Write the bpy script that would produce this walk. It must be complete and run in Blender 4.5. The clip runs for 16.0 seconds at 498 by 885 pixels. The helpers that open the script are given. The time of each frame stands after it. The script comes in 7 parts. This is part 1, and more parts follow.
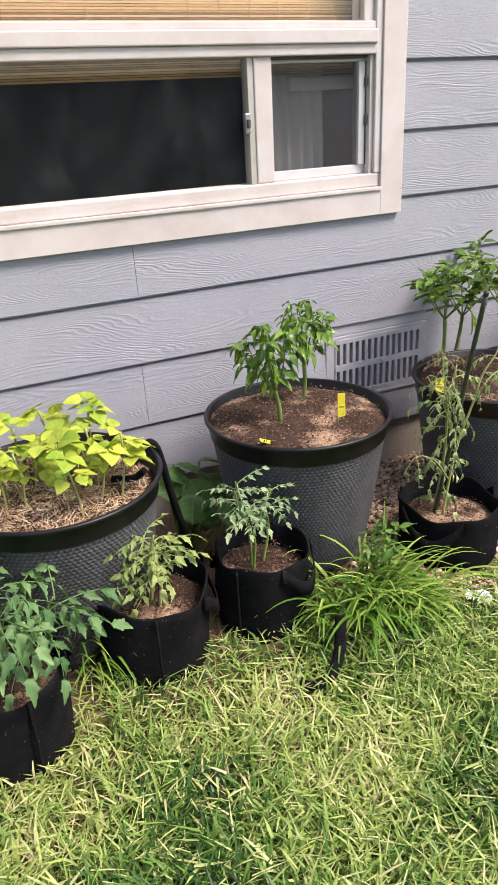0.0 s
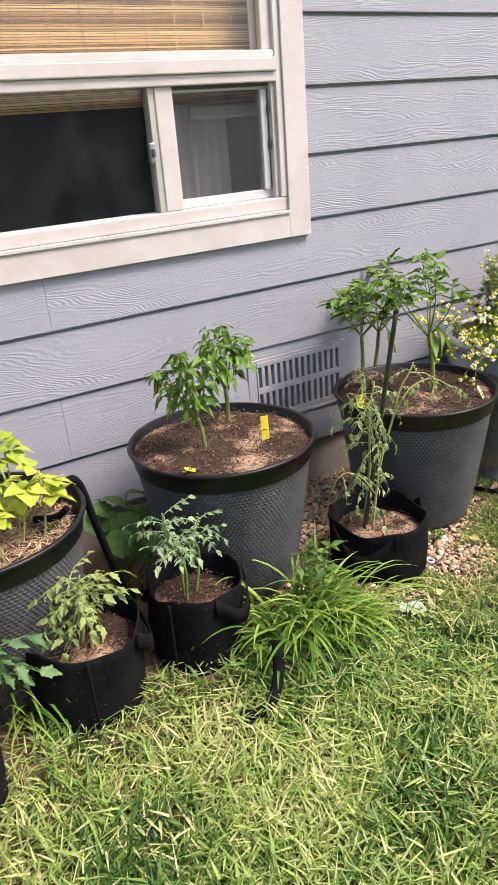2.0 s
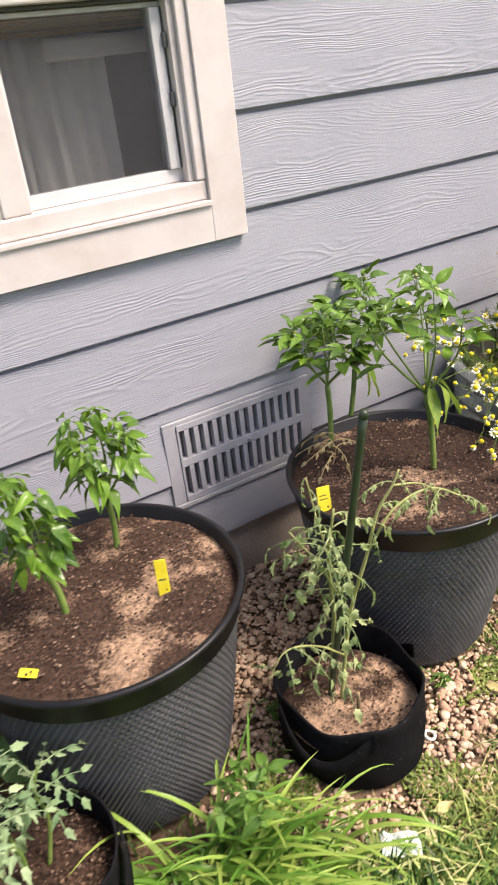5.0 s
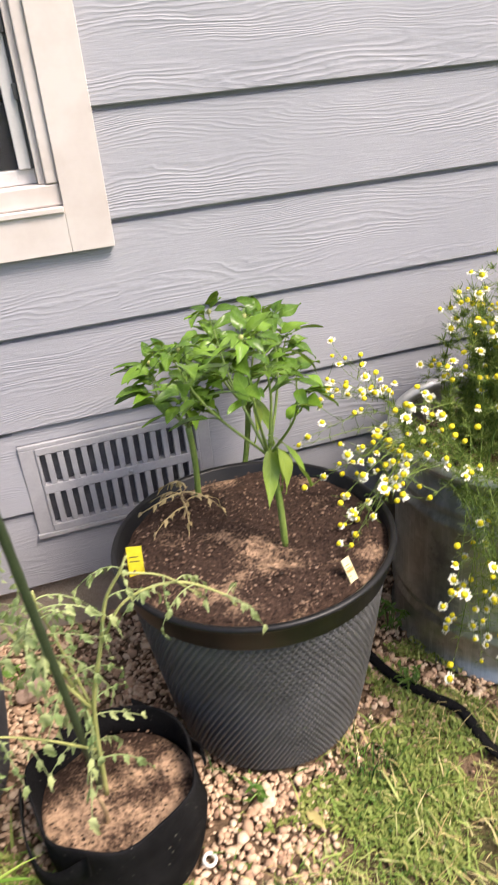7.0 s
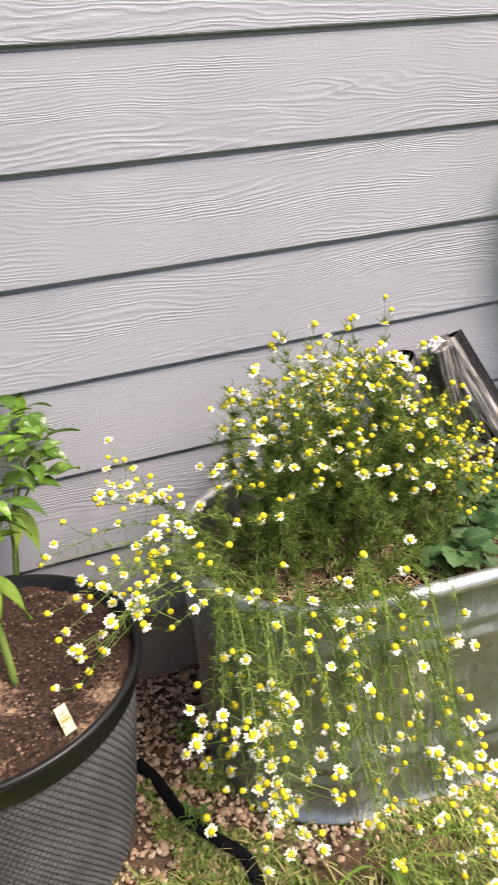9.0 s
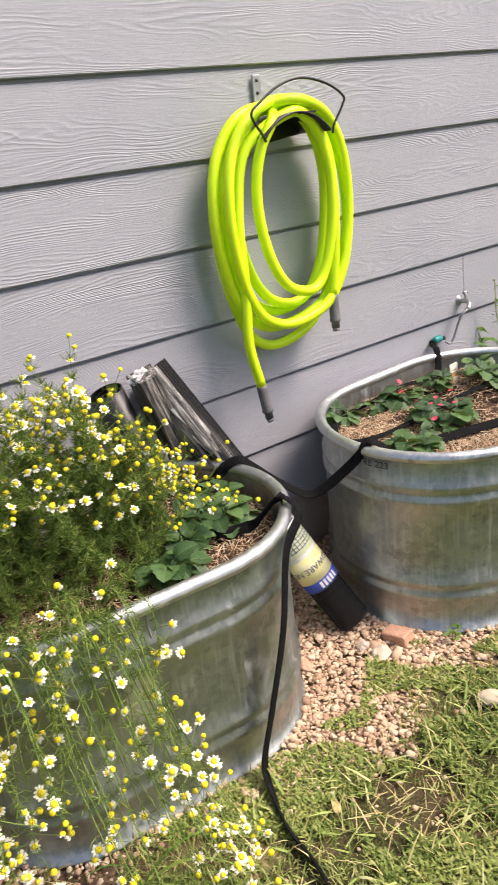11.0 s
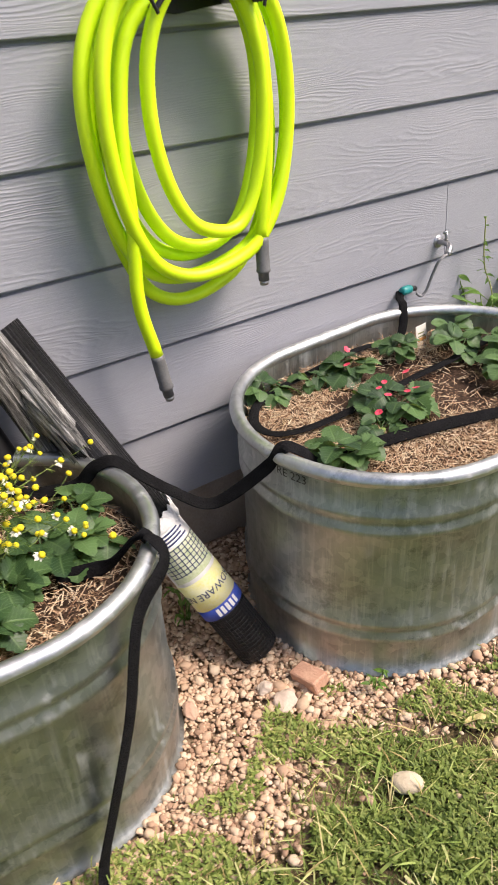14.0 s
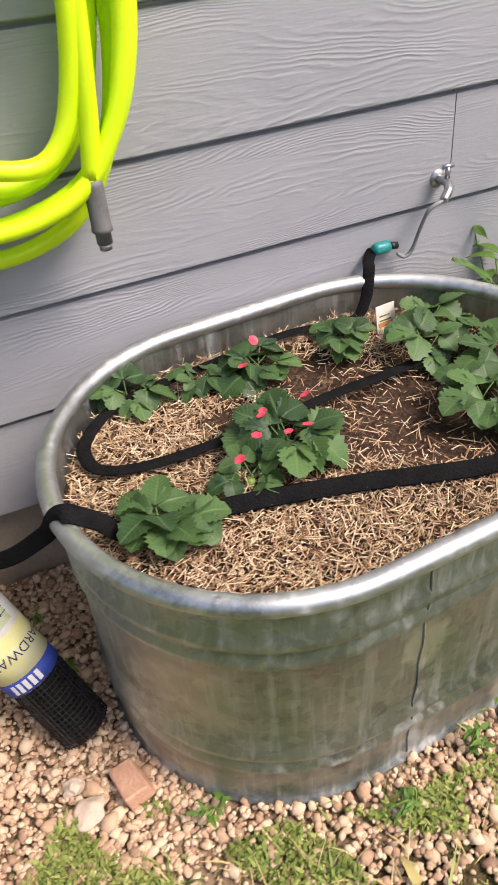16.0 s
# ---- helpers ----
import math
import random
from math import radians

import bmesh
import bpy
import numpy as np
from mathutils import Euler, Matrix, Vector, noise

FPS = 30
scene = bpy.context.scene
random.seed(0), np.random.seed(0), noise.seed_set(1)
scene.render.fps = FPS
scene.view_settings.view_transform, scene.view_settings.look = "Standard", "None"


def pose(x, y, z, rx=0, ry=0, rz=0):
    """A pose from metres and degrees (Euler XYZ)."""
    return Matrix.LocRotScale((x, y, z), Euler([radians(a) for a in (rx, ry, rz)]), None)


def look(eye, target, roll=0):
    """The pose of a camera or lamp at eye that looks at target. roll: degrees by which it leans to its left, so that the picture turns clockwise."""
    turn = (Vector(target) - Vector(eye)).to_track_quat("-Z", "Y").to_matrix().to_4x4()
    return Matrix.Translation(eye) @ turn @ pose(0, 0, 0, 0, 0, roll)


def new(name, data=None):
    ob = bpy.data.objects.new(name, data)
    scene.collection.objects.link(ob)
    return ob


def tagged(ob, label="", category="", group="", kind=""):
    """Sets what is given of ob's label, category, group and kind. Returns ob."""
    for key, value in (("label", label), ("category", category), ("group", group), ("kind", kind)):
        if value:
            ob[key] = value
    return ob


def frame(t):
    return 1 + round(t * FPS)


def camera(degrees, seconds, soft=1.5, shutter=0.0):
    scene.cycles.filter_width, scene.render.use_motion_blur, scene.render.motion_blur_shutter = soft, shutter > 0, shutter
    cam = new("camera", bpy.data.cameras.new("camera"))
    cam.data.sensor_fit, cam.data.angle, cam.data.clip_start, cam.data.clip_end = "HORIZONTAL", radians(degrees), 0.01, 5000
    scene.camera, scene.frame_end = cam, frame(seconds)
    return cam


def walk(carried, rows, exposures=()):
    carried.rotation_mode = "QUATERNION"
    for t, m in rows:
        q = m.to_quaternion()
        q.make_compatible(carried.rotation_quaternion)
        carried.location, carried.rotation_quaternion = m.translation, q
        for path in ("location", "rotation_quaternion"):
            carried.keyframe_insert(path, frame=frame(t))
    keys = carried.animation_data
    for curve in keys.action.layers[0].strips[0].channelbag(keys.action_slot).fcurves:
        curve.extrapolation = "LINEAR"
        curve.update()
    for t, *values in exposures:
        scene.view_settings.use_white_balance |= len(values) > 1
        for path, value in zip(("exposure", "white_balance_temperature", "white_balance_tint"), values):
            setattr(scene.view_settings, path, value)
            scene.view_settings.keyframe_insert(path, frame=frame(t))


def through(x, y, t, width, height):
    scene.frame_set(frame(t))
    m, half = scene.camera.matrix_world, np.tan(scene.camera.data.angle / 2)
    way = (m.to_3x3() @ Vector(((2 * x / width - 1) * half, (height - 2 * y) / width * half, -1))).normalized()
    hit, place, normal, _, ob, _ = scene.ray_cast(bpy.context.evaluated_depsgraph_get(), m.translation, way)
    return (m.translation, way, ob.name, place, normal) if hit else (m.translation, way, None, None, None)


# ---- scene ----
cam = camera(38.0, 16.0, 1.0, 0.4)

PATH = [
    (0, (-1.61, -2.176, 1.36), (-0.854, -0.523, 0.526), -3.1),
    (0.5, (-1.62, -2.191, 1.387), (-0.82, -0.556, 0.558), -3.3),
    (1, (-1.615, -2.188, 1.377), (-0.77, -0.565, 0.569), -3.5),
    (1.5, (-1.597, -2.191, 1.372), (-0.716, -0.58, 0.579), -3.9),
    (2, (-1.57, -2.175, 1.364), (-0.647, -0.587, 0.574), -4.7),
    (2.5, (-1.525, -2.066, 1.362), (-0.562, -0.506, 0.56), -5.5),
    (3, (-1.456, -1.894, 1.386), (-0.46, -0.365, 0.568), -6.2),
    (5.5, (-0.69, -1.503, 1.392), (0.066, 0.068, 0.413), -7.6),
    (6, (-0.48, -1.531, 1.372), (0.147, 0.09, 0.382), -7.9),
    (6.5, (-0.303, -1.594, 1.351), (0.233, 0.068, 0.377), -6.8),
    (7, (-0.17, -1.57, 1.334), (0.288, 0.135, 0.394), -5.8),
    (7.5, (0.022, -1.516, 1.334), (0.426, 0.24, 0.466), -5.3),
    (8, (0.107, -1.496, 1.365), (0.53, 0.258, 0.502), -4.5),
    (8.5, (0.228, -1.503, 1.343), (0.685, 0.262, 0.522), -5.1),
    (9, (0.304, -1.537, 1.339), (0.853, 0.201, 0.515), -5.6),
    (9.5, (0.376, -1.589, 1.341), (1.019, 0.116, 0.517), -6.4),
    (10, (0.435, -1.649, 1.324), (1.222, 0.014, 0.54), -7.2),
    (12.5, (0.608, -1.706, 1.34), (1.774, -0.318, 0.496), -5.0),
    (13, (0.757, -1.588, 1.345), (1.885, -0.195, 0.457), -4.0),
    (13.5, (0.868, -1.479, 1.335), (1.913, -0.07, 0.374), -3.5),
    (14, (0.966, -1.413, 1.317), (1.907, 0.006, 0.268), -3.6),
    (14.5, (1.167, -1.383, 1.292), (2.023, 0.033, 0.169), -3.6),
    (15, (1.324, -1.376, 1.266), (2.082, 0.041, 0.075), -4.4),
    (15.5, (1.499, -1.266, 1.264), (2.197, 0.144, 0.029), -4.1),
    (16, (1.672, -1.187, 1.239), (2.236, 0.236, -0.048), -4.8),
]
walk(cam, [(t, look(eye, target, roll)) for t, eye, target, roll in PATH], [(0, 0.76, 6500, 18), (3, 0.83, 6600, 18), (5.5, 0.92, 6800, 18), (8, 0.95, 6850, 17), (10, 0.76, 6900, 18), (12.5, 0.64, 6750, 18), (16, 0.50, 6800, 17)])

# ---- world, sun ----
world = bpy.data.worlds.new("world")
scene.world = world
world.use_nodes = True
sky = world.node_tree.nodes.new("ShaderNodeTexSky")
sky.sky_type = "NISHITA"
sky.sun_disc = False
sky.sun_elevation, sky.sun_rotation = radians(54), radians(136)
sky.air_density, sky.dust_density, sky.ozone_density = 1.0, 3.0, 1.0
back = world.node_tree.nodes["Background"]
back.inputs["Strength"].default_value = 0.14
world.node_tree.links.new(sky.outputs[0], back.inputs[0])
sun = new("sun", bpy.data.lights.new("sun", "SUN"))
sun.data.energy, sun.data.angle, sun.data.color = 3.0, radians(22), (1.0, 0.93, 0.82)
sun.matrix_world = look((2.3, -2.4, 4.6), (0, 0, 0))


# ---- materials ----
class Nodes:
    """Short hand for building a node material."""

    def __init__(self, name):
        self.m = bpy.data.materials.new(name)
        self.m.use_nodes = True
        self.t = self.m.node_tree
        self.b = self.t.nodes["Principled BSDF"]
        self.out = self.t.nodes["Material Output"]

    def n(self, kind, **values):
        node = self.t.nodes.new("ShaderNode" + kind)
        if "operation" in values:
            node.operation = values["operation"]
        if "data_type" in values:
            node.data_type = values["data_type"]
        if "blend_type" in values:
            node.blend_type = values["blend_type"]
        if "feature" in values:
            node.feature = values["feature"]
        if "bands_direction" in values:
            node.wave_type, node.bands_direction, node.wave_profile = "BANDS", values["bands_direction"], "SIN"
        return node

    def link(self, a, b):
        self.t.links.new(a, b)

    def math(self, op, a, b=None):
        node = self.n("Math", operation=op)
        for i, v in enumerate((a, b)):
            if v is None:
                continue
            if isinstance(v, (int, float)):
                node.inputs[i].default_value = v
            else:
                self.link(v, node.inputs[i])
        return node.outputs[0]

    def coords(self, kind="Position", stretch=(1, 1, 1), jitter=False):
        if kind == "Position":
            src = self.n("NewGeometry").outputs["Position"]
        else:
            src = self.n("TexCoord").outputs[kind]
        mul = self.n("VectorMath", operation="MULTIPLY")
        self.link(src, mul.inputs[0])
        mul.inputs[1].default_value = stretch
        res = mul.outputs[0]
        if jitter:
            add = self.n("VectorMath", operation="ADD")
            sc = self.math("MULTIPLY", self.n("ObjectInfo").outputs["Random"], 37.0)
            comb = self.n("CombineXYZ")
            for i in range(3):
                self.link(sc, comb.inputs[i])
            self.link(res, add.inputs[0])
            self.link(comb.outputs[0], add.inputs[1])
            res = add.outputs[0]
        return res

    def noise(self, vec, scale, detail=4.0, rough=0.55, dist=0.0):
        node = self.n("TexNoise")
        self.link(vec, node.inputs["Vector"])
        node.inputs["Scale"].default_value = scale
        node.inputs["Detail"].default_value = detail
        node.inputs["Roughness"].default_value = rough
        node.inputs["Distortion"].default_value = dist
        return node.outputs["Fac"]

    def ramp(self, fac, stops):
        node = self.n("ValToRGB")
        e = node.color_ramp.elements
        while len(e) < len(stops):
            e.new(0.5)
        for i, (p, c) in enumerate(stops):
            e[i].position = p
            e[i].color = (*c, 1) if len(c) == 3 else c
        self.link(fac, node.inputs[0])
        return node.outputs[0]

    def mix(self, fac, a, b, blend="MIX"):
        node = self.n("Mix", data_type="RGBA", blend_type=blend)
        for v, i in ((fac, 0), (a, 6), (b, 7)):
            if isinstance(v, (int, float)):
                node.inputs[i].default_value = v
            elif isinstance(v, tuple):
                node.inputs[i].default_value = (*v, 1)
            else:
                self.link(v, node.inputs[i])
        return node.outputs[2]

    def bump(self, height, strength=0.5, distance=0.005, prev=None):
        node = self.n("Bump")
        node.inputs["Strength"].default_value = strength
        node.inputs["Distance"].default_value = distance
        self.link(height, node.inputs["Height"])
        if prev is not None:
            self.link(prev, node.inputs["Normal"])
        return node.outputs[0]

    def done(self, color=None, rough=None, metal=None, normal=None, spec=None):
        for v, k in ((color, "Base Color"), (rough, "Roughness"), (metal, "Metallic"), (normal, "Normal"), (spec, "Specular IOR Level")):
            if v is None:
                continue
            if isinstance(v, (int, float)):
                self.b.inputs[k].default_value = v
            elif isinstance(v, tuple):
                self.b.inputs[k].default_value = (*v, 1)
            else:
                self.link(v, self.b.inputs[k])
        return self.m


def plain_mat(name, c1, c2, rough=0.6, metal=0.0, scale=25.0, fine=200.0, bump=0.25, dist=0.002, kind="Object", spec=None, jitter=True):
    """Two tones mixed by coarse and fine noise, with fine relief."""
    q = Nodes(name)
    v = q.coords(kind, jitter=jitter and kind == "Object")
    a, b = q.noise(v, scale), q.noise(v, fine, 3)
    f = q.math("ADD", q.math("MULTIPLY", a, 0.65), q.math("MULTIPLY", b, 0.35))
    col = q.ramp(f, [(0.32, c1), (0.68, c2)])
    r = q.math("ADD", q.math("MULTIPLY", a, 0.25), rough - 0.12)
    return q.done(col, r, metal, q.bump(b, bump, dist), spec)


def siding_mat():
    """Painted fibre board with an embossed cedar grain: contour lines of a stretched field, bent into arches."""
    q = Nodes("grey_siding_paint")
    z = q.n("SeparateXYZ")
    q.link(q.coords("Position", jitter=True), z.inputs[0])
    wide = q.noise(q.coords("Position", (0.9, 0.9, 5.5), jitter=True), 1.25, 2, 0.45)
    fine = q.noise(q.coords("Position", (0.5, 1, 4), jitter=True), 4.5, 2, 0.5)
    wob = q.noise(q.coords("Position", (0.35, 1, 1), jitter=True), 24.0, 3, 0.6)

    def lines(per_metre, bend, ripple):
        ph = q.math("ADD", q.math("MULTIPLY", z.outputs[2], per_metre), q.math("ADD", q.math("MULTIPLY", wide, bend), q.math("MULTIPLY", wob, ripple)))
        return q.math("POWER", q.math("ADD", q.math("MULTIPLY", q.math("SINE", q.math("MULTIPLY", ph, 6.2832)), 0.5), 0.5), 1.8)

    arches = lines(38.0, 26.0, 0.9)
    combed = lines(135.0, 30.0, 2.6)
    where = q.ramp(q.noise(q.coords("Position", (0.45, 1, 3.2), jitter=True), 3.0, 2), [(0.50, (0.03, 0.03, 0.03)), (0.68, (1, 1, 1))])
    where2 = q.ramp(fine, [(0.42, (0.08, 0.08, 0.08)), (0.66, (1, 1, 1))])
    grain = q.noise(q.coords("Position", (0.06, 1, 1), jitter=True), 330.0, 3, 0.6)
    h = q.math("ADD", q.math("MULTIPLY", q.math("MULTIPLY", arches, where), 0.55), q.math("MULTIPLY", q.math("MULTIPLY", combed, where2), 0.55))
    h = q.math("ADD", h, q.math("MULTIPLY", grain, 0.5))
    dirt = q.noise(q.coords("Position", (1, 1, 1.6)), 2.2, 5, 0.6)
    col = q.ramp(dirt, [(0.3, (0.315, 0.325, 0.36)), (0.7, (0.365, 0.372, 0.405))])
    col = q.mix(q.math("MULTIPLY", q.ramp(grain, [(0.35, (1, 1, 1)), (0.6, (0, 0, 0))]), 0.12), col, (0.24, 0.245, 0.27))
    spots = q.ramp(q.noise(q.coords("Position", (0.7, 1, 1)), 9.0, 4, 0.7), [(0.66, (0, 0, 0)), (0.78, (1, 1, 1))])
    col = q.mix(q.math("MULTIPLY", spots, 0.25), col, (0.25, 0.245, 0.25))
    return q.done(col, 0.5, 0, q.bump(h, 0.58, 0.0022), 0.4)


def white_paint_mat():
    q = Nodes("white_window_paint")
    v = q.coords("Position")
    g = q.noise(q.coords("Position", (0.1, 1, 1)), 160, 3)
    d = q.noise(v, 6, 5, 0.65)
    col = q.ramp(d, [(0.25, (0.52, 0.455, 0.415)), (0.6, (0.62, 0.575, 0.54))])
    return q.done(col, 0.45, 0, q.bump(g, 0.25, 0.0012), 0.45)


def galvanised_mat(name="galvanised_steel", tones=((0.27, 0.30, 0.29), (0.39, 0.42, 0.41), (0.53, 0.55, 0.54))):
    q = Nodes(name)
    v = q.coords("Object", jitter=True)
    vor = q.n("TexVoronoi", feature="F1")
    q.link(v, vor.inputs["Vector"])
    vor.inputs["Scale"].default_value = 55
    sp = q.n("SeparateColor")
    q.link(vor.outputs["Color"], sp.inputs[0])
    big = q.noise(v, 5.5, 5, 0.65)
    drip = q.noise(q.coords("Object", (1, 1, 0.12), jitter=True), 22, 4, 0.6)
    f = q.math("ADD", q.math("MULTIPLY", sp.outputs[0], 0.18), q.math("MULTIPLY", big, 0.82))
    col = q.ramp(f, list(zip((0.3, 0.55, 0.78), tones)))
    chalk = q.ramp(q.math("MULTIPLY", drip, q.noise(v, 9, 5, 0.7)), [(0.3, (0, 0, 0)), (0.44, (1, 1, 1))])
    streak = q.ramp(q.noise(q.coords("Object", (1, 1, 0.06), jitter=True), 75, 4, 0.7), [(0.50, (0, 0, 0)), (0.66, (1, 1, 1))])
    col = q.mix(q.math("MULTIPLY", chalk, 0.5), col, (0.55, 0.55, 0.54))
    col = q.mix(q.math("MULTIPLY", streak, 0.35), col, (0.72, 0.73, 0.72))
    r = q.math("ADD", q.math("MULTIPLY", big, 0.22), q.math("MULTIPLY", sp.outputs[1], 0.06))
    r = q.math("ADD", q.math("ADD", r, 0.27), q.math("ADD", q.math("MULTIPLY", chalk, 0.2), q.math("MULTIPLY", streak, 0.14)))
    metal = q.math("SUBTRACT", 0.95, q.math("MULTIPLY", chalk, 0.5))
    s = q.n("SeparateXYZ")
    q.link(q.n("TexCoord").outputs["Object"], s.inputs[0])
    dx, dz = q.math("ADD", s.outputs[0], 0.055), q.math("SUBTRACT", s.outputs[2], 0.335)
    d2 = q.math("ADD", q.math("MULTIPLY", q.math("MULTIPLY", dx, dx), 3.0), q.math("MULTIPLY", dz, dz))
    blot = q.ramp(q.math("ADD", q.math("MULTIPLY", d2, 55.0), q.math("MULTIPLY", q.noise(v, 30, 5, 0.7), 0.62)), [(0.42, (1, 1, 1)), (0.62, (0, 0, 0))])
    col = q.mix(q.math("MULTIPLY", blot, 0.7), col, (0.78, 0.78, 0.77))
    grime = q.ramp(q.noise(v, 8.0, 7, 0.75), [(0.56, (0, 0, 0)), (0.64, (1, 1, 1))])
    col = q.mix(q.math("MULTIPLY", grime, 0.5), col, (0.13, 0.15, 0.14))
    nb = q.bump(big, 0.12, 0.01)
    return q.done(col, r, metal, q.bump(drip, 0.05, 0.002, nb))


def soil_mat(name="dark_potting_soil", dark=(0.018, 0.011, 0.008), light=(0.095, 0.056, 0.038), sand=(0.54, 0.36, 0.235), amount=0.508):
    q = Nodes(name)
    v = q.coords("Position")
    a, b = q.noise(v, 7, 4, 0.6), q.noise(v, 160, 6, 0.7)
    col = q.ramp(b, [(0.35, dark), (0.62, light), (0.8, (0.22, 0.15, 0.11))])
    s = q.ramp(q.math("ADD", q.math("MULTIPLY", a, 0.75), q.math("MULTIPLY", b, 0.25)), [(amount, (0, 0, 0)), (amount + 0.09, (1, 1, 1))])
    col = q.mix(q.math("MULTIPLY", s, q.ramp(q.noise(v, 90, 4, 0.7), [(0.3, (0.25, 0.25, 0.25)), (0.6, (0.95, 0.95, 0.95))])), col, sand)
    return q.done(col, 0.92, 0, q.bump(b, 0.9, 0.006), 0.2)


def ground_mat():
    q = Nodes("earth_and_thatch")
    v = q.coords("Position")
    a, b = q.noise(v, 3.5, 4, 0.6), q.noise(v, 130, 6, 0.7)
    col = q.ramp(b, [(0.3, (0.03, 0.022, 0.014)), (0.6, (0.14, 0.10, 0.055)), (0.8, (0.30, 0.23, 0.13))])
    col = q.mix(q.math("MULTIPLY", q.ramp(a, [(0.4, (0, 0, 0)), (0.6, (1, 1, 1))]), 0.6), col, (0.075, 0.085, 0.03))
    s = q.n("SeparateXYZ")
    q.link(v, s.inputs[0])
    near = q.math("GREATER_THAN", q.math("ADD", s.outputs[1], q.math("MULTIPLY", a, 0.25)), -0.70)
    col = q.mix(q.math("MULTIPLY", near, 0.8), col, q.ramp(b, [(0.3, (0.22, 0.14, 0.09)), (0.6, (0.40, 0.28, 0.185)), (0.8, (0.54, 0.41, 0.29))]))
    worn = q.math("LESS_THAN", q.math("ADD", s.outputs[0], q.math("MULTIPLY", a, 0.5)), 1.25)
    col = q.mix(q.math("MULTIPLY", q.math("MULTIPLY", worn, near), 0.75), col, q.ramp(b, [(0.3, (0.05, 0.032, 0.02)), (0.6, (0.17, 0.11, 0.07)), (0.8, (0.34, 0.25, 0.16))]))
    far = q.math("LESS_THAN", q.math("ADD", s.outputs[1], q.math("MULTIPLY", a, 0.3)), -1.75)
    away = q.math("GREATER_THAN", q.math("ABSOLUTE", q.math("SUBTRACT", s.outputs[0], 0.3)), 2.95)
    far = q.math("MAXIMUM", far, q.math("MULTIPLY", away, q.math("LESS_THAN", s.outputs[1], -0.7)))
    col = q.mix(q.math("MULTIPLY", far, 0.9), col, q.ramp(b, [(0.3, (0.045, 0.08, 0.02)), (0.7, (0.16, 0.22, 0.06))]))
    return q.done(col, 0.95, 0, q.bump(b, 0.8, 0.008), 0.15)


def leaf_mat(name, dark, light, vein, freq=6.0, gloss=0.42, through=0.28, vary=0.5, spots=None):
    """Leaf skin: veins run from the midrib at local x = 0; part of the light passes through."""
    q = Nodes(name)
    tc = q.n("TexCoord").outputs["UV"]
    s = q.n("SeparateXYZ")
    q.link(tc, s.inputs[0])
    ax = q.math("ABSOLUTE", q.math("SUBTRACT", s.outputs[0], 0.5))
    ph = q.math("SUBTRACT", s.outputs[1], q.math("MULTIPLY", ax, 0.45))
    w = q.math("SINE", q.math("MULTIPLY", ph, freq * 6.28))
    line = q.math("MAXIMUM", q.ramp(w, [(0.88, (0, 0, 0)), (1.0, (1, 1, 1))]), q.ramp(ax, [(0.02, (1, 1, 1)), (0.05, (0, 0, 0))]))
    v = q.coords("Object", jitter=True)
    n1 = q.noise(v, 35, 4)
    rnd = q.n("ObjectInfo").outputs["Random"]
    isl = q.n("NewGeometry").outputs["Random Per Island"]
    f = q.math("ADD", q.math("MULTIPLY", n1, 1 - vary), q.math("MULTIPLY", q.math("ADD", q.math("MULTIPLY", rnd, 0.6), q.math("MULTIPLY", isl, 0.4)), vary))
    col = q.ramp(f, [(0.25, dark), (0.75, light)])
    if spots:
        col = q.mix(q.ramp(q.noise(v, 60, 3), [(0.6, (0, 0, 0)), (0.7, (1, 1, 1))]), col, spots)
    col = q.mix(q.math("MULTIPLY", line, 0.4), col, vein)
    nor = q.bump(q.math("ADD", n1, q.math("MULTIPLY", line, -0.7)), 0.35, 0.003)
    q.done(col, gloss, 0, nor, 0.4)
    tr = q.n("BsdfTranslucent")
    q.link(q.mix(0.5, col, (0.30, 0.42, 0.05), "MIX"), tr.inputs[0])
    mx = q.n("MixShader")
    mx.inputs[0].default_value = through
    q.link(q.b.outputs[0], mx.inputs[1])
    q.link(tr.outputs[0], mx.inputs[2])
    q.link(mx.outputs[0], q.out.inputs[0])
    return q.m


def island_mat(name, stops, rough=0.8, bump=0.3, fine=150.0, through=0.0, wide=0.0, spec=0.3, objects=False):
    """Many small pieces in one mesh, each its own tone."""
    q = Nodes(name)
    isl = q.n("ObjectInfo").outputs["Random"] if objects else q.n("NewGeometry").outputs["Random Per Island"]
    b = q.noise(q.coords("Position"), fine, 3)
    f = q.math("ADD", q.math("MULTIPLY", isl, 0.8), q.math("MULTIPLY", b, 0.2))
    if wide:
        w = q.noise(q.coords("Position"), 2.6, 3, 0.6)
        f = q.math("ADD", q.math("MULTIPLY", f, 1 - wide), q.math("MULTIPLY", q.ramp(w, [(0.35, (0, 0, 0)), (0.65, (1, 1, 1))]), wide))
    col = q.ramp(f, stops)
    q.done(col, rough, 0, q.bump(b, bump, 0.002), spec)
    if through:
        tr = q.n("BsdfTranslucent")
        q.link(col, tr.inputs[0])
        mx = q.n("MixShader")
        mx.inputs[0].default_value = through
        q.link(q.b.outputs[0], mx.inputs[1])
        q.link(tr.outputs[0], mx.inputs[2])
        q.link(mx.outputs[0], q.out.inputs[0])
    return q.m


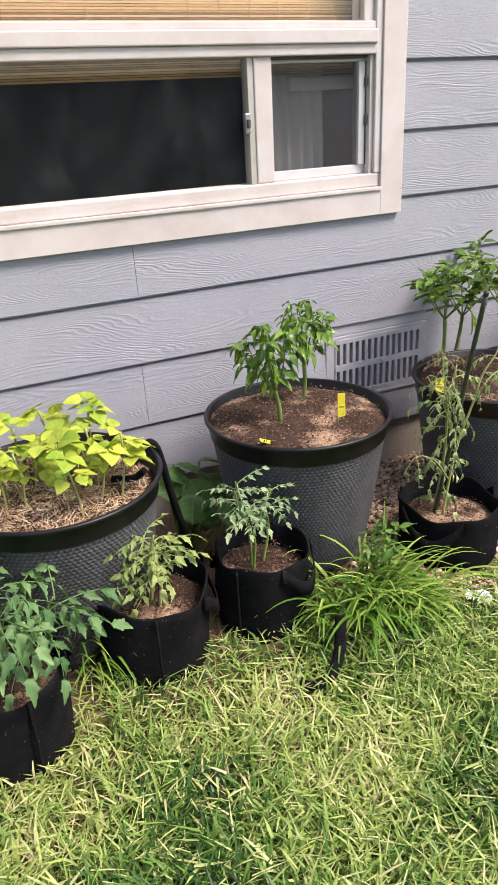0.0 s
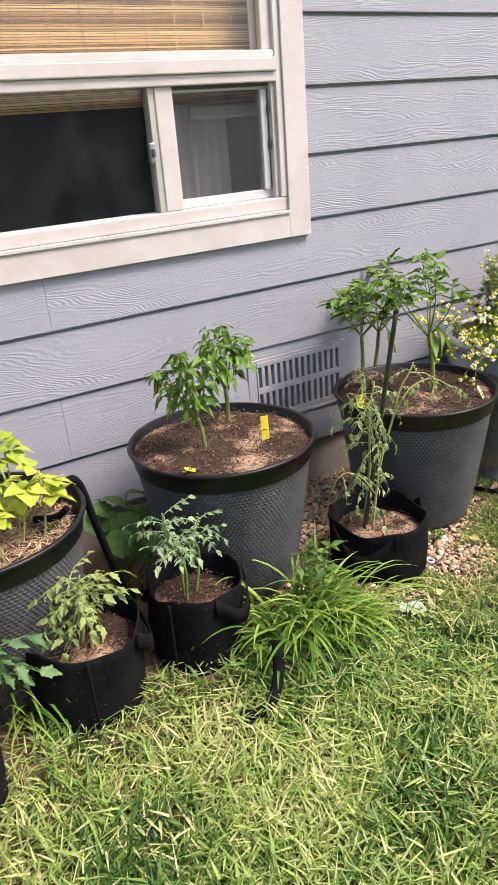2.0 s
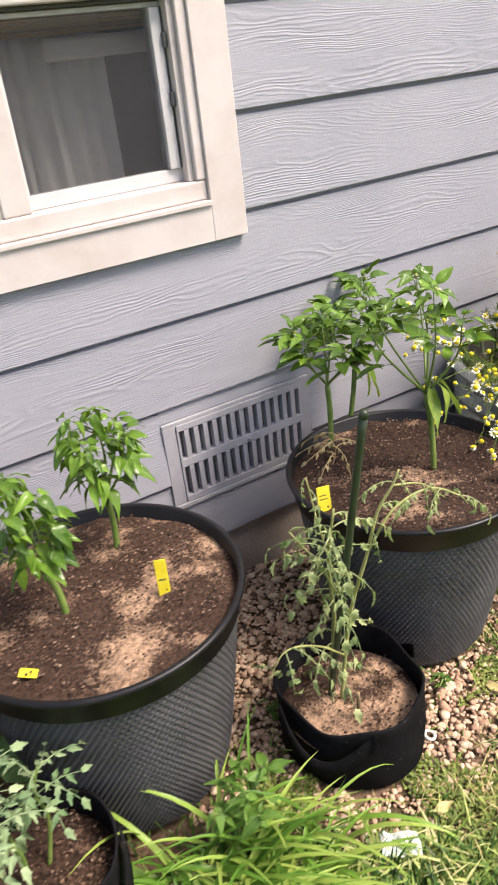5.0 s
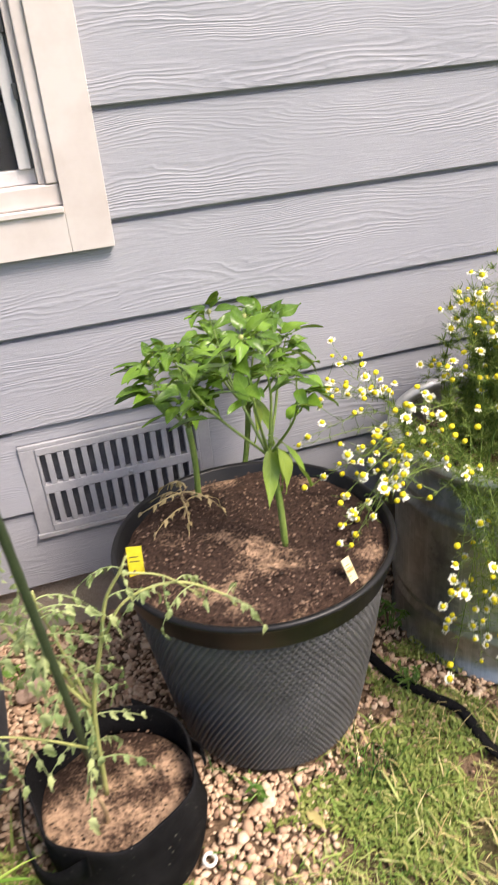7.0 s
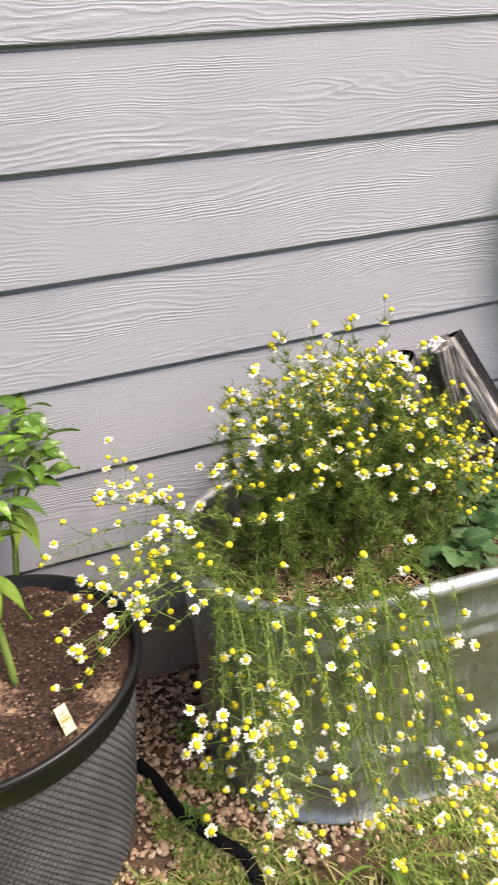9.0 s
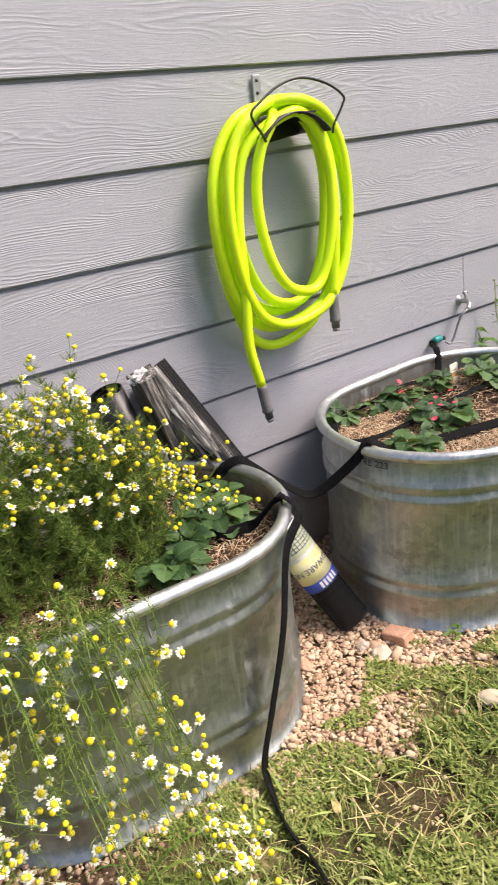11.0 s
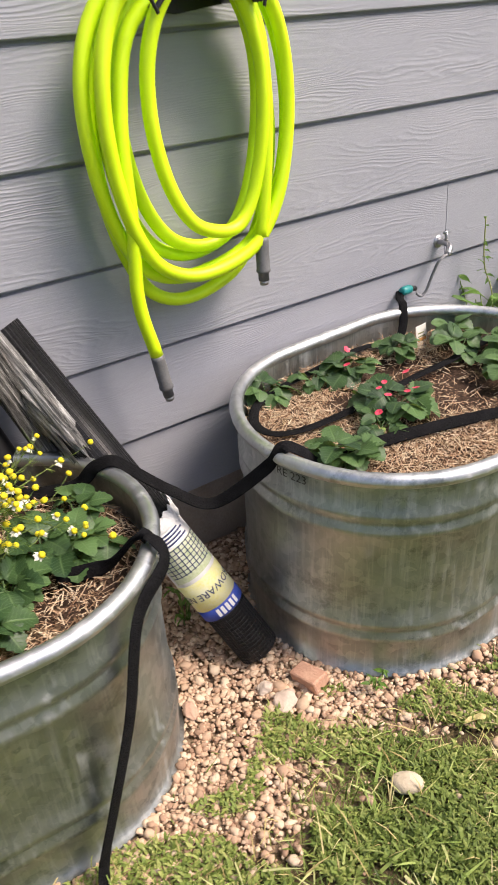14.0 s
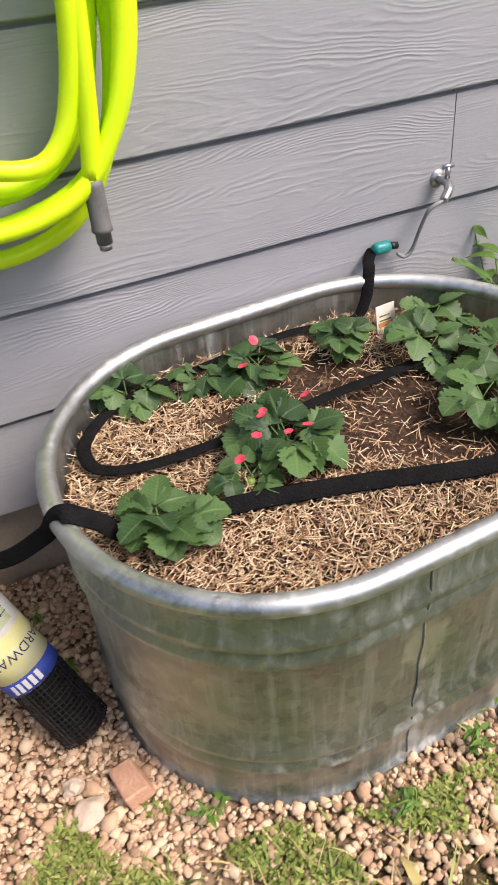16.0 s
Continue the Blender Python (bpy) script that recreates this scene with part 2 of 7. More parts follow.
def glass_mat():
    q = Nodes("window_glass")
    q.b.inputs["Transmission Weight"].default_value = 1.0
    q.b.inputs["IOR"].default_value = 1.45
    d = q.noise(q.coords("Position"), 14, 4, 0.7)
    q.done((0.93, 0.95, 0.95), q.math("MULTIPLY", d, 0.05), 0)
    # thin pale dust, which also stands in for grey reflections on the pane
    dust = q.n("BsdfDiffuse")
    dust.inputs[0].default_value = (0.42, 0.45, 0.46, 1)
    streak = q.noise(q.coords("Position", (1, 1, 0.55)), 13, 5, 0.75)
    mx = q.n("MixShader")
    q.link(q.ramp(streak, [(0.40, (0.006, 0.006, 0.006)), (0.60, (0.014, 0.014, 0.014)), (0.80, (0.045, 0.045, 0.045))]), mx.inputs[0])
    q.link(q.b.outputs[0], mx.inputs[1])
    q.link(dust.outputs[0], mx.inputs[2])
    q.link(mx.outputs[0], q.out.inputs[0])
    return q.m


def screen_mat():
    """Insect screen: fine dark wires with gaps between them."""
    q = Nodes("insect_screen")
    q.done((0.06, 0.06, 0.065), 0.6, 0)
    tr = q.n("BsdfTransparent")
    mx = q.n("MixShader")
    mx.inputs[0].default_value = 0.42
    q.link(tr.outputs[0], mx.inputs[1])
    q.link(q.b.outputs[0], mx.inputs[2])
    q.link(mx.outputs[0], q.out.inputs[0])
    return q.m


def felt_mat():
    """Black fabric with grey dust and pale flecks stuck to it."""
    q = Nodes("black_felt_fabric")
    v = q.coords("Object", jitter=True)
    a, b, c = q.noise(v, 14, 4, 0.65), q.noise(v, 480, 3), q.noise(v, 150, 2)
    col = q.ramp(q.math("ADD", q.math("MULTIPLY", a, 0.6), q.math("MULTIPLY", b, 0.4)), [(0.35, (0.005, 0.005, 0.0055)), (0.62, (0.015, 0.015, 0.016)), (0.75, (0.032, 0.031, 0.029))])
    col = q.mix(q.ramp(c, [(0.72, (0, 0, 0)), (0.76, (1, 1, 1))]), col, (0.26, 0.25, 0.20))
    return q.done(col, 0.95, 0, q.bump(b, 0.7, 0.003), 0.06)


SIDING, WHITE, GALV = siding_mat(), white_paint_mat(), galvanised_mat()
# Lighter copy of the tank steel: the rim's sky highlight is in its tones.
RIM = galvanised_mat("sky_lit_rim_steel", ((0.46, 0.48, 0.48), (0.58, 0.60, 0.60), (0.70, 0.71, 0.71)))
GLASS, SCREEN = glass_mat(), screen_mat()
GROUND, SOIL = ground_mat(), soil_mat()
SANDYSOIL = soil_mat("sandy_potting_soil", amount=0.46)
# Darker tones and fewer sandy patches than the common potting soil.
DARKERSOIL = soil_mat("darker_potting_soil", (0.014, 0.009, 0.007), (0.075, 0.044, 0.031), amount=0.55)
VENT = plain_mat("grey_vent_paint", (0.32, 0.32, 0.34), (0.39, 0.39, 0.41), 0.5, bump=0.1)
CONCRETE = plain_mat("rough_concrete", (0.30, 0.25, 0.20), (0.44, 0.38, 0.32), 0.9, scale=9, fine=140, bump=0.6, dist=0.004, kind="Position")
BLACKPOT = plain_mat("black_resin", (0.006, 0.006, 0.007), (0.013, 0.013, 0.014), 0.38, scale=12, fine=300, bump=0.08, spec=0.3)
WEAVE = plain_mat("charcoal_woven_resin", (0.05, 0.05, 0.053), (0.10, 0.10, 0.105), 0.38, scale=10, fine=300, bump=0.1)
FELT = felt_mat()
RUBBER = plain_mat("black_soaker_rubber", (0.004, 0.004, 0.0045), (0.012, 0.012, 0.013), 0.85, scale=40, fine=260, bump=0.9, dist=0.004, spec=0.1)
# Near-black colour holds the shade of the unlit room and behind the laps.
DARK = plain_mat("near_black_room_shade", (0.012, 0.012, 0.014), (0.02, 0.02, 0.022), 0.9, kind="Position")


# ---- mesh tools ----
def fast_mesh(name, verts, faces, smooth=False):
    """A mesh from arrays: N x 3 points, M x k corners."""
    verts, faces = np.asarray(verts, dtype=np.float32), np.asarray(faces, dtype=np.int32)
    me = bpy.data.meshes.new(name)
    me.vertices.add(len(verts))
    me.vertices.foreach_set("co", verts.ravel())
    k = faces.shape[1]
    me.loops.add(faces.size)
    me.loops.foreach_set("vertex_index", faces.ravel())
    me.polygons.add(len(faces))
    me.polygons.foreach_set("loop_start", np.arange(0, faces.size, k, dtype=np.int32))
    me.update(calc_edges=True)
    me.validate()
    if smooth:
        me.shade_smooth()
    else:
        me.shade_flat()
    return me


class Acc:
    """Gathers quads and triangles of several shapes into one mesh."""

    def __init__(self):
        self.v, self.f, self.n = [], [], 0

    def add(self, verts, faces):
        self.v.extend(tuple(map(float, p)) for p in verts)
        self.f.extend(tuple(int(i) + self.n for i in c) for c in faces)
        self.n = len(self.v)
        return self

    def mesh(self, name, mat, smooth=True):
        me = bpy.data.meshes.new(name)
        me.from_pydata(self.v, [], self.f)
        if smooth:
            me.shade_smooth()
        me.materials.append(mat)
        return me


def thing(name, at, label, category, group="", kind="", turn=0.0):
    ob = new(name)
    ob.empty_display_size = 0.05
    ob.matrix_world = pose(*at, 0, 0, turn)
    return tagged(ob, label, category, group, kind)


def child(name, me, parent, m=None, label=""):
    ob = new(name, me)
    ob.parent = parent
    if m is not None:
        ob.matrix_basis = m
    return tagged(ob, label) if label else ob


def solo(name, me, label, category, kind="", m=None, group=""):
    ob = new(name, me)
    if m is not None:
        ob.matrix_world = m
    return tagged(ob, label, category, group, kind)


def box_geo(x0, x1, y0, y1, z0, z1):
    v = [(x, y, z) for z in (z0, z1) for y in (y0, y1) for x in (x0, x1)]
    return v, [(0, 2, 3, 1), (4, 5, 7, 6), (0, 1, 5, 4), (2, 6, 7, 3), (0, 4, 6, 2), (1, 3, 7, 5)]


def box_mesh(name, b, mat, bevel=0.0):
    bm = bmesh.new()
    v, f = box_geo(*b)
    vs = [bm.verts.new(p) for p in v]
    for c in f:
        bm.faces.new([vs[i] for i in c])
    if bevel:
        bmesh.ops.bevel(bm, geom=bm.edges[:], offset=bevel, segments=2, affect="EDGES", profile=0.5)
    me = bpy.data.meshes.new(name)
    bm.to_mesh(me)
    bm.free()
    me.materials.append(mat)
    return me


def tube_geo(points, radius, sides=8, flat=1.0, up=(0, 0, 1), cap=True):
    """A round or flattened tube along points. radius: one number or one each; flat: thickness over width."""
    p = [Vector(a) for a in points]
    n = len(p)
    r = [radius] * n if isinstance(radius, (int, float)) else list(radius)
    verts, faces = [], []
    side = None
    for i in range(n):
        d = (p[min(i + 1, n - 1)] - p[max(i - 1, 0)]).normalized()
        if flat != 1.0:
            s = d.cross(Vector(up))
            if s.length < 0.05:
                s = side or Vector((1, 0, 0))
            s.normalize()
        elif side is None:
            s = d.orthogonal().normalized()
        else:
            s = (side - d * side.dot(d)).normalized()
        side = s
        u = s.cross(d)
        for k in range(sides):
            a = 2 * math.pi * k / sides
            verts.append(p[i] + s * (math.cos(a) * r[i]) + u * (math.sin(a) * r[i] * flat))
    for i in range(n - 1):
        for k in range(sides):
            k2 = (k + 1) % sides
            faces.append((i * sides + k, i * sides + k2, (i + 1) * sides + k2, (i + 1) * sides + k))
    if cap:
        faces.append(tuple(range(sides - 1, -1, -1)))
        faces.append(tuple((n - 1) * sides + k for k in range(sides)))
    return verts, faces


def spline(points, steps=8):
    """Catmull-Rom through the points."""
    p = [Vector(a) for a in points]
    q = [p[0] * 2 - p[1]] + p + [p[-1] * 2 - p[-2]]
    res = []
    for i in range(1, len(q) - 2):
        for k in range(steps):
            t = k / steps
            a, b, c, d = q[i - 1], q[i], q[i + 1], q[i + 2]
            res.append(0.5 * ((2 * b) + (c - a) * t + (2 * a - 5 * b + 4 * c - d) * t * t + (3 * b - a - 3 * c + d) * t ** 3))
    return res + [p[-1]]


def tube_mesh(name, points, radius, mat, sides=8, flat=1.0, up=(0, 0, 1), steps=8):
    return Acc().add(*tube_geo(spline(points, steps) if steps else points, radius, sides, flat, up)).mesh(name, mat)


def lathe_mesh(name, profile, mat, n=64, wobble=0.0, close=False):
    verts, faces = [], []
    for r, z in profile:
        for k in range(n):
            a = 2 * math.pi * k / n
            rr = r * (1 + wobble * noise.noise((math.cos(a) * 1.5, math.sin(a) * 1.5, z * 6)))
            verts.append((rr * math.cos(a), rr * math.sin(a), z))
    m = len(profile)
    for i in range(m - 1):
        for k in range(n):
            k2 = (k + 1) % n
            faces.append((i * n + k, i * n + k2, (i + 1) * n + k2, (i + 1) * n + k))
    if close:
        faces.append(tuple((m - 1) * n + k for k in range(n)))
    return Acc().add(verts, faces).mesh(name, mat)


def stadium_xy(length, width, off, n):
    """Points of a round-ended oval, moved outwards by off."""
    r, h = width / 2, (length - width) / 2
    res = []
    for sgn, a0 in ((1, -math.pi / 2), (-1, math.pi / 2)):
        for k in range(n + 1):
            a = a0 + math.pi * k / n
            res.append((sgn * h + (r + off) * math.cos(a), (r + off) * math.sin(a)))
    full = []
    for i, (x, y) in enumerate(res):
        full.append((x, y))
        if i in (n, 2 * n + 1):
            x2, y2 = res[(i + 1) % len(res)]
            full += [(x + (x2 - x) * j / 8, y + (y2 - y) * j / 8) for j in range(1, 8)]
    return full


def stadium_mesh(name, length, width, profile, mat, n=28):
    verts, faces = [], []
    for off, z in profile:
        ring = stadium_xy(length, width, off, n)
        verts += [(x, y, z) for x, y in ring]
    k = len(ring)
    for i in range(len(profile) - 1):
        for j in range(k):
            j2 = (j + 1) % k
            faces.append((i * k + j, i * k + j2, (i + 1) * k + j2, (i + 1) * k + j))
    return Acc().add(verts, faces).mesh(name, mat)


def rise(x, y):
    """Height of the ground."""
    s = min(max((0.15 - x) / 0.6, 0), 1)
    t = min(max((0.5 - x) / 0.25, 0), 1) * min(max((y + 0.95) / 0.25, 0), 1)
    return 0.028 * s * s * (3 - 2 * s) + 0.03 * t * t * (3 - 2 * t)


def edge_z(k):
    """Lower edge of the siding course k."""
    return 1.0625 - 0.212 * (k - 3)


# ---- ground and house ----
def build_ground():
    xs = np.concatenate([[-600, -60, -8], np.linspace(-3.2, 4.2, 150), [9, 60, 600]])
    ys = np.concatenate([[-600, -60, -9], np.linspace(-3.4, 0.06, 80), [9, 60, 600]])
    v = []
    for y in ys:
        for x in xs:
            z = rise(x, y)
            if -3.3 < x < 4.3 and -3.5 < y < 0.1:
                z += 0.012 * noise.noise((x * 5, y * 5, 1)) + 0.006 * noise.noise((x * 17, y * 17, 4)) - 0.006
            v.append((x, y, z))
    nx, ny = len(xs), len(ys)
    f = [(j * nx + i, j * nx + i + 1, (j + 1) * nx + i + 1, (j + 1) * nx + i) for j in range(ny - 1) for i in range(nx - 1)]
    me = fast_mesh("ground", v, f, True)
    me.materials.append(GROUND)
    solo("ground", me, "bare earth with thatch under the lawn", "ground", "structure")


def build_house():
    # foundation; the unseen body and roof are added to keep light out
    solo("foundation", box_mesh("foundation", (-6, 8, 0.006, 0.25, -0.15, 0.24), CONCRETE, 0.004), "rough tan concrete foundation under the siding", "foundation", "structure")
    holes = (-2.42, -0.02, 1.03, 2.4)
    a = Acc()
    for b in ((-6, holes[0], 0.0, 0.12, 0.24, 2.75), (holes[1], 8, 0.0, 0.12, 0.24, 2.75), (holes[0], holes[1], 0.0, 0.12, 0.24, holes[2]), (holes[0], holes[1], 0.0, 0.12, holes[3], 2.75)):
        a.add(*box_geo(*b))
    solo("wall_south", a.mesh("wall_south", DARK, False), "wall core behind the grey lap siding, near-black to deepen the lap shade", "wall", "structure")
    a = Acc()
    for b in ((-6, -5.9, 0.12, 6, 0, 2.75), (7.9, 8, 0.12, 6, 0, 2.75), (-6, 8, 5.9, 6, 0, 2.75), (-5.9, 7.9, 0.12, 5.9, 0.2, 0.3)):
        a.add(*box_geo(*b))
    solo("wall_inside", a.mesh("wall_inside", DARK, False), "plain added walls and floor, the room's darkness put into their colour", "wall", "structure")
    solo("ceiling", box_mesh("ceiling", (-6, 8, 0.0, 6, 2.76, 2.86), plain_mat("added_roof_grey", (0.10, 0.10, 0.10), (0.19, 0.185, 0.18), 0.9, scale=6, fine=120, kind="Position")), "unseen flat top added to keep light out of the room", "ceiling", "structure")


def build_unseen_fence():
    """An unseen board fence, added behind the walk to block low sky and tone reflections."""
    wood = plain_mat("added_fence_grey", (0.17, 0.165, 0.155), (0.28, 0.27, 0.255), 0.85, scale=8, fine=90, kind="Position")
    f = thing("fence", (0, -7.5, 0), "plain grey board fence, unseen, added to block low sky and tone reflections", "fence", kind="structure")
    me = box_mesh("board", (-0.118, 0.118, -0.01, 0.01, 0, 1.85), wood, 0.003)
    for i in range(80):
        child("board", me, f, pose(-9.6 + i * 0.24, 0.004 * (i % 2), 0))


JOINTS = {1: (-3.4, 4.6), 0: (-1.6, 3.3), 2: (0.9 - 3.6, 3.9), 3: (-4.2, 2.4 + 2.1), 4: (-0.972, 3.045), 5: (-1.47, 2.615), 6: (-0.985, 3.0), 7: (-2.6, 0.62 + 2.9)}


def board_geo(x0, x1, zb, zt, low, high):
    """Part of one lap board, from zb to zt: thick lower edge standing proud, upper edge cut back to shade the lap line;
    low and high end the whole board.
    """
    yb, yt = -0.021, -0.0115
    at = lambda z: yb + (yt - yb) * (z - low) / (high - low)
    y0, y1 = at(zb), at(zt)
    # added groove under the next lap, shaped only to deepen its shadow line
    back = [(at(zt - 0.0145), zt - 0.0145), (-0.003, zt - 0.0115), (-0.003, zt + 0.006), (-0.001, zt + 0.006)] if zt == high and zt - zb > 0.06 else [(y1, zt + 0.006), (y1 + 0.004, zt + 0.006)]
    pro = [(y0 + 0.012, zb), (y0 + 0.0025, zb), (y0, zb + 0.0025), (y0, zb + 0.006), *back, (y0 + 0.013, zb + 0.02)]
    v = [(x, y, z) for x in (x0, x1) for y, z in pro]
    n = len(pro)
    f = [(i, (i + 1) % n, n + (i + 1) % n, n + i) for i in range(n)] + [tuple(range(n))[::-1], tuple(range(n, 2 * n))]
    return v, f


def build_siding():
    s = thing("siding", (0, 0, 0), "horizontal lap siding boards painted blue-grey", "siding", kind="structure")
    win = (-2.44, -0.01)
    vent = (-0.2985, 0.1505)
    for k in range(-4, 8):
        zb, zt = edge_z(k), edge_z(k - 1) + 0.004
        cuts = [-6.0, *sorted(JOINTS.get(k, (-2.9 + 0.37 * k, 1.1 + 0.5 * k))), 8.0]
        spans = list(zip(cuts, cuts[1:]))
        parts = []
        for a, b in spans:
            gap = 0.0012 if a > 1 else 0.0005
            pieces = [(a + gap, b - (0.0012 if b > 1 else 0.0005), zb, zt)]
            for lo, hi, z0, z1 in ((*win, 1.03, 2.44), (*vent, 0.350, 0.5985)):
                res = []
                for x0, x1, p0, p1 in pieces:
                    if p1 <= z0 or p0 >= z1 or x1 <= lo or x0 >= hi:
                        res.append((x0, x1, p0, p1))
                        continue
                    if x0 < lo:
                        res.append((x0, lo, p0, p1))
                    if x1 > hi:
                        res.append((hi, x1, p0, p1))
                    if p0 < z0 and z0 - p0 > 0.02:
                        res.append((max(x0, lo), min(x1, hi), p0, z0))
                    if p1 > z1 and p1 - z1 > 0.02:
                        res.append((max(x0, lo), min(x1, hi), z1, p1))
                pieces = res
            parts += pieces
        for x0, x1, p0, p1 in parts:
            if x1 - x0 < 0.01:
                continue
            child("siding_board", Acc().add(*board_geo(x0, x1, p0, p1, zb, zt)).mesh("siding_board", SIDING, False), s)


def build_window():
    w = thing("window_1", (0, 0, 0), "white painted wooden window with a bamboo blind behind it", "window", kind="structure")

    def bar(name, b, bevel=0.003, mat=WHITE, parent=w, label=""):
        return child(name, box_mesh(name, b, mat, bevel), parent, None, label)

    # flat casing boards
    bar("casing", (-0.088, 0.0, -0.034, 0.02, 1.012, 2.44), 0.0015)
    bar("casing", (-2.44, -2.352, -0.034, 0.02, 1.012, 2.44))
    bar("casing", (-2.352, -0.0882, -0.0335, 0.02, 1.0125, 1.092), 0.0008)
    bar("casing", (-2.352, -0.088, -0.031, 0.02, 2.352, 2.44))
    # sill and inner frame
    bar("window_sill", (-2.352, -0.088, -0.040, 0.05, 1.0925, 1.104), 0.002)
    bar("window_frame", (-2.352, -0.088, -0.024, 0.06, 1.1045, 1.147), 0.004)
    bar("window_frame", (-0.112, -0.088, -0.026, 0.06, 1.1475, 2.352), 0.003)
    bar("window_frame", (-2.352, -2.328, -0.026, 0.06, 1.1475, 2.352), 0.003)
    bar("rail", (-2.328, -0.112, -0.028, 0.06, 1.502, 1.532), 0.004)
    bar("rail", (-2.328, -0.112, -0.038, 0.06, 1.5325, 1.572), 0.004)
    bar("rail", (-2.328, -0.112, -0.022, 0.06, 1.5725, 1.594), 0.003)
    bar("mullion", (-0.542, -0.482, -0.018, 0.06, 1.1475, 1.5015), 0.004)
    bar("mullion", (-1.99, -1.93, -0.018, 0.06, 1.1475, 1.5015), 0.004)
    bar("window_frame", (-0.150, -0.112, -0.012, 0.06, 1.5945, 2.352), 0.003)
    alu = plain_mat("tan_aluminium", (0.44, 0.42, 0.35), (0.54, 0.52, 0.45), 0.4, 0.2, bump=0.05)
    grey = plain_mat("pale_grey_sash", (0.52, 0.51, 0.50), (0.60, 0.59, 0.58), 0.45, bump=0.05)
    bar("edge_channel", (-0.562, -0.5425, -0.013, 0.03, 1.1475, 1.5015), 0.001, alu)
    # right sash with its insect screen
    sash = bar("sash", (-0.482, -0.1262, 0.012, 0.04, 1.1475, 1.176), 0.002, grey)
    for b in ((-0.482, -0.1262, 0.012, 0.04, 1.484, 1.494), (-0.482, -0.472, 0.012, 0.04, 1.1765, 1.4835), (-0.156, -0.132, 0.004, 0.04, 1.1765, 1.4835)):
        bar("sash_bar", b, 0.002, grey, sash)
    dark = plain_mat("dark_track", (0.05, 0.05, 0.05), (0.09, 0.09, 0.09), 0.5, bump=0.05)
    bar("track", (-0.1315, -0.1262, 0.006, 0.04, 1.1765, 1.4835), 0.001, dark)
    bar("track", (-0.482, -0.1262, -0.002, 0.029, 1.4945, 1.5015), 0.001, dark)
    bar("jamb_strip", (-0.1258, -0.1125, -0.014, 0.05, 1.1478, 1.5012), 0.001)
    for z in (1.30, 1.41):
        bar("clip", (-0.136, -0.127, -0.006, 0.0055, z, z + 0.028), 0.002, dark)
    child("screen", Acc().add([(-0.472, 0.016, 1.176), (-0.156, 0.016, 1.176), (-0.156, 0.016, 1.484), (-0.472, 0.016, 1.484)], [(0, 1, 2, 3)]).mesh("screen", SCREEN, False), w, None, "fine dark insect screen")
    for b in ((-1.93, -0.562, 0.012, 0.017, 1.1475, 1.5015), (-2.328, -1.99, 0.012, 0.017, 1.1475, 1.5015), (-0.472, -0.156, 0.026, 0.030, 1.1765, 1.4835), (-2.328, -0.150, 0.012, 0.017, 1.5945, 2.352)):
        p = bar("pane", b, 0, GLASS)
        p.visible_shadow = False
    # latch
    lat = bar("latch", (-0.578, -0.560, -0.020, 0.0, 1.295, 1.352), 0.003, plain_mat("nickel_latch", (0.5, 0.5, 0.5), (0.62, 0.62, 0.62), 0.3, 0.9, bump=0.05), w, "small nickel latch")
    bar("latch_lever", (-0.574, -0.564, -0.030, -0.020, 1.312, 1.335), 0.002, dark, lat)
    # bamboo blind
    bam = island_mat("bamboo", [(0.1, (0.17, 0.08, 0.025)), (0.5, (0.43, 0.25, 0.09)), (0.9, (0.60, 0.41, 0.19))], 0.6, fine=60)
    blind = thing("bamboo_blind", (0, 0.085, 1.455), "golden bamboo roller blind hanging inside the window", "blind")
    a = Acc()
    z, rng = 0.0, random.Random(5)
    while z < 0.92:
        h = rng.choice((0.0035, 0.0045, 0.006))
        y = rng.uniform(-0.0015, 0.0015)
        a.add(*box_geo(-2.33, -0.12, y - 0.0015, y + 0.0015, z, z + h))
        z += h + 0.0018
    child("slats", a.mesh("slats", bam, False), blind)
    a = Acc()
    for i in range(22):
        x = -2.3 + i * 0.1
        a.add(*box_geo(x, x + 0.002, -0.004, -0.002, 0, 0.92))
    child("cords", a.mesh("cords", bam, False), blind, None, "pale vertical threads")
    # curtain behind the small sash
    bar("curtain_rail", (-0.355, -0.10, 0.10, 0.13, 1.408, 1.452), 0.008, WHITE)
    cur = thing("curtain", (-0.36, 0.16, 1.10), "pale grey fabric curtain hanging inside the window", "curtain")
    v, f = [], []
    for i in range(41):
        x = -0.10 + 0.25 * i / 40
        y = 0.014 * math.sin(i * 0.9) + 0.006 * math.sin(i * 2.3)
        v += [(x, y, 0.0), (x, y * 0.8, 0.42)]
        if i:
            f.append((2 * i - 2, 2 * i, 2 * i + 1, 2 * i - 1))
    child("fabric", Acc().add(v, f).mesh("fabric", plain_mat("grey_curtain", (0.50, 0.50, 0.48), (0.62, 0.62, 0.60), 0.9), True), cur)


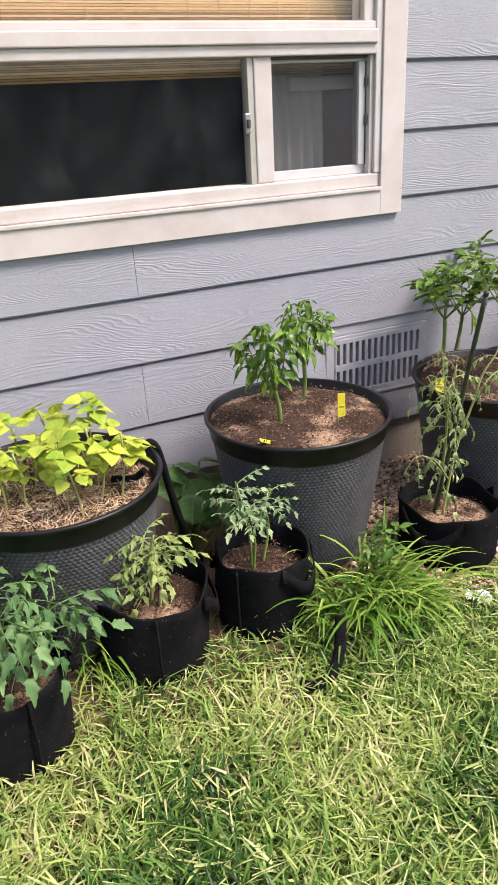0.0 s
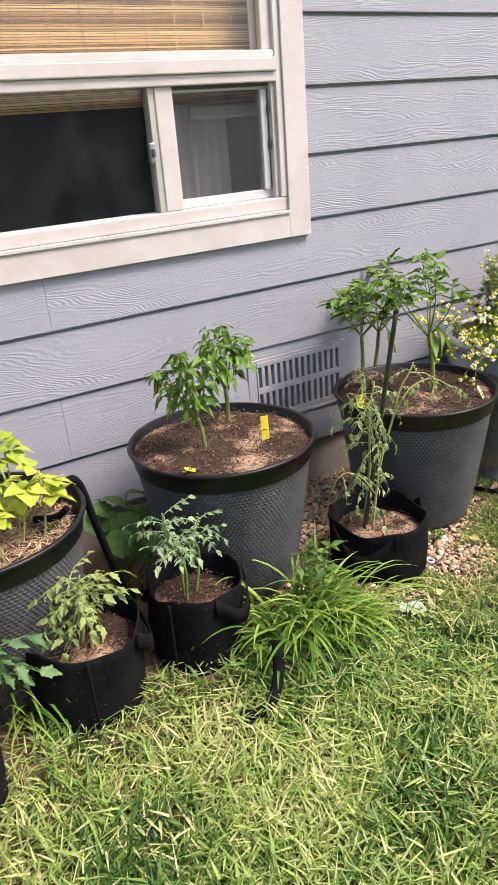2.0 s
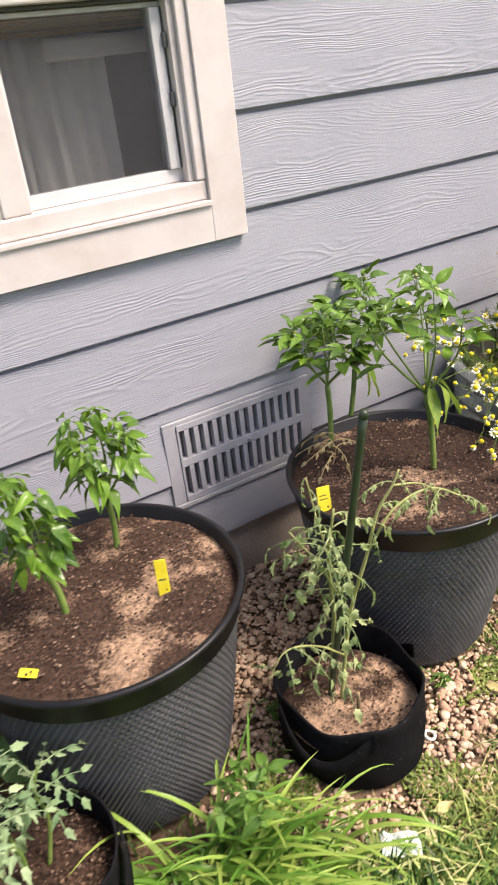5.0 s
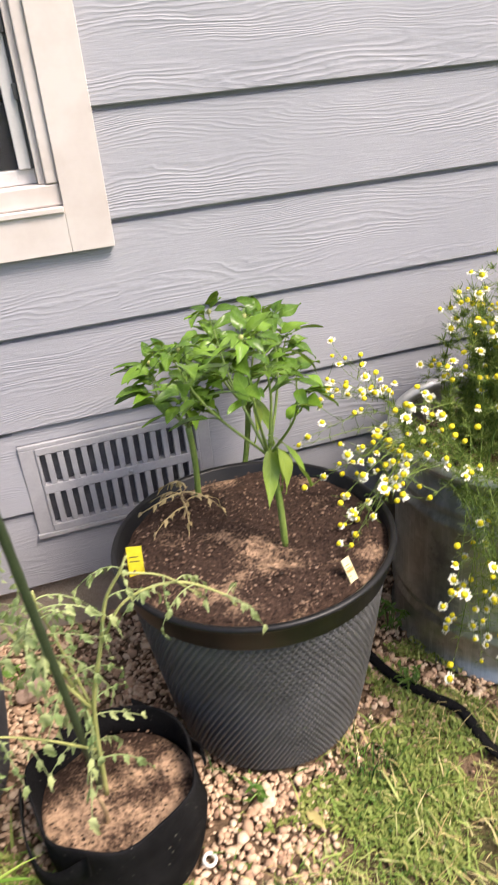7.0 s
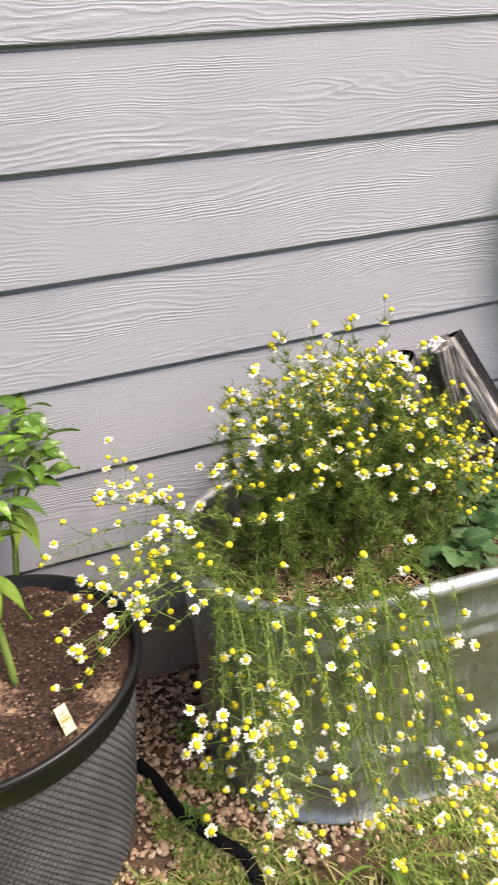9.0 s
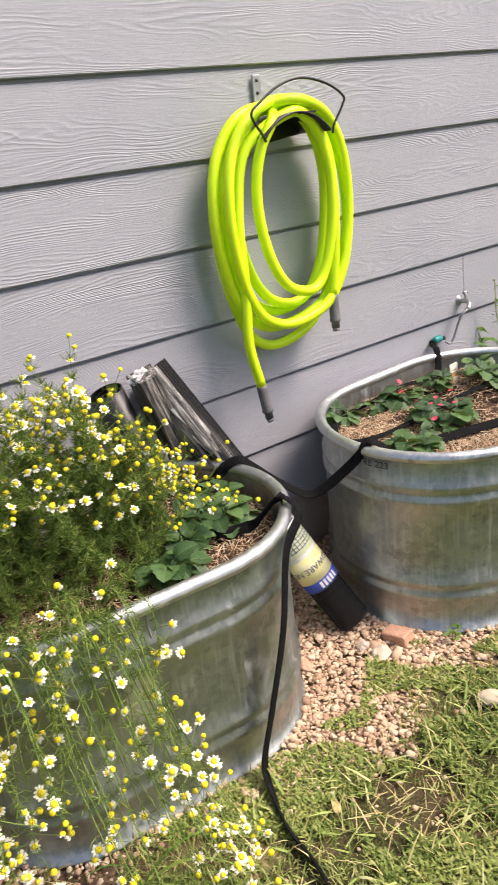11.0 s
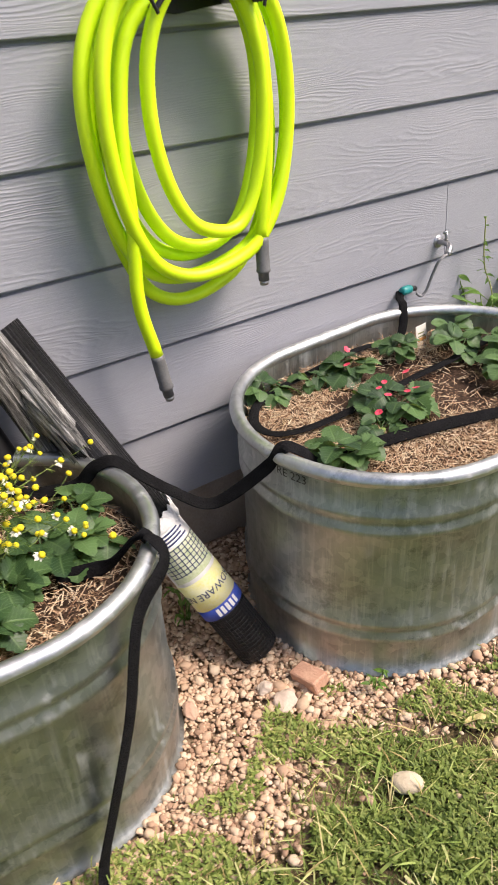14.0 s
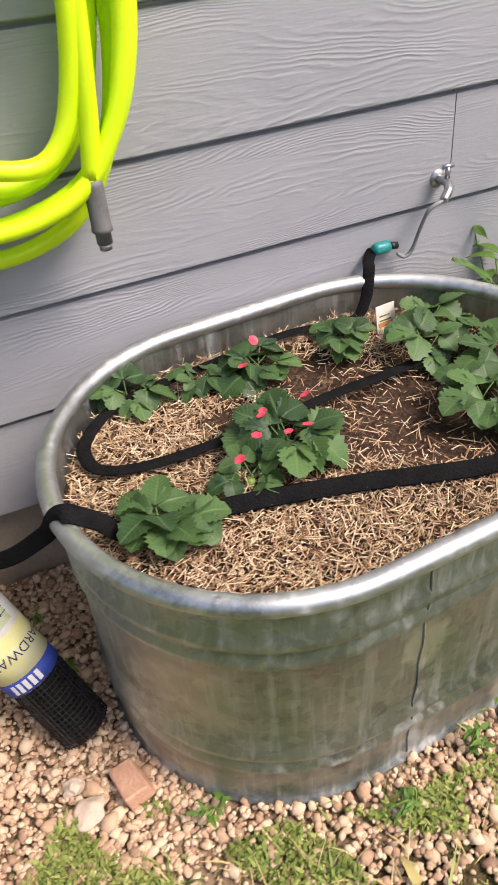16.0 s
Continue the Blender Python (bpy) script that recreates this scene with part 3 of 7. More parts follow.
def build_vent():
    w = thing("vent_1", (0, 0, 0), "grey painted foundation vent with two rows of slots", "vent", kind="structure")
    x0, x1, z0, z1 = -0.298, 0.150, 0.362, 0.598

    def bar(name, b, bevel=0.0015):
        return child(name, box_mesh(name, b, VENT, bevel), w)

    bar("frame", (x0, x1, -0.0205, 0.0, z1 - 0.010, z1))
    bar("frame", (x0, x0 + 0.036, -0.0205, 0.0, z0, z1 - 0.0105))
    bar("frame", (x1 - 0.030, x1, -0.0205, 0.0, z0, z1 - 0.0105))
    bar("sill", (x0 - 0.004, x1, -0.026, 0.0, z0 - 0.012, z0 - 0.0003))
    gx0, gx1, gz0, gz1 = x0 + 0.0362, x1 - 0.0302, z0, z1 - 0.0105
    mid = (gz0 + gz1) / 2 + 0.004
    for a, b in ((gz1 - 0.018, gz1), (mid - 0.012, mid + 0.012), (gz0, gz0 + 0.020)):
        bar("rail", (gx0, gx1, -0.024, -0.004, a, b), 0.002)
    n = 14
    step = (gx1 - gx0) / n
    for i in range(n + 1):
        x = gx0 + i * step
        a, b = max(x - 0.0068, gx0), min(x + 0.0068, gx1)
        bar("slat", (a, b, -0.0235, -0.005, mid + 0.0122, gz1 - 0.0182), 0.001)
        bar("slat", (a, b, -0.0235, -0.005, gz0 + 0.0202, mid - 0.0122), 0.001)
    child("backing", box_mesh("backing", (gx0, gx1, -0.003, -0.001, gz0, gz1), plain_mat("vent_mesh", (0.10, 0.10, 0.11), (0.17, 0.17, 0.18), 0.8, scale=40, fine=300)), w, None, "dusty grey mesh behind the slots")
    child("screw", lathe_mesh("screw", [(0.0, 0.004), (0.004, 0.003), (0.006, 0.0)], VENT, 12), w, pose(-0.056, -0.0242, mid, 90, 0, 0))


build_ground()
build_house()
build_unseen_fence()
build_siding()
build_window()
build_vent()


# ---- planters ----
def weave_mesh(name, r0, r1, h, rows=42, cols=118):
    """Tapered pot side with a rounded foot and a raised, staggered weave of slanting cells."""
    sx, sz = 4, 3
    nu, nv = cols * sx, rows * sz
    v, f = [], []
    for j in range(nv + 1):
        t = j / nv
        base = r0 + (r1 - r0) * t ** 0.78 - 0.024 * max(0.0, 1 - t / 0.08) ** 2
        row = j / sz
        for i in range(nu):
            c = i / sx + 0.5 * (int(row) % 2)
            du = abs(math.sin(math.pi * (c + 0.10 * (row - int(row)))))
            dv = abs(math.sin(math.pi * row))
            r = base + (0.0078 * (du ** 0.9) * (dv ** 0.7) if 0 < j < nv else 0)
            a = 2 * math.pi * i / nu
            v.append((r * math.cos(a), r * math.sin(a), h * t))
    for j in range(nv):
        for i in range(nu):
            i2 = (i + 1) % nu
            f.append((j * nu + i, j * nu + i2, (j + 1) * nu + i2, (j + 1) * nu + i))
    me = fast_mesh(name, v, f, True)
    me.materials.append(WEAVE)
    return me


WEAVE_SIDE = weave_mesh("woven_side", 0.184, 0.2545, 0.422)
RIM_BAND = lathe_mesh("rim_band", [(0.250, 0.416), (0.2635, 0.4185), (0.266, 0.422), (0.271, 0.464), (0.278, 0.468), (0.281, 0.474), (0.279, 0.479), (0.272, 0.480), (0.267, 0.476), (0.262, 0.42), (0.20, 0.39)], BLACKPOT, 96)
POT_BASE = lathe_mesh("pot_base", [(0.0, 0.002), (0.156, 0.002), (0.162, 0.006), (0.162, 0.03), (0.0, 0.03)], BLACKPOT, 64)


def soil_disc(name, radius, seed, amp=0.012, mat=None, squash=None):
    """A lumpy surface of soil; squash gives an oval tank's length and width."""
    rings, n = 22, 64
    v, f = [(0, 0, 0.01)], []
    for j in range(1, rings + 1):
        for k in range(n):
            a = 2 * math.pi * k / n
            x, y = radius * j / rings * math.cos(a), radius * j / rings * math.sin(a)
            if squash:
                L, W = squash
                h = (L - W) / 2
                x = x * (W / 2) / radius + (h * math.copysign(min(1, abs(math.cos(a)) * 1.4), math.cos(a))) * j / rings
                y = y * (W / 2) / radius
            z = amp * (noise.noise((x * 9, y * 9, seed)) + 0.5 * noise.noise((x * 30, y * 30, seed)) + 0.35 * noise.noise((x * 80, y * 80, seed)))
            v.append((x, y, z - 0.012 * (j / rings) ** 8))
    for k in range(n):
        f.append((0, 1 + k, 1 + (k + 1) % n))
    for j in range(rings - 1):
        for k in range(n):
            a, b = 1 + j * n + k, 1 + j * n + (k + 1) % n
            f.append((a, a + n, b + n, b))
    return Acc().add(v, f).mesh(name, mat or SOIL)


POTS = {"one": (-1.38, -0.455, 0.055), "two": (-0.641, -0.419, 0.062), "three": (0.126, -0.427, 0.028)}
for key, (px, py, pz) in POTS.items():
    pot = thing("planter_pot", (px, py, pz), "large round charcoal resin planter with a woven side and black rim", "planter", "round planters along the wall", turn={"one": 20, "two": 75, "three": 130}[key])
    child("woven_side", WEAVE_SIDE, pot, None, "charcoal woven resin side")
    child("rim", RIM_BAND, pot, None, "smooth black rim")
    child("base", POT_BASE, pot)
    z = pz + (0.432 if key == "one" else 0.462)
    solo("potting_soil", soil_disc("potting_soil", 0.2655 if key != "one" else 0.264, len(key) * 3.1, mat=DARKERSOIL if key == "three" else SOIL), "dark brown potting soil with sandy patches filling the planter", "soil", m=pose(px, py, z))


# ---- galvanised tanks ----
def tank(at, turn, L, W, H, label):
    t = thing("stock_tank", at, label, "stock tank", "galvanised tanks along the wall", turn=turn)
    rib = lambda z, d=0.007: [(0, z - 0.016), (d, z - 0.006), (d, z + 0.006), (0, z + 0.016)]
    prof = [(0.004, 0.0), (0.004, 0.006), (-0.004, 0.008)] + [(o - 0.004, z) for o, z in rib(0.115) + rib(0.155) + [(0, 0.25), (0, 0.32)] + rib(H - 0.145) + rib(H - 0.105)] + [(-0.004, H - 0.03), (-0.002, H - 0.012)]
    child("side", stadium_mesh("side", L - 0.03, W - 0.03, prof, GALV), t)
    inner = [(-0.008, H - 0.012), (-0.008, 0.02), (-W / 2 + 0.06, 0.02)]
    child("inside", stadium_mesh("inside", L - 0.03, W - 0.03, inner, GALV), t)
    ring = [(0.001 + 0.0155 * math.cos(a), H - 0.0145 + 0.0155 * math.sin(a)) for a in [2 * math.pi * k / 14 for k in range(15)]]
    child("rolled_rim", stadium_mesh("rolled_rim", L - 0.03, W - 0.03, ring, RIM), t, None, "smooth rolled steel rim with the sky highlight in its tone")
    return t


TANK1 = tank((0.965, -0.334, 0.0), -4.6, 0.905, 0.605, 0.55, "galvanised steel stock tank overgrown with flowering chamomile")
TANK2 = tank((2.146, -0.387, 0.0), 2.6, 0.961, 0.690, 0.55, "galvanised steel stock tank planted with strawberries")
STRAWSOIL = soil_mat("mulched_soil", (0.02, 0.013, 0.009), (0.10, 0.06, 0.04), (0.42, 0.29, 0.17), 0.57)
solo("mulched_soil", soil_disc("mulched_soil", 1.0, 4.4, 0.014, STRAWSOIL, (0.86, 0.56)), "dark soil under straw mulch inside the tank", "soil", m=pose(0.965, -0.334, 0.462, 0, 0, -4.6))
solo("mulched_soil", soil_disc("mulched_soil", 1.0, 7.7, 0.014, STRAWSOIL, (0.92, 0.645)), "dark soil under straw mulch inside the tank", "soil", m=pose(2.146, -0.387, 0.468, 0, 0, 2.6))


# ---- hose, hanger, soaker lines, spigot ----
LIME = plain_mat("lime_hose_rubber", (0.60, 0.86, 0.004), (0.70, 0.95, 0.008), 0.45, scale=14, fine=420, bump=0.15)
GREYFIT = plain_mat("grey_hose_grip", (0.10, 0.10, 0.10), (0.17, 0.17, 0.17), 0.5, scale=30, bump=0.2)
BLACKMETAL = plain_mat("black_coated_metal", (0.01, 0.01, 0.011), (0.025, 0.025, 0.026), 0.4, 0.2, bump=0.1)
ZINC = plain_mat("zinc_metal", (0.35, 0.35, 0.36), (0.5, 0.5, 0.5), 0.35, 0.9, bump=0.1)


def build_hose():
    h = thing("garden_hose", (1.80, -0.09, 1.36), "lime green rubber garden hose coiled on a wall hanger", "hose")
    o = Vector((1.80, -0.09, 1.36))
    # left x, right x, bottom x, bottom z, top z, depth
    turns = [(1.645, 1.895, 1.800, 0.902, 1.362, -0.135), (1.605, 1.918, 1.772, 0.868, 1.378, -0.085), (1.580, 1.940, 1.745, 0.850, 1.385, -0.060),
             (1.552, 1.968, 1.735, 0.822, 1.392, -0.130), (1.527, 1.984, 1.715, 0.815, 1.394, -0.100), (1.552, 1.962, 1.730, 0.752, 1.380, -0.062)]
    pts = [(1.598, -0.125, 0.674), (1.575, -0.122, 0.80), (1.585, -0.12, 0.95), (1.592, -0.115, 1.14), (1.640, -0.11, 1.29)]
    for i, (xl, xr, xb, zb, zt, y) in enumerate(turns):
        zc, hz = (zt + zb) / 2 + 0.03, (zt - zb) / 2
        for k in range(14):
            a = 2 * math.pi * k / 14
            s, c = math.sin(a), math.cos(a)
            mid = 1.77 + (xb - 1.77) * (1 - c) / 2
            half = (xr - mid) if s > 0 else (mid - xl)
            x = mid + half * math.copysign(abs(s) ** 0.80, s)
            z = zc + (zt - zc) * c if c > 0 else zc + (zc - zb) * c
            pts.append((x, y + 0.005 * math.sin(3 * a + i), z))
    pts += [(1.79, -0.115, 1.378), (1.885, -0.125, 1.30), (1.905, -0.135, 1.15), (1.895, -0.135, 0.98), (1.880, -0.135, 0.872)]
    child("hose_line", tube_mesh("hose_line", [Vector(p) - o for p in pts], 0.0142, LIME, 12, steps=6), h)
    for a, b in ((pts[0], (1.613, -0.128, 0.572)), (pts[-1], (1.880, -0.137, 0.775))):
        a, b = Vector(a) - o, Vector(b) - o
        pts2 = [a + (b - a) * t for t in (0, 0.1, 0.72, 0.74, 0.8, 0.82, 1.0)]
        g = child("end_fitting", Acc().add(*tube_geo(pts2, [0.0148, 0.0150, 0.0152, 0.0162, 0.0162, 0.0122, 0.0122], 14)).mesh("end_fitting", GREYFIT), h, None, "dark grey ribbed end fitting")
        c = a + (b - a)
        child("thread", Acc().add(*tube_geo([c, c + (b - a).normalized() * 0.010], 0.0100, 14)).mesh("thread", ZINC), g, None, "metal threaded tip")
    hg = thing("hose_hanger", (1.76, -0.02, 1.43), "black metal hose hanger screwed to the siding", "hose hanger")
    o2 = Vector((1.76, -0.02, 1.43))
    child("bracket", box_mesh("bracket", (-0.013, 0.013, -0.006, 0.0, -0.09, 0.032), ZINC, 0.002), hg, None, "grey bracket plate")
    for z in (0.018, -0.012):
        child("screw", lathe_mesh("screw", [(0.0, 0.003), (0.004, 0.002), (0.005, 0.0)], BLACKMETAL, 10), hg, pose(0, -0.0062, z, 90, 0, 0))
    v, f = [], []
    n = 20
    for i in range(n + 1):
        a = math.radians(141 - 102 * i / n)
        for r in (0.142, 0.138):
            for y in (-0.03, -0.165):
                v.append(Vector((1.775 + r * math.cos(a), y, 1.220 + r * math.sin(a))) - o2)
        if i:
            b = 4 * i
            f += [(b - 4, b, b + 1, b - 3), (b - 2, b - 1, b + 3, b + 2), (b - 3, b + 1, b + 3, b - 1), (b - 4, b - 2, b + 2, b)]
    child("saddle", Acc().add(v, f).mesh("saddle", BLACKMETAL), hg, None, "curved black saddle plate")
    v = [Vector((1.775, -0.034, 1.295)) - o2] + [Vector((1.775 + 0.138 * math.cos(a), -0.034, 1.220 + 0.138 * math.sin(a))) - o2 for a in [math.radians(141 - 102 * i / 20) for i in range(21)]]
    child("back_plate", Acc().add(v, [(0, i + 1, i + 2) for i in range(20)]).mesh("back_plate", BLACKMETAL, False), hg)
    child("strut", box_mesh("strut", (0.03, 0.08, -0.14, 0.0, -0.075, -0.070), BLACKMETAL), hg)
    w = [(1.665, -0.165, 1.300), (1.655, -0.165, 1.318), (1.625, -0.168, 1.363), (1.655, -0.168, 1.390), (1.72, -0.168, 1.424), (1.79, -0.168, 1.436), (1.87, -0.168, 1.420), (1.928, -0.168, 1.388), (1.925, -0.168, 1.365), (1.895, -0.165, 1.322), (1.888, -0.165, 1.30)]
    child("wire_guard", tube_mesh("wire_guard", [Vector(p) - o2 for p in w], 0.0034, BLACKMETAL, 8), hg, None, "bent black wire guard")


def strap(pts, label, width=0.0175, flat=0.3, name="soaker_hose", up=(0, 0, 1)):
    o = Vector(pts[0])
    solo(name, tube_mesh(name, [Vector(p) - o for p in pts], width, RUBBER, 10, flat, up, 10), label, "soaker hose", m=Matrix.Translation(o))


def build_lines():
    strap([(1.10, -0.13, 0.482), (1.22, -0.15, 0.486), (1.33, -0.215, 0.50), (1.372, -0.25, 0.548), (1.402, -0.272, 0.560), (1.43, -0.285, 0.535), (1.50, -0.31, 0.465), (1.575, -0.345, 0.418), (1.655, -0.42, 0.505), (1.685, -0.449, 0.561), (1.725, -0.46, 0.540), (1.78, -0.468, 0.493), (1.92, -0.485, 0.498), (2.1, -0.53, 0.498), (2.31, -0.592, 0.498), (2.42, -0.55, 0.497)],
          "flat black soaker hose draped from one tank over to the next", up=(0.2, -0.6, 0.75), width=0.0138, flat=0.15)
    strap([(1.20, -0.44, 0.487), (1.28, -0.475, 0.50), (1.325, -0.505, 0.552), (1.345, -0.533, 0.562), (1.345, -0.568, 0.535), (1.265, -0.616, 0.494), (1.206, -0.656, 0.342), (1.140, -0.674, 0.173), (1.097, -0.684, 0.058), (1.075, -0.74, 0.022), (1.05, -0.82, 0.02), (1.04, -0.92, 0.02), (1.01, -1.04, 0.018)],
          "black soaker hose hanging over the tank rim onto the grass", 0.015, 0.22, up=(0.5, -0.8, 0.3))
    strap([(2.44, -0.02, 0.575), (2.415, -0.045, 0.566), (2.40, -0.072, 0.560), (2.375, -0.10, 0.51), (2.33, -0.115, 0.488), (2.2, -0.105, 0.496), (2.0, -0.132, 0.497), (1.88, -0.150, 0.497), (1.806, -0.187, 0.498), (1.757, -0.25, 0.498), (1.762, -0.31, 0.498), (1.82, -0.338, 0.498), (1.913, -0.344, 0.498), (2.05, -0.335, 0.497), (2.189, -0.32, 0.498), (2.305, -0.315, 0.498), (2.45, -0.30, 0.498), (2.54, -0.292, 0.496)],
          "black soaker hose looped over the strawberry bed", 0.0118, 0.22)
    strap([(0.36, -0.30, 0.04), (0.389, -0.357, 0.032), (0.42, -0.46, 0.025), (0.47, -0.54, 0.022), (0.512, -0.60, 0.018), (0.518, -0.70, 0.016), (0.56, -0.82, 0.012)], "dark soaker hose lying on the ground between planters", 0.013, 0.7)
    strap([(-0.785, -0.885, 0.152), (-0.796, -0.903, 0.14), (-0.821, -0.939, 0.10), (-0.869, -0.979, 0.07), (-0.918, -0.984, 0.062), (-0.95, -0.961, 0.058)], "cut end of black soaker hose lying in the grass", 0.015, 0.6)
    strap([(-1.16, -0.43, 0.50), (-1.118, -0.42, 0.545), (-1.085, -0.415, 0.52), (-1.055, -0.41, 0.36), (-1.02, -0.40, 0.2), (-0.99, -0.37, 0.07), (-0.95, -0.30, 0.05)], "dark soaker hose hanging down beside the planter", 0.013, 0.8)
    strap([(-1.24, -0.50, 0.507), (-1.19, -0.53, 0.51), (-1.165, -0.55, 0.535)], "short end of black soaker hose on the mulch", 0.011, 0.8)


def build_spigot():
    s = thing("spigot", (2.585, -0.018, 0.688), "small metal wall tap with a thin grey feed tube", "spigot")
    child("flange", lathe_mesh("flange", [(0.0, 0.006), (0.016, 0.006), (0.019, 0.0)], ZINC, 20), s, pose(0, 0, 0, 90, 0, 0))
    child("body", tube_mesh("body", [(0, 0, 0), (0, -0.03, 0.002), (-0.012, -0.055, -0.002), (-0.03, -0.066, -0.016)], 0.009, ZINC, 10), s)
    child("handle", tube_mesh("handle", [(0, -0.03, 0.008), (0, -0.03, 0.032)], 0.005, ZINC, 8, steps=0), s)
    child("handle_bar", tube_mesh("handle_bar", [(-0.012, -0.03, 0.033), (0.012, -0.03, 0.033)], 0.0045, ZINC, 8, steps=0), s)
    child("tube", tube_mesh("tube", [(-0.03, -0.066, -0.016), (-0.046, -0.066, -0.020), (-0.060, -0.06, -0.034), (-0.065, -0.046, -0.075), (-0.070, -0.034, -0.118), (-0.084, -0.03, -0.134), (-0.10, -0.024, -0.125)], 0.0042, plain_mat("grey_tube", (0.2, 0.2, 0.2), (0.3, 0.3, 0.3), 0.5), 8), s, None, "thin grey plastic tube")
    teal = plain_mat("teal_plastic", (0.0, 0.20, 0.20), (0.01, 0.28, 0.27), 0.4)
    c = thing("hose_connector", (2.455, -0.03, 0.578), "teal plastic hose connector behind the tank rim", "connector")
    child("collar", Acc().add(*tube_geo([(-0.02, 0, 0), (-0.012, 0, 0), (0.012, 0, 0), (0.018, 0, 0)], [0.010, 0.0125, 0.0125, 0.010], 14)).mesh("collar", teal), c)
    child("nut", Acc().add(*tube_geo([(0.018, 0, 0), (0.036, 0, -0.004)], 0.008, 8)).mesh("nut", BLACKMETAL), c)


def build_rolls():
    netm = island_mat("black_netting", [(0.2, (0.008, 0.008, 0.009)), (0.9, (0.03, 0.03, 0.032))], 0.55)
    foot, top = Vector((1.612, -0.425, 0.03)), Vector((1.298, -0.056, 0.79))
    d = (top - foot).normalized()
    m = Matrix.Translation(foot) @ d.to_track_quat("Z", "Y").to_matrix().to_4x4()
    r = thing("netting_roll", foot, "roll of black plastic hardware netting with a printed paper sleeve", "netting roll")
    r.matrix_world = m
    L = (top - foot).length

    def roll_part(name, rad, z0, z1, mat, parent, label="", n=40, thick=0.002):
        me = lathe_mesh(name, [(rad - thick, z0), (rad, z0), (rad, z1), (rad - thick, z1)], mat, n, 0.01)
        return child(name, me, parent, None, label)

    R = 0.049
    core = roll_part("core", R - 0.004, 0.0, L, BLACKMETAL, r)
    a = Acc()
    for i in range(36):
        ang = 2 * math.pi * i / 36
        p = (R * math.cos(ang), R * math.sin(ang))
        a.add(*tube_geo([(p[0], p[1], 0), (p[0], p[1], L)], 0.0011, 4, cap=False))
    for j in range(int(L / 0.0095)):
        z = 0.004 + j * 0.0095
        ring = [(R * math.cos(2 * math.pi * k / 28), R * math.sin(2 * math.pi * k / 28), z) for k in range(29)]
        a.add(*tube_geo(ring, 0.0011, 4, cap=False))
    child("netting", a.mesh("netting", netm), r, None, "black square plastic mesh")
    paper = plain_mat("white_paper", (0.62, 0.61, 0.60), (0.76, 0.75, 0.74), 0.6, scale=20)
    yellow = plain_mat("yellow_paper", (0.72, 0.68, 0.22), (0.76, 0.75, 0.55), 0.55, scale=28)
    green = plain_mat("pale_green_paper", (0.40, 0.48, 0.24), (0.66, 0.68, 0.52), 0.55, scale=35)
    blue = plain_mat("blue_paper", (0.02, 0.05, 0.32), (0.04, 0.08, 0.42), 0.55, scale=20)
    sl = roll_part("paper_sleeve", R + 0.003, 0.145, 0.40, paper, r, "white, yellow and blue printed paper sleeve")
    roll_part("yellow_band", R + 0.0036, 0.175, 0.252, yellow, sl)
    roll_part("blue_band", R + 0.0036, 0.1455, 0.1745, blue, sl)
    roll_part("blue_line", R + 0.0036, 0.385, 0.393, blue, sl)
    rt = random.Random(12)
    film_mesh = lathe_mesh("torn_film", [(R + 0.005, 0.384), (R + 0.007, 0.392), (R + 0.006, 0.402), (R + 0.008, 0.412), (R + 0.007, 0.424)], plain_mat("white_torn_plastic", (0.60, 0.60, 0.61), (0.76, 0.76, 0.76), 0.35, scale=45, bump=0.5, dist=0.005), 36, 0.03)
    for v in film_mesh.vertices:
        if v.co.z > 0.405:
            v.co.z += rt.uniform(-0.014, 0.012)
        v.co.xy *= rt.uniform(0.97, 1.05)
    child("torn_film", film_mesh, sl, None, "torn white plastic film")
    # wording, bent around the sleeve
    cam_side = math.atan2(*reversed((m.inverted() @ Vector((1.2, -1.5, 1.3))).xy[:]))
    txt = bpy.data.curves.new("label_text", "FONT")
    txt.body, txt.size, txt.align_x, txt.align_y = "HARDWARE NET", 0.025, "CENTER", "CENTER"
    tob = bpy.data.objects.new("label_text", txt)
    scene.collection.objects.link(tob)
    me = bpy.data.meshes.new_from_object(tob.evaluated_get(bpy.context.evaluated_depsgraph_get()))
    bpy.data.objects.remove(tob)
    bm = bmesh.new()
    bm.from_mesh(me)
    bmesh.ops.triangulate(bm, faces=bm.faces[:])
    bmesh.ops.subdivide_edges(bm, edges=bm.edges[:], cuts=1)
    for v in bm.verts:
        ang = cam_side - v.co.x / (R + 0.004)
        v.co = Vector(((R + 0.0044) * math.cos(ang), (R + 0.0044) * math.sin(ang), 0.214 - v.co.y))
    bm.to_mesh(me)
    bm.free()
    ink = plain_mat("dark_blue_ink", (0.02, 0.03, 0.10), (0.03, 0.04, 0.13), 0.6)
    me.materials.append(ink)
    child("wording", me, sl, None, "dark printed words")

    def patch(name, a0, a1, z0, z1, mat, rad=R + 0.0044):
        v, f = [], []
        for i in range(9):
            ang = cam_side + a0 + (a1 - a0) * i / 8
            v += [(rad * math.cos(ang), rad * math.sin(ang), z0), (rad * math.cos(ang), rad * math.sin(ang), z1)]
            if i:
                f.append((2 * i - 2, 2 * i, 2 * i + 1, 2 * i - 1))
        child(name, Acc().add(v, f).mesh(name, mat), sl)

    patch("window_print", -1.2, 1.1, 0.262, 0.345, green)
    for i in range(4):
        patch("print_line", -1.0, 0.7 - 0.2 * (i % 2), 0.352 + i * 0.008, 0.356 + i * 0.008, ink)
    white = paper
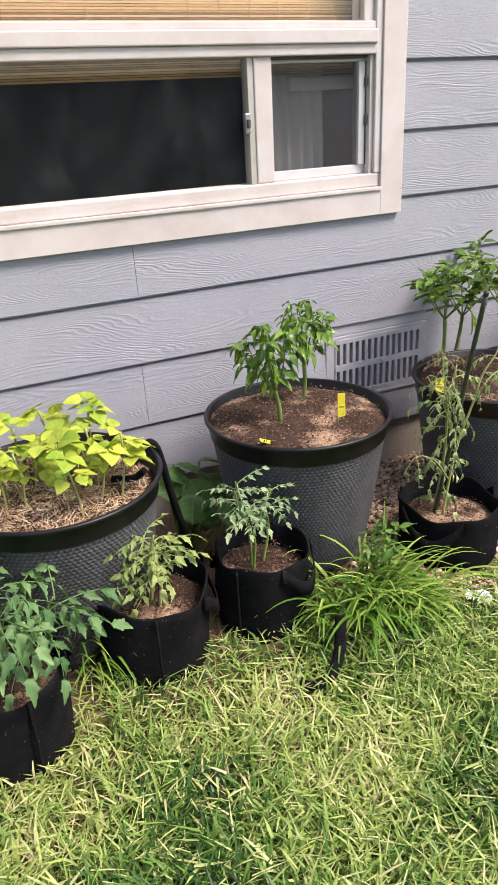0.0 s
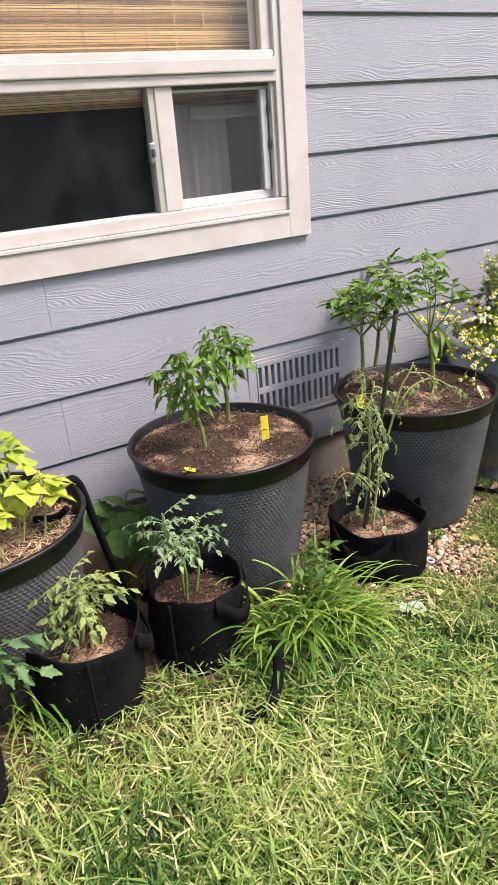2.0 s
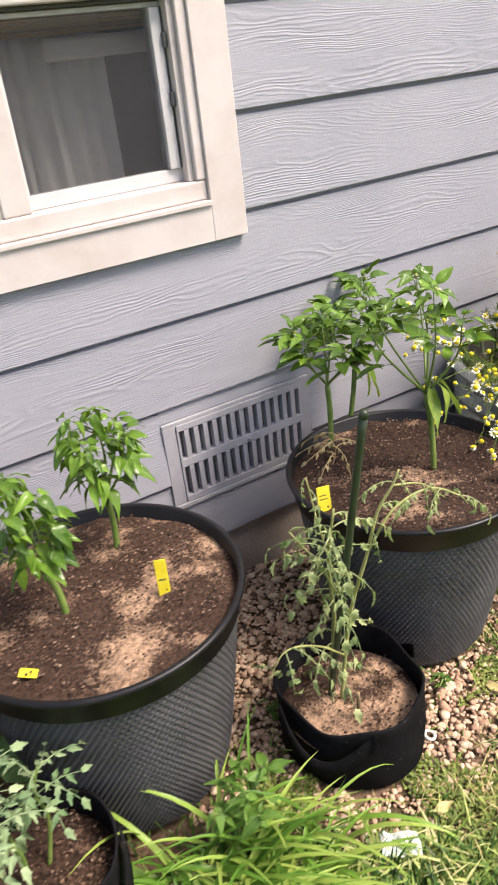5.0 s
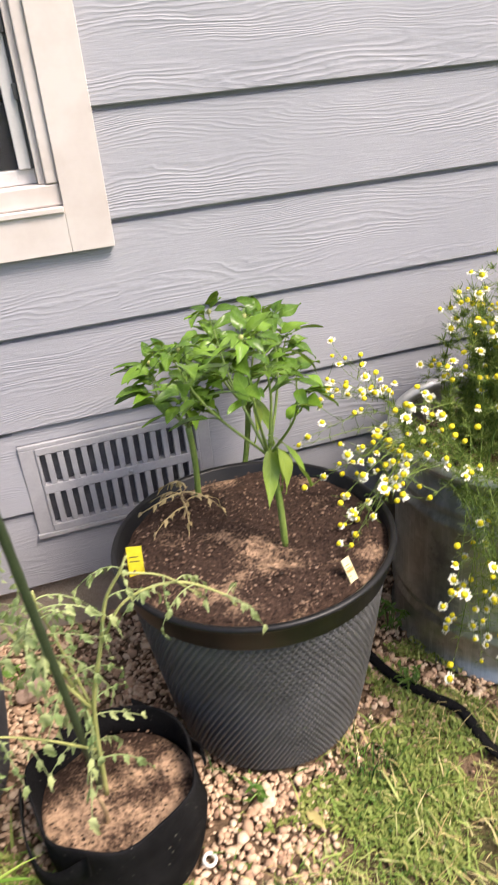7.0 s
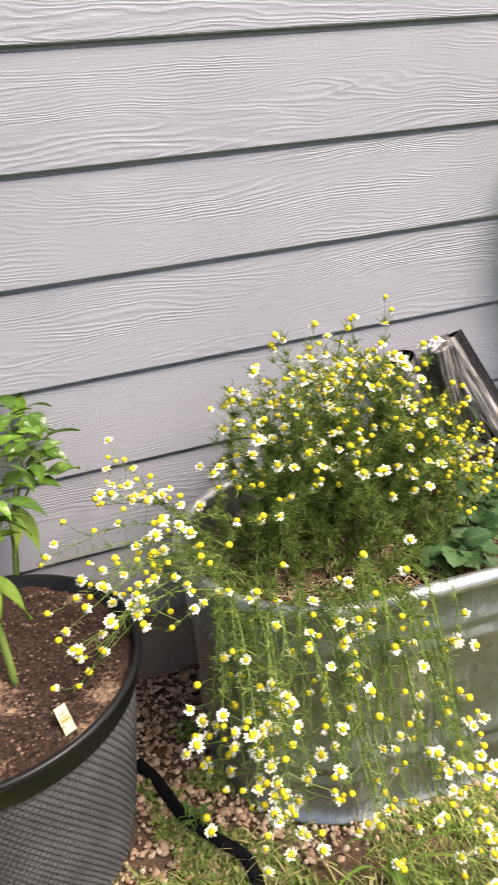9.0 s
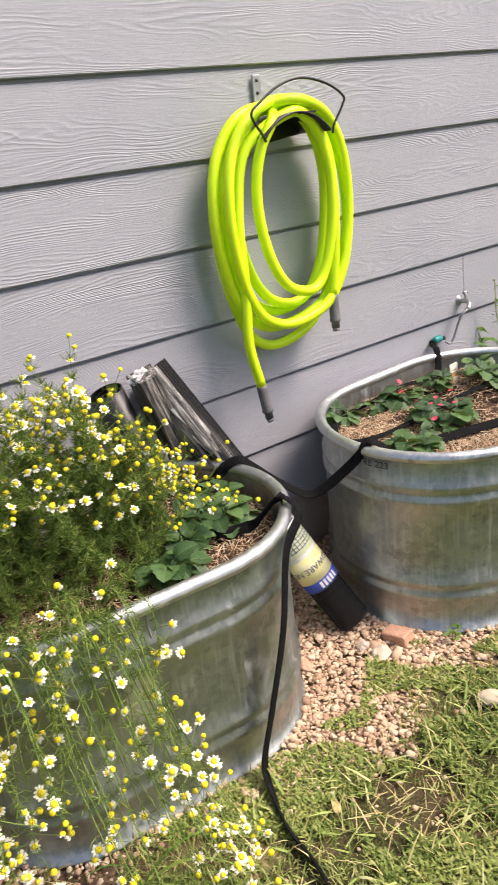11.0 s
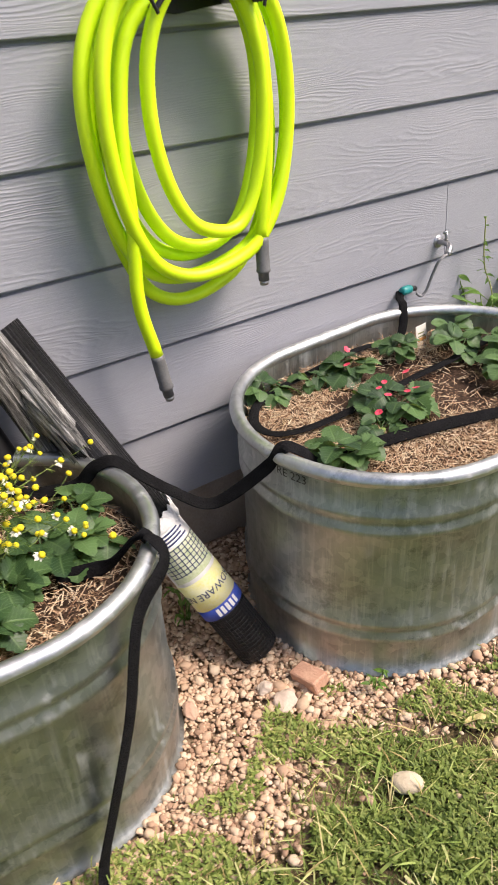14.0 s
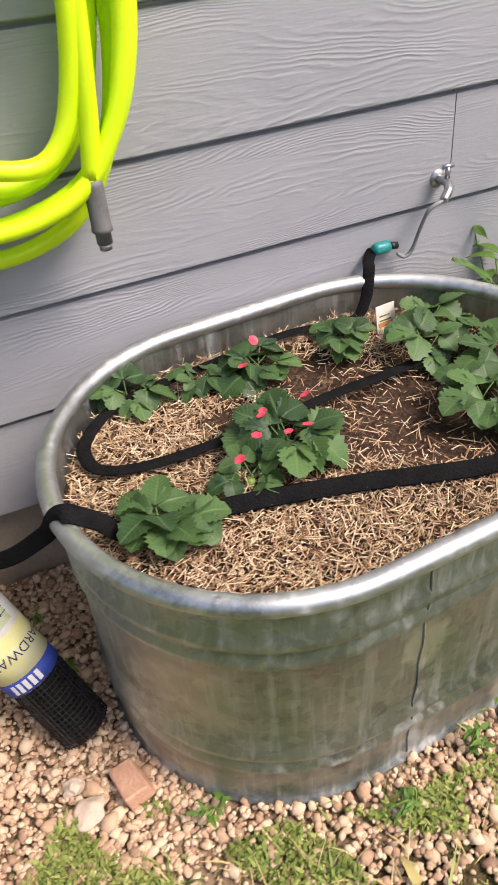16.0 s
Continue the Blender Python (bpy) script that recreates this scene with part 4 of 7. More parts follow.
    for i in range(5):
        patch("brand_shape", -0.55 + 0.23 * i, -0.40 + 0.23 * i, 0.150, 0.170, white)
    # grid lines over the printed window
    for i in range(7):
        patch("print_grid", -1.2, 1.1, 0.278 + i * 0.0105, 0.2800 + i * 0.0105, ink, R + 0.0050)
    for i in range(9):
        patch("print_grid", -0.95 + i * 0.22, -0.91 + i * 0.22, 0.276, 0.344, ink, R + 0.0052)

    film0 = Nodes("streaked_torn_wrapper")
    fv = film0.coords("Object", (1, 1, 0.05))
    fg = film0.noise(fv, 110, 5, 0.7)
    FILM = film0.done(film0.ramp(fg, [(0.38, (0.03, 0.03, 0.03)), (0.52, (0.24, 0.23, 0.21)), (0.66, (0.64, 0.62, 0.59))]), 0.5, 0, film0.bump(fg, 0.8, 0.005))
    rw = random.Random(4)
    wv, wf = [], []
    for i in range(15):
        ang = cam_side - 1.5 + 1.5 * i / 14
        lo, hi = L * (0.66 + 0.12 * rw.random()), L * (0.985 + 0.03 * rw.random())
        for j in range(9):
            z = lo + (hi - lo) * j / 8
            rad = R + 0.006 + 0.007 * rw.random()
            wv.append((rad * math.cos(ang), rad * math.sin(ang), z))
        if i:
            wf += [(9 * i - 9 + j, 9 * i + j, 9 * i + j + 1, 9 * i - 8 + j) for j in range(8)]
    child("torn_wrapper", Acc().add(wv, wf).mesh("torn_wrapper", FILM), r, None, "torn whitish streaked wrapper")

    # weathered timber post beside it and a second dark roll
    wood = Nodes("weathered_grey_wood")
    v = wood.coords("Object", (1, 1, 0.06))
    g = wood.noise(v, 120, 5, 0.7)
    col = wood.ramp(g, [(0.40, (0.015, 0.014, 0.013)), (0.54, (0.16, 0.15, 0.135)), (0.68, (0.55, 0.53, 0.50))])
    WOOD = wood.done(col, 0.8, 0, wood.bump(g, 0.9, 0.006))
    foot2, top2 = Vector((1.43, -0.088, 0.26)), Vector((1.245, -0.105, 0.805))
    d2 = (top2 - foot2).normalized()
    post = thing("timber_post", foot2, "weathered split grey timber post leaning on the wall behind the tank", "post")
    foot2 = top2 - d2 * 0.80
    post.matrix_world = Matrix.Translation(foot2) @ d2.to_track_quat("Z", "Y").to_matrix().to_4x4()
    rng = random.Random(9)
    a = Acc()
    prof = [(-0.040, -0.024), (0.038, -0.030), (0.044, 0.018), (0.010, 0.032), (-0.040, 0.024)]
    for j in range(25):
        z = 0.80 * j / 24
        for x, y in prof:
            a.v.append((x + 0.004 * noise.noise((x * 40, y * 40, z * 9)), y + 0.004 * noise.noise((x * 40, 3, z * 11)), z + (0.012 * rng.uniform(-1, 1) if j == 24 else 0)))
    n = len(prof)
    for j in range(24):
        for k in range(n):
            a.f.append((j * n + k, j * n + (k + 1) % n, (j + 1) * n + (k + 1) % n, (j + 1) * n + k))
    a.f.append(tuple(24 * n + k for k in range(n)))
    child("shaft", a.mesh("shaft", WOOD, False), post)
    film = plain_mat("torn_white_film", (0.5, 0.5, 0.5), (0.68, 0.68, 0.68), 0.35, scale=40, bump=0.6, dist=0.006)
    bm = bmesh.new()
    bmesh.ops.create_icosphere(bm, subdivisions=3, radius=0.036)
    for v in bm.verts:
        v.co *= 0.8 + 0.5 * noise.noise(v.co * 60)
        v.co.z *= 0.6
    me = bpy.data.meshes.new("torn_wrap")
    bm.to_mesh(me)
    bm.free()
    me.materials.append(film)
    child("torn_wrap", me, post, pose(0, 0, 0.79), "crumpled torn white wrap on the end")
    foot3, top3 = Vector((1.30, -0.075, 0.30)), Vector((1.158, -0.072, 0.772))
    d3 = (top3 - foot3).normalized()
    r3 = thing("netting_roll", foot3, "dark rolled plastic netting leaning on the wall behind the tank", "netting roll")
    r3.matrix_world = Matrix.Translation(foot3) @ d3.to_track_quat("Z", "Y").to_matrix().to_4x4()
    L3 = (top3 - foot3).length
    roll_part("outer_wrap", 0.045, 0, L3, BLACKMETAL, r3)
    roll_part("inner_wrap", 0.028, 0, L3 - 0.004, netm, r3)
    roll_part("core", 0.014, 0, L3 - 0.008, BLACKMETAL, r3)


def tank_marks():
    """Stencilled letters on the tank ends and the welded seams."""
    ink = plain_mat("black_stencil_ink", (0.01, 0.01, 0.01), (0.03, 0.03, 0.03), 0.6)
    for t, L, W, ang, z in ((TANK2, 0.961, 0.69, 190, 0.500), (TANK1, 0.905, 0.605, 172, 0.500)):
        txt = bpy.data.curves.new("stencil_text", "FONT")
        txt.body, txt.size, txt.align_x, txt.align_y = "RE 223", 0.027, "CENTER", "CENTER"
        tob = bpy.data.objects.new("stencil_text", txt)
        scene.collection.objects.link(tob)
        me = bpy.data.meshes.new_from_object(tob.evaluated_get(bpy.context.evaluated_depsgraph_get()))
        bpy.data.objects.remove(tob)
        r, h = (W - 0.03) / 2, (L - W) / 2
        bm = bmesh.new()
        bm.from_mesh(me)
        bmesh.ops.triangulate(bm, faces=bm.faces[:])
        for v in bm.verts:
            a = math.radians(ang) + v.co.x / r
            v.co = Vector((-h + (r - 0.0005) * math.cos(a), (r - 0.0005) * math.sin(a), z + v.co.y))
        bm.to_mesh(me)
        bm.free()
        me.materials.append(ink)
        child("stencil_wording", me, t, None, "black stencilled letters")
    scar = plain_mat("dark_weld", (0.10, 0.10, 0.10), (0.34, 0.34, 0.34), 0.75, 0.2, scale=60, fine=300, bump=0.8, dist=0.004)
    for t, W, x in ((TANK2, 0.69, -0.062), (TANK1, 0.605, -0.02)):
        y = -(W - 0.03) / 2 - 0.0015
        a = Acc()
        pts = [(x + 0.002 * math.sin(z * 60), y + 0.004 - (0.0 if z < 0.4 else 0.0), z) for z in np.linspace(0.02, 0.52, 30)]
        a.add(*tube_geo(pts, 0.0013, 6))
        child("weld_seam", a.mesh("weld_seam", scar), t, None, "rough vertical weld seam")


build_hose()
build_lines()
build_spigot()
build_rolls()
tank_marks()


# ---- plants ----
class LeafAcc:
    """Leaf blades and stalks with leaf coordinates: u across (0.5 is the midrib), v along."""

    def __init__(self):
        self.v, self.f, self.uv = [], [], []

    def blade(self, m, length, width, shape="oval", fold=0.25, droop=0.25, serr=0.0, seg=8, curl=0.0, lobes=0.0):
        n0, us = len(self.v), (-1, -0.55, 0, 0.55, 1)
        for i in range(seg + 1):
            t = i / seg
            if shape == "lance":
                w = math.sin(math.pi * t ** 0.72) ** 0.9 * (1 - 0.25 * t)
            elif shape == "round":
                w = math.sin(math.pi * min(t ** 0.85, 1)) ** 0.55
            else:
                w = math.sin(math.pi * t ** 0.62) ** 0.8
            if lobes:
                w *= 1 + lobes * math.sin(t * math.pi * 5.2)
            for u in us:
                e = 1 + (serr * (1 if i % 2 else -1) if abs(u) == 1 else 0)
                x = u * w * width * 0.5 * e
                y = t * length + (0.02 * length * serr * 8 * (i % 2) if abs(u) == 1 else 0)
                z = fold * abs(x) - droop * length * t * t + curl * length * math.sin(t * 7 + u * 2) * 0.03 - 0.25 * fold * width * u * u * 0.3
                self.v.append(m @ Vector((x, y, z)))
                self.uv.append((0.5 + u * 0.5, t))
        k = len(us)
        for i in range(seg):
            for j in range(k - 1):
                a = n0 + i * k + j
                self.f.append((a, a + 1, a + k + 1, a + k))
        return self

    def stalk(self, pts, radius, sides=5):
        n0 = len(self.v)
        v, f = tube_geo(pts, radius, sides)
        self.v += v
        self.uv += [(0.5, 0.02)] * len(v)
        self.f += [tuple(i + n0 for i in c) for c in f]
        return self

    def mesh(self, name, mat):
        me = bpy.data.meshes.new(name)
        me.from_pydata([tuple(p) for p in self.v], [], self.f)
        uv = me.uv_layers.new(name="leaf")
        idx = [0] * len(me.loops)
        me.loops.foreach_get("vertex_index", idx)
        uv.data.foreach_set("uv", [c for i in idx for c in self.uv[i]])
        me.shade_smooth()
        me.materials.append(mat)
        return me


PEPPER = leaf_mat("pepper_leaf", (0.014, 0.060, 0.008), (0.16, 0.30, 0.03), (0.18, 0.31, 0.06), 6, 0.25, 0.18, 0.6)
PALEPEP = leaf_mat("pale_pepper_leaf", (0.13, 0.26, 0.03), (0.36, 0.46, 0.09), (0.30, 0.42, 0.12), 6, 0.4)
SOY = leaf_mat("lime_bean_leaf", (0.24, 0.38, 0.03), (0.70, 0.73, 0.10), (0.16, 0.32, 0.04), 6, 0.5, 0.3, 0.6)
TOMATO = leaf_mat("tomato_leaf", (0.05, 0.14, 0.045), (0.22, 0.36, 0.13), (0.15, 0.27, 0.10), 4, 0.55, 0.25, 0.55)
PALETOM = leaf_mat("pale_tomato_leaf", (0.18, 0.28, 0.07), (0.44, 0.50, 0.17), (0.36, 0.45, 0.2), 4, 0.6, 0.3, 0.55)
GREYTOM = leaf_mat("grey_green_tomato_leaf", (0.12, 0.22, 0.09), (0.38, 0.48, 0.26), (0.26, 0.36, 0.18), 4, 0.6, 0.2, 0.55)
WILTED = leaf_mat("wilted_tomato_leaf", (0.18, 0.28, 0.10), (0.50, 0.56, 0.26), (0.36, 0.42, 0.2), 4, 0.6, 0.3, 0.55)
DRIED = leaf_mat("dried_leaf", (0.30, 0.22, 0.10), (0.52, 0.42, 0.22), (0.5, 0.4, 0.2), 5, 0.7, 0.1)
STRAWB = leaf_mat("strawberry_leaf", (0.022, 0.060, 0.022), (0.115, 0.215, 0.068), (0.17, 0.28, 0.10), 9, 0.45, 0.2, 0.6)
SQUASH = leaf_mat("squash_leaf", (0.045, 0.12, 0.03), (0.15, 0.28, 0.07), (0.24, 0.38, 0.12), 5, 0.6, 0.2)
WEED = leaf_mat("weed_leaf", (0.05, 0.13, 0.02), (0.16, 0.30, 0.05), (0.2, 0.34, 0.08), 5, 0.5, 0.28)
STEM = plain_mat("green_stem", (0.09, 0.17, 0.03), (0.22, 0.30, 0.07), 0.5, scale=30, bump=0.2)
PALESTEM = plain_mat("pale_stem", (0.26, 0.30, 0.09), (0.42, 0.42, 0.16), 0.6, scale=30, bump=0.2)
BROWNSTEM = plain_mat("dry_stem", (0.20, 0.13, 0.07), (0.36, 0.26, 0.14), 0.8, scale=30, bump=0.4)
YELLOWTAG = plain_mat("yellow_tag_plastic", (0.70, 0.58, 0.02), (0.82, 0.72, 0.05), 0.45, scale=60, bump=0.1)
PALETAG = plain_mat("pale_yellow_tag", (0.58, 0.55, 0.30), (0.70, 0.67, 0.42), 0.5, scale=60, bump=0.1)
WHITETAG = plain_mat("white_tag_plastic", (0.66, 0.64, 0.58), (0.76, 0.74, 0.68), 0.5, scale=60, bump=0.1)
I4 = Matrix.Identity(4)


def simple_leaves(name, mat, length, width, count=4, seed=1, shape="lance", **more):
    rng, res = random.Random(seed), []
    for i in range(count):
        a = LeafAcc()
        s = 0.015 * length / 0.07
        a.stalk([(0, -s, -s * 0.4), (0, 0, 0), (0, 0.01, 0)], 0.0012)
        a.blade(I4, length * rng.uniform(0.85, 1.15), width * rng.uniform(0.85, 1.15), shape, rng.uniform(0.15, 0.6), rng.uniform(0.0, 0.5), curl=rng.uniform(0.3, 1.6), **more)
        res.append(a.mesh(name, mat))
    return res


def stalked_leaves(name, mat, length, width, stalk, count, seed, droops):
    """Pointed oval leaves on short stalks, folded along the midrib and bending down towards the tip."""
    rng, res = random.Random(seed), []
    for i in range(count):
        a = LeafAcc()
        a.stalk([(0, 0, 0), (0, stalk * 0.5, stalk * 0.22), (0, stalk, stalk * 0.3), (0, stalk + 0.012, stalk * 0.3)], [0.0013, 0.0011, 0.0009, 0.0006])
        m = Matrix.Translation((0, stalk, stalk * 0.3)) @ pose(0, 0, 0, rng.uniform(-12, 10), rng.uniform(-15, 15), rng.uniform(-12, 12))
        a.blade(m, length * rng.uniform(0.8, 1.2), width * rng.uniform(0.85, 1.15), "oval", rng.uniform(0.15, 0.75), rng.uniform(*droops), curl=rng.uniform(0.6, 2.2))
        res.append(a.mesh(name, mat))
    return res


def trifoliate(name, mat, length, width, stalk, count=4, seed=1, shape="oval", serr=0.0, droop=0.2):
    rng, res = random.Random(seed), []
    for i in range(count):
        a = LeafAcc()
        tip = Vector((0, stalk * 0.75, stalk * 0.55))
        a.stalk([(0, 0, 0), (0, stalk * 0.3, stalk * 0.35), tip], [0.0017, 0.0014, 0.0012])
        for ang, sc in ((0, 1.05), (72, 0.95), (-72, 0.95)):
            m = Matrix.Translation(tip) @ pose(0, 0, 0, rng.uniform(-25, 8), rng.uniform(-18, 18), ang + rng.uniform(-10, 10))
            a.blade(m @ Matrix.Translation((0, 0.004, 0)), length * sc * rng.uniform(0.9, 1.1), width * sc * rng.uniform(0.9, 1.1), shape, rng.uniform(0.1, 0.4), droop * rng.uniform(0.5, 1.5), serr, 12 if serr else 8, rng.uniform(0.2, 1))
        res.append(a.mesh(name, mat))
    return res


def pinnate(name, mat, length, count=4, seed=1, droop=0.5, leaflet=0.42):
    """Tomato-like compound leaf with lobed leaflets."""
    rng, res = random.Random(seed), []
    for i in range(count):
        a = LeafAcc()
        pts = [Vector((0.04 * length * math.sin(t * 4 + i), t * length, 0.12 * length * t - droop * length * t * t)) for t in np.linspace(0, 1, 8)]
        a.stalk(pts, [0.002 - 0.0012 * k / 7 for k in range(8)])
        for t, ang, sc in ((1.0, 0, 1.0), (0.72, 62, 0.85), (0.74, -62, 0.85), (0.48, 70, 0.72), (0.5, -70, 0.72), (0.28, 75, 0.4), (0.6, 65, 0.3), (0.3, -75, 0.42)):
            k = t * 7
            p = pts[int(k)] + (pts[min(int(k) + 1, 7)] - pts[int(k)]) * (k - int(k))
            m = Matrix.Translation(p) @ pose(0, 0, 0, -35 * droop * t * 2 + rng.uniform(-25, 15), rng.uniform(-30, 30), ang + rng.uniform(-12, 12))
            l = length * leaflet * sc * rng.uniform(0.85, 1.15)
            a.blade(m, l, l * 0.50, "oval", rng.uniform(0.1, 0.6), rng.uniform(0.2, 0.8), 0.15, 10, 1.6, 0.17)
        res.append(a.mesh(name, mat))
    return res


def put_leaf(parent, meshes, rng, p, yaw, pitch, roll=None, scale=None, name="leaf"):
    ob = child(name, rng.choice(meshes), parent)
    sc = scale or rng.uniform(0.75, 1.2)
    ob.matrix_basis = pose(*p, pitch, rng.uniform(-25, 25) if roll is None else roll, yaw) @ Matrix.Scale(sc, 4)
    return ob


PEP_LEAVES = stalked_leaves("leaf", PEPPER, 0.052, 0.025, 0.016, 6, 3, (0.3, 0.9))
PEP_BIG = stalked_leaves("leaf", PEPPER, 0.074, 0.040, 0.024, 7, 4, (0.05, 0.45))
PEP_PALE = simple_leaves("leaf", PALEPEP, 0.115, 0.045, 3, 5)
SOY_LEAVES = trifoliate("leaf", SOY, 0.066, 0.058, 0.05, 5, 6, "oval", 0.0, 0.12)
TOM_LEAVES = pinnate("leaf", TOMATO, 0.16, 4, 7, 0.45, 0.35)
TOM_SMALL = pinnate("leaf", GREYTOM, 0.088, 6, 8, 0.38, 0.34)
TOM_PALE = pinnate("leaf", PALETOM, 0.105, 5, 9, 0.4, 0.33)
TOM_TINY = pinnate("leaf", WILTED, 0.088, 6, 19, 0.85, 0.34)
TOM_DRY = pinnate("leaf", DRIED, 0.07, 4, 20, 0.9, 0.30)
STR_LEAVES = trifoliate("leaf", STRAWB, 0.050, 0.049, 0.05, 6, 10, "round", 0.12, 0.35)
STR_SMALL = trifoliate("leaf", STRAWB, 0.036, 0.032, 0.035, 4, 11, "round", 0.10, 0.3)
SQ_LEAVES = simple_leaves("leaf", SQUASH, 0.15, 0.16, 3, 12, "round", serr=0.08)
WEED_LEAVES = simple_leaves("leaf", WEED, 0.05, 0.022, 4, 13, "lance")


def pepper(at, height, spread, seed, n, leaves, bare=0.35, lean=(0, 0), label="green pepper plant with glossy leaves growing in the planter", pale=0, pale_yaw=200):
    rng = random.Random(seed)
    p = thing("pepper_plant", at, label, "pepper plant", "pepper plants")
    fork = Vector((lean[0] * bare, lean[1] * bare, height * bare))
    child("stem", tube_mesh("stem", [(0, 0, -0.02), fork * 0.5 + Vector((0.004, 0, 0)), fork], 0.0068, STEM, 8, steps=4), p)
    nb = 6
    bud_mesh = lathe_mesh("bud", [(0.0, -0.006), (0.004, -0.002), (0.0045, 0.003), (0.0, 0.007)], PALESTEM, 8)
    for b in range(nb):
        yaw = 2 * math.pi * b / nb + rng.uniform(-0.4, 0.4)
        top = Vector((lean[0] + spread * math.cos(yaw) * rng.uniform(0.5, 1), lean[1] + spread * math.sin(yaw) * rng.uniform(0.5, 1), height * rng.uniform(0.78, 1.0)))
        if b == 0:
            top = Vector((lean[0], lean[1], height))
        mid = fork.lerp(top, 0.5) + Vector((math.cos(yaw), math.sin(yaw), 0.2)) * spread * 0.18
        pts = spline([fork, mid, top], 8)
        child("branch", Acc().add(*tube_geo(pts, [0.0034 - 0.0022 * i / 16 for i in range(17)], 6)).mesh("branch", STEM), p)
        wilted = leaves is PEP_LEAVES
        for i in range(n // nb):
            t = (0.25 if wilted else 0.42) + (0.75 if wilted else 0.58) * ((i + rng.random()) / (n // nb)) ** 0.8
            q = pts[min(int(t * 16), 16)]
            out = math.degrees(math.atan2(-(q.x - fork.x), q.y - fork.y)) if i % 3 else math.degrees(yaw) - 90
            put_leaf(p, leaves, rng, q, out + rng.gauss(0, 65), rng.uniform(-55, 15) if wilted else rng.uniform(-12, 38), scale=rng.uniform(0.5, 1.1) * (1.2 - 0.45 * t))
        for i in range(6):
            put_leaf(p, leaves, rng, top, i * 60 + rng.uniform(-25, 25), rng.uniform(-45, 25) if wilted else rng.uniform(-15, 50), scale=rng.uniform(0.35, 0.8))
        if not wilted and b % 2 == 0:
            child("bud", bud_mesh, p, pose(*(top + Vector((0, -0.006, 0.006)))), "tiny whitish flower bud")
    for i in range(pale):
        put_leaf(p, PEP_PALE, rng, fork + Vector((rng.uniform(-0.03, 0.03), rng.uniform(-0.03, 0.0), rng.uniform(0.0, 0.06))), pale_yaw + rng.uniform(-55, 55), rng.uniform(-65, -40), scale=rng.uniform(0.65, 0.95))
    return p


pepper((-0.71, -0.44, 0.524), 0.29, 0.085, 21, 96, PEP_LEAVES, 0.34, (-0.035, 0.02), "green pepper plant with drooping leaves growing in the planter")
pepper((-0.553, -0.30, 0.524), 0.31, 0.080, 22, 96, PEP_LEAVES, 0.36, (0.01, 0.0), "green pepper plant with drooping leaves growing in the planter")
pepper((0.064, -0.223, 0.490), 0.34, 0.105, 23, 66, PEP_BIG, 0.5, (0.0, 0.0))
pepper((0.179, -0.468, 0.490), 0.45, 0.145, 24, 66, PEP_BIG, 0.42, (-0.03, 0.04), pale=4)
pepper((0.197, -0.135, 0.490), 0.34, 0.14, 25, 66, PEP_BIG, 0.4, (0.06, 0.0), pale=2, pale_yaw=-100)


def bean_patch():
    rng = random.Random(31)
    p = thing("bean_plant", (-1.38, -0.455, 0.487), "yellow-green bean seedlings crowding the straw-mulched planter", "bean plant")
    for k in range(20):
        a, r = rng.uniform(0, 6.28), 0.21 * math.sqrt(rng.random())
        b = Vector((r * math.cos(a), r * math.sin(a), -0.01))
        h = rng.uniform(0.09, 0.19)
        top = b + Vector((rng.uniform(-0.03, 0.03), rng.uniform(-0.03, 0.03), h))
        child("stem", tube_mesh("stem", [b, b.lerp(top, 0.5) + Vector((0.006, 0, 0)), top], 0.0026, PALESTEM, 6, steps=4), p)
        for i in range(rng.randint(3, 5)):
            put_leaf(p, SOY_LEAVES, rng, b.lerp(top, rng.uniform(0.45, 1.0)), rng.uniform(0, 360), rng.uniform(-20, 38), scale=rng.uniform(0.45, 0.92))


bean_patch()


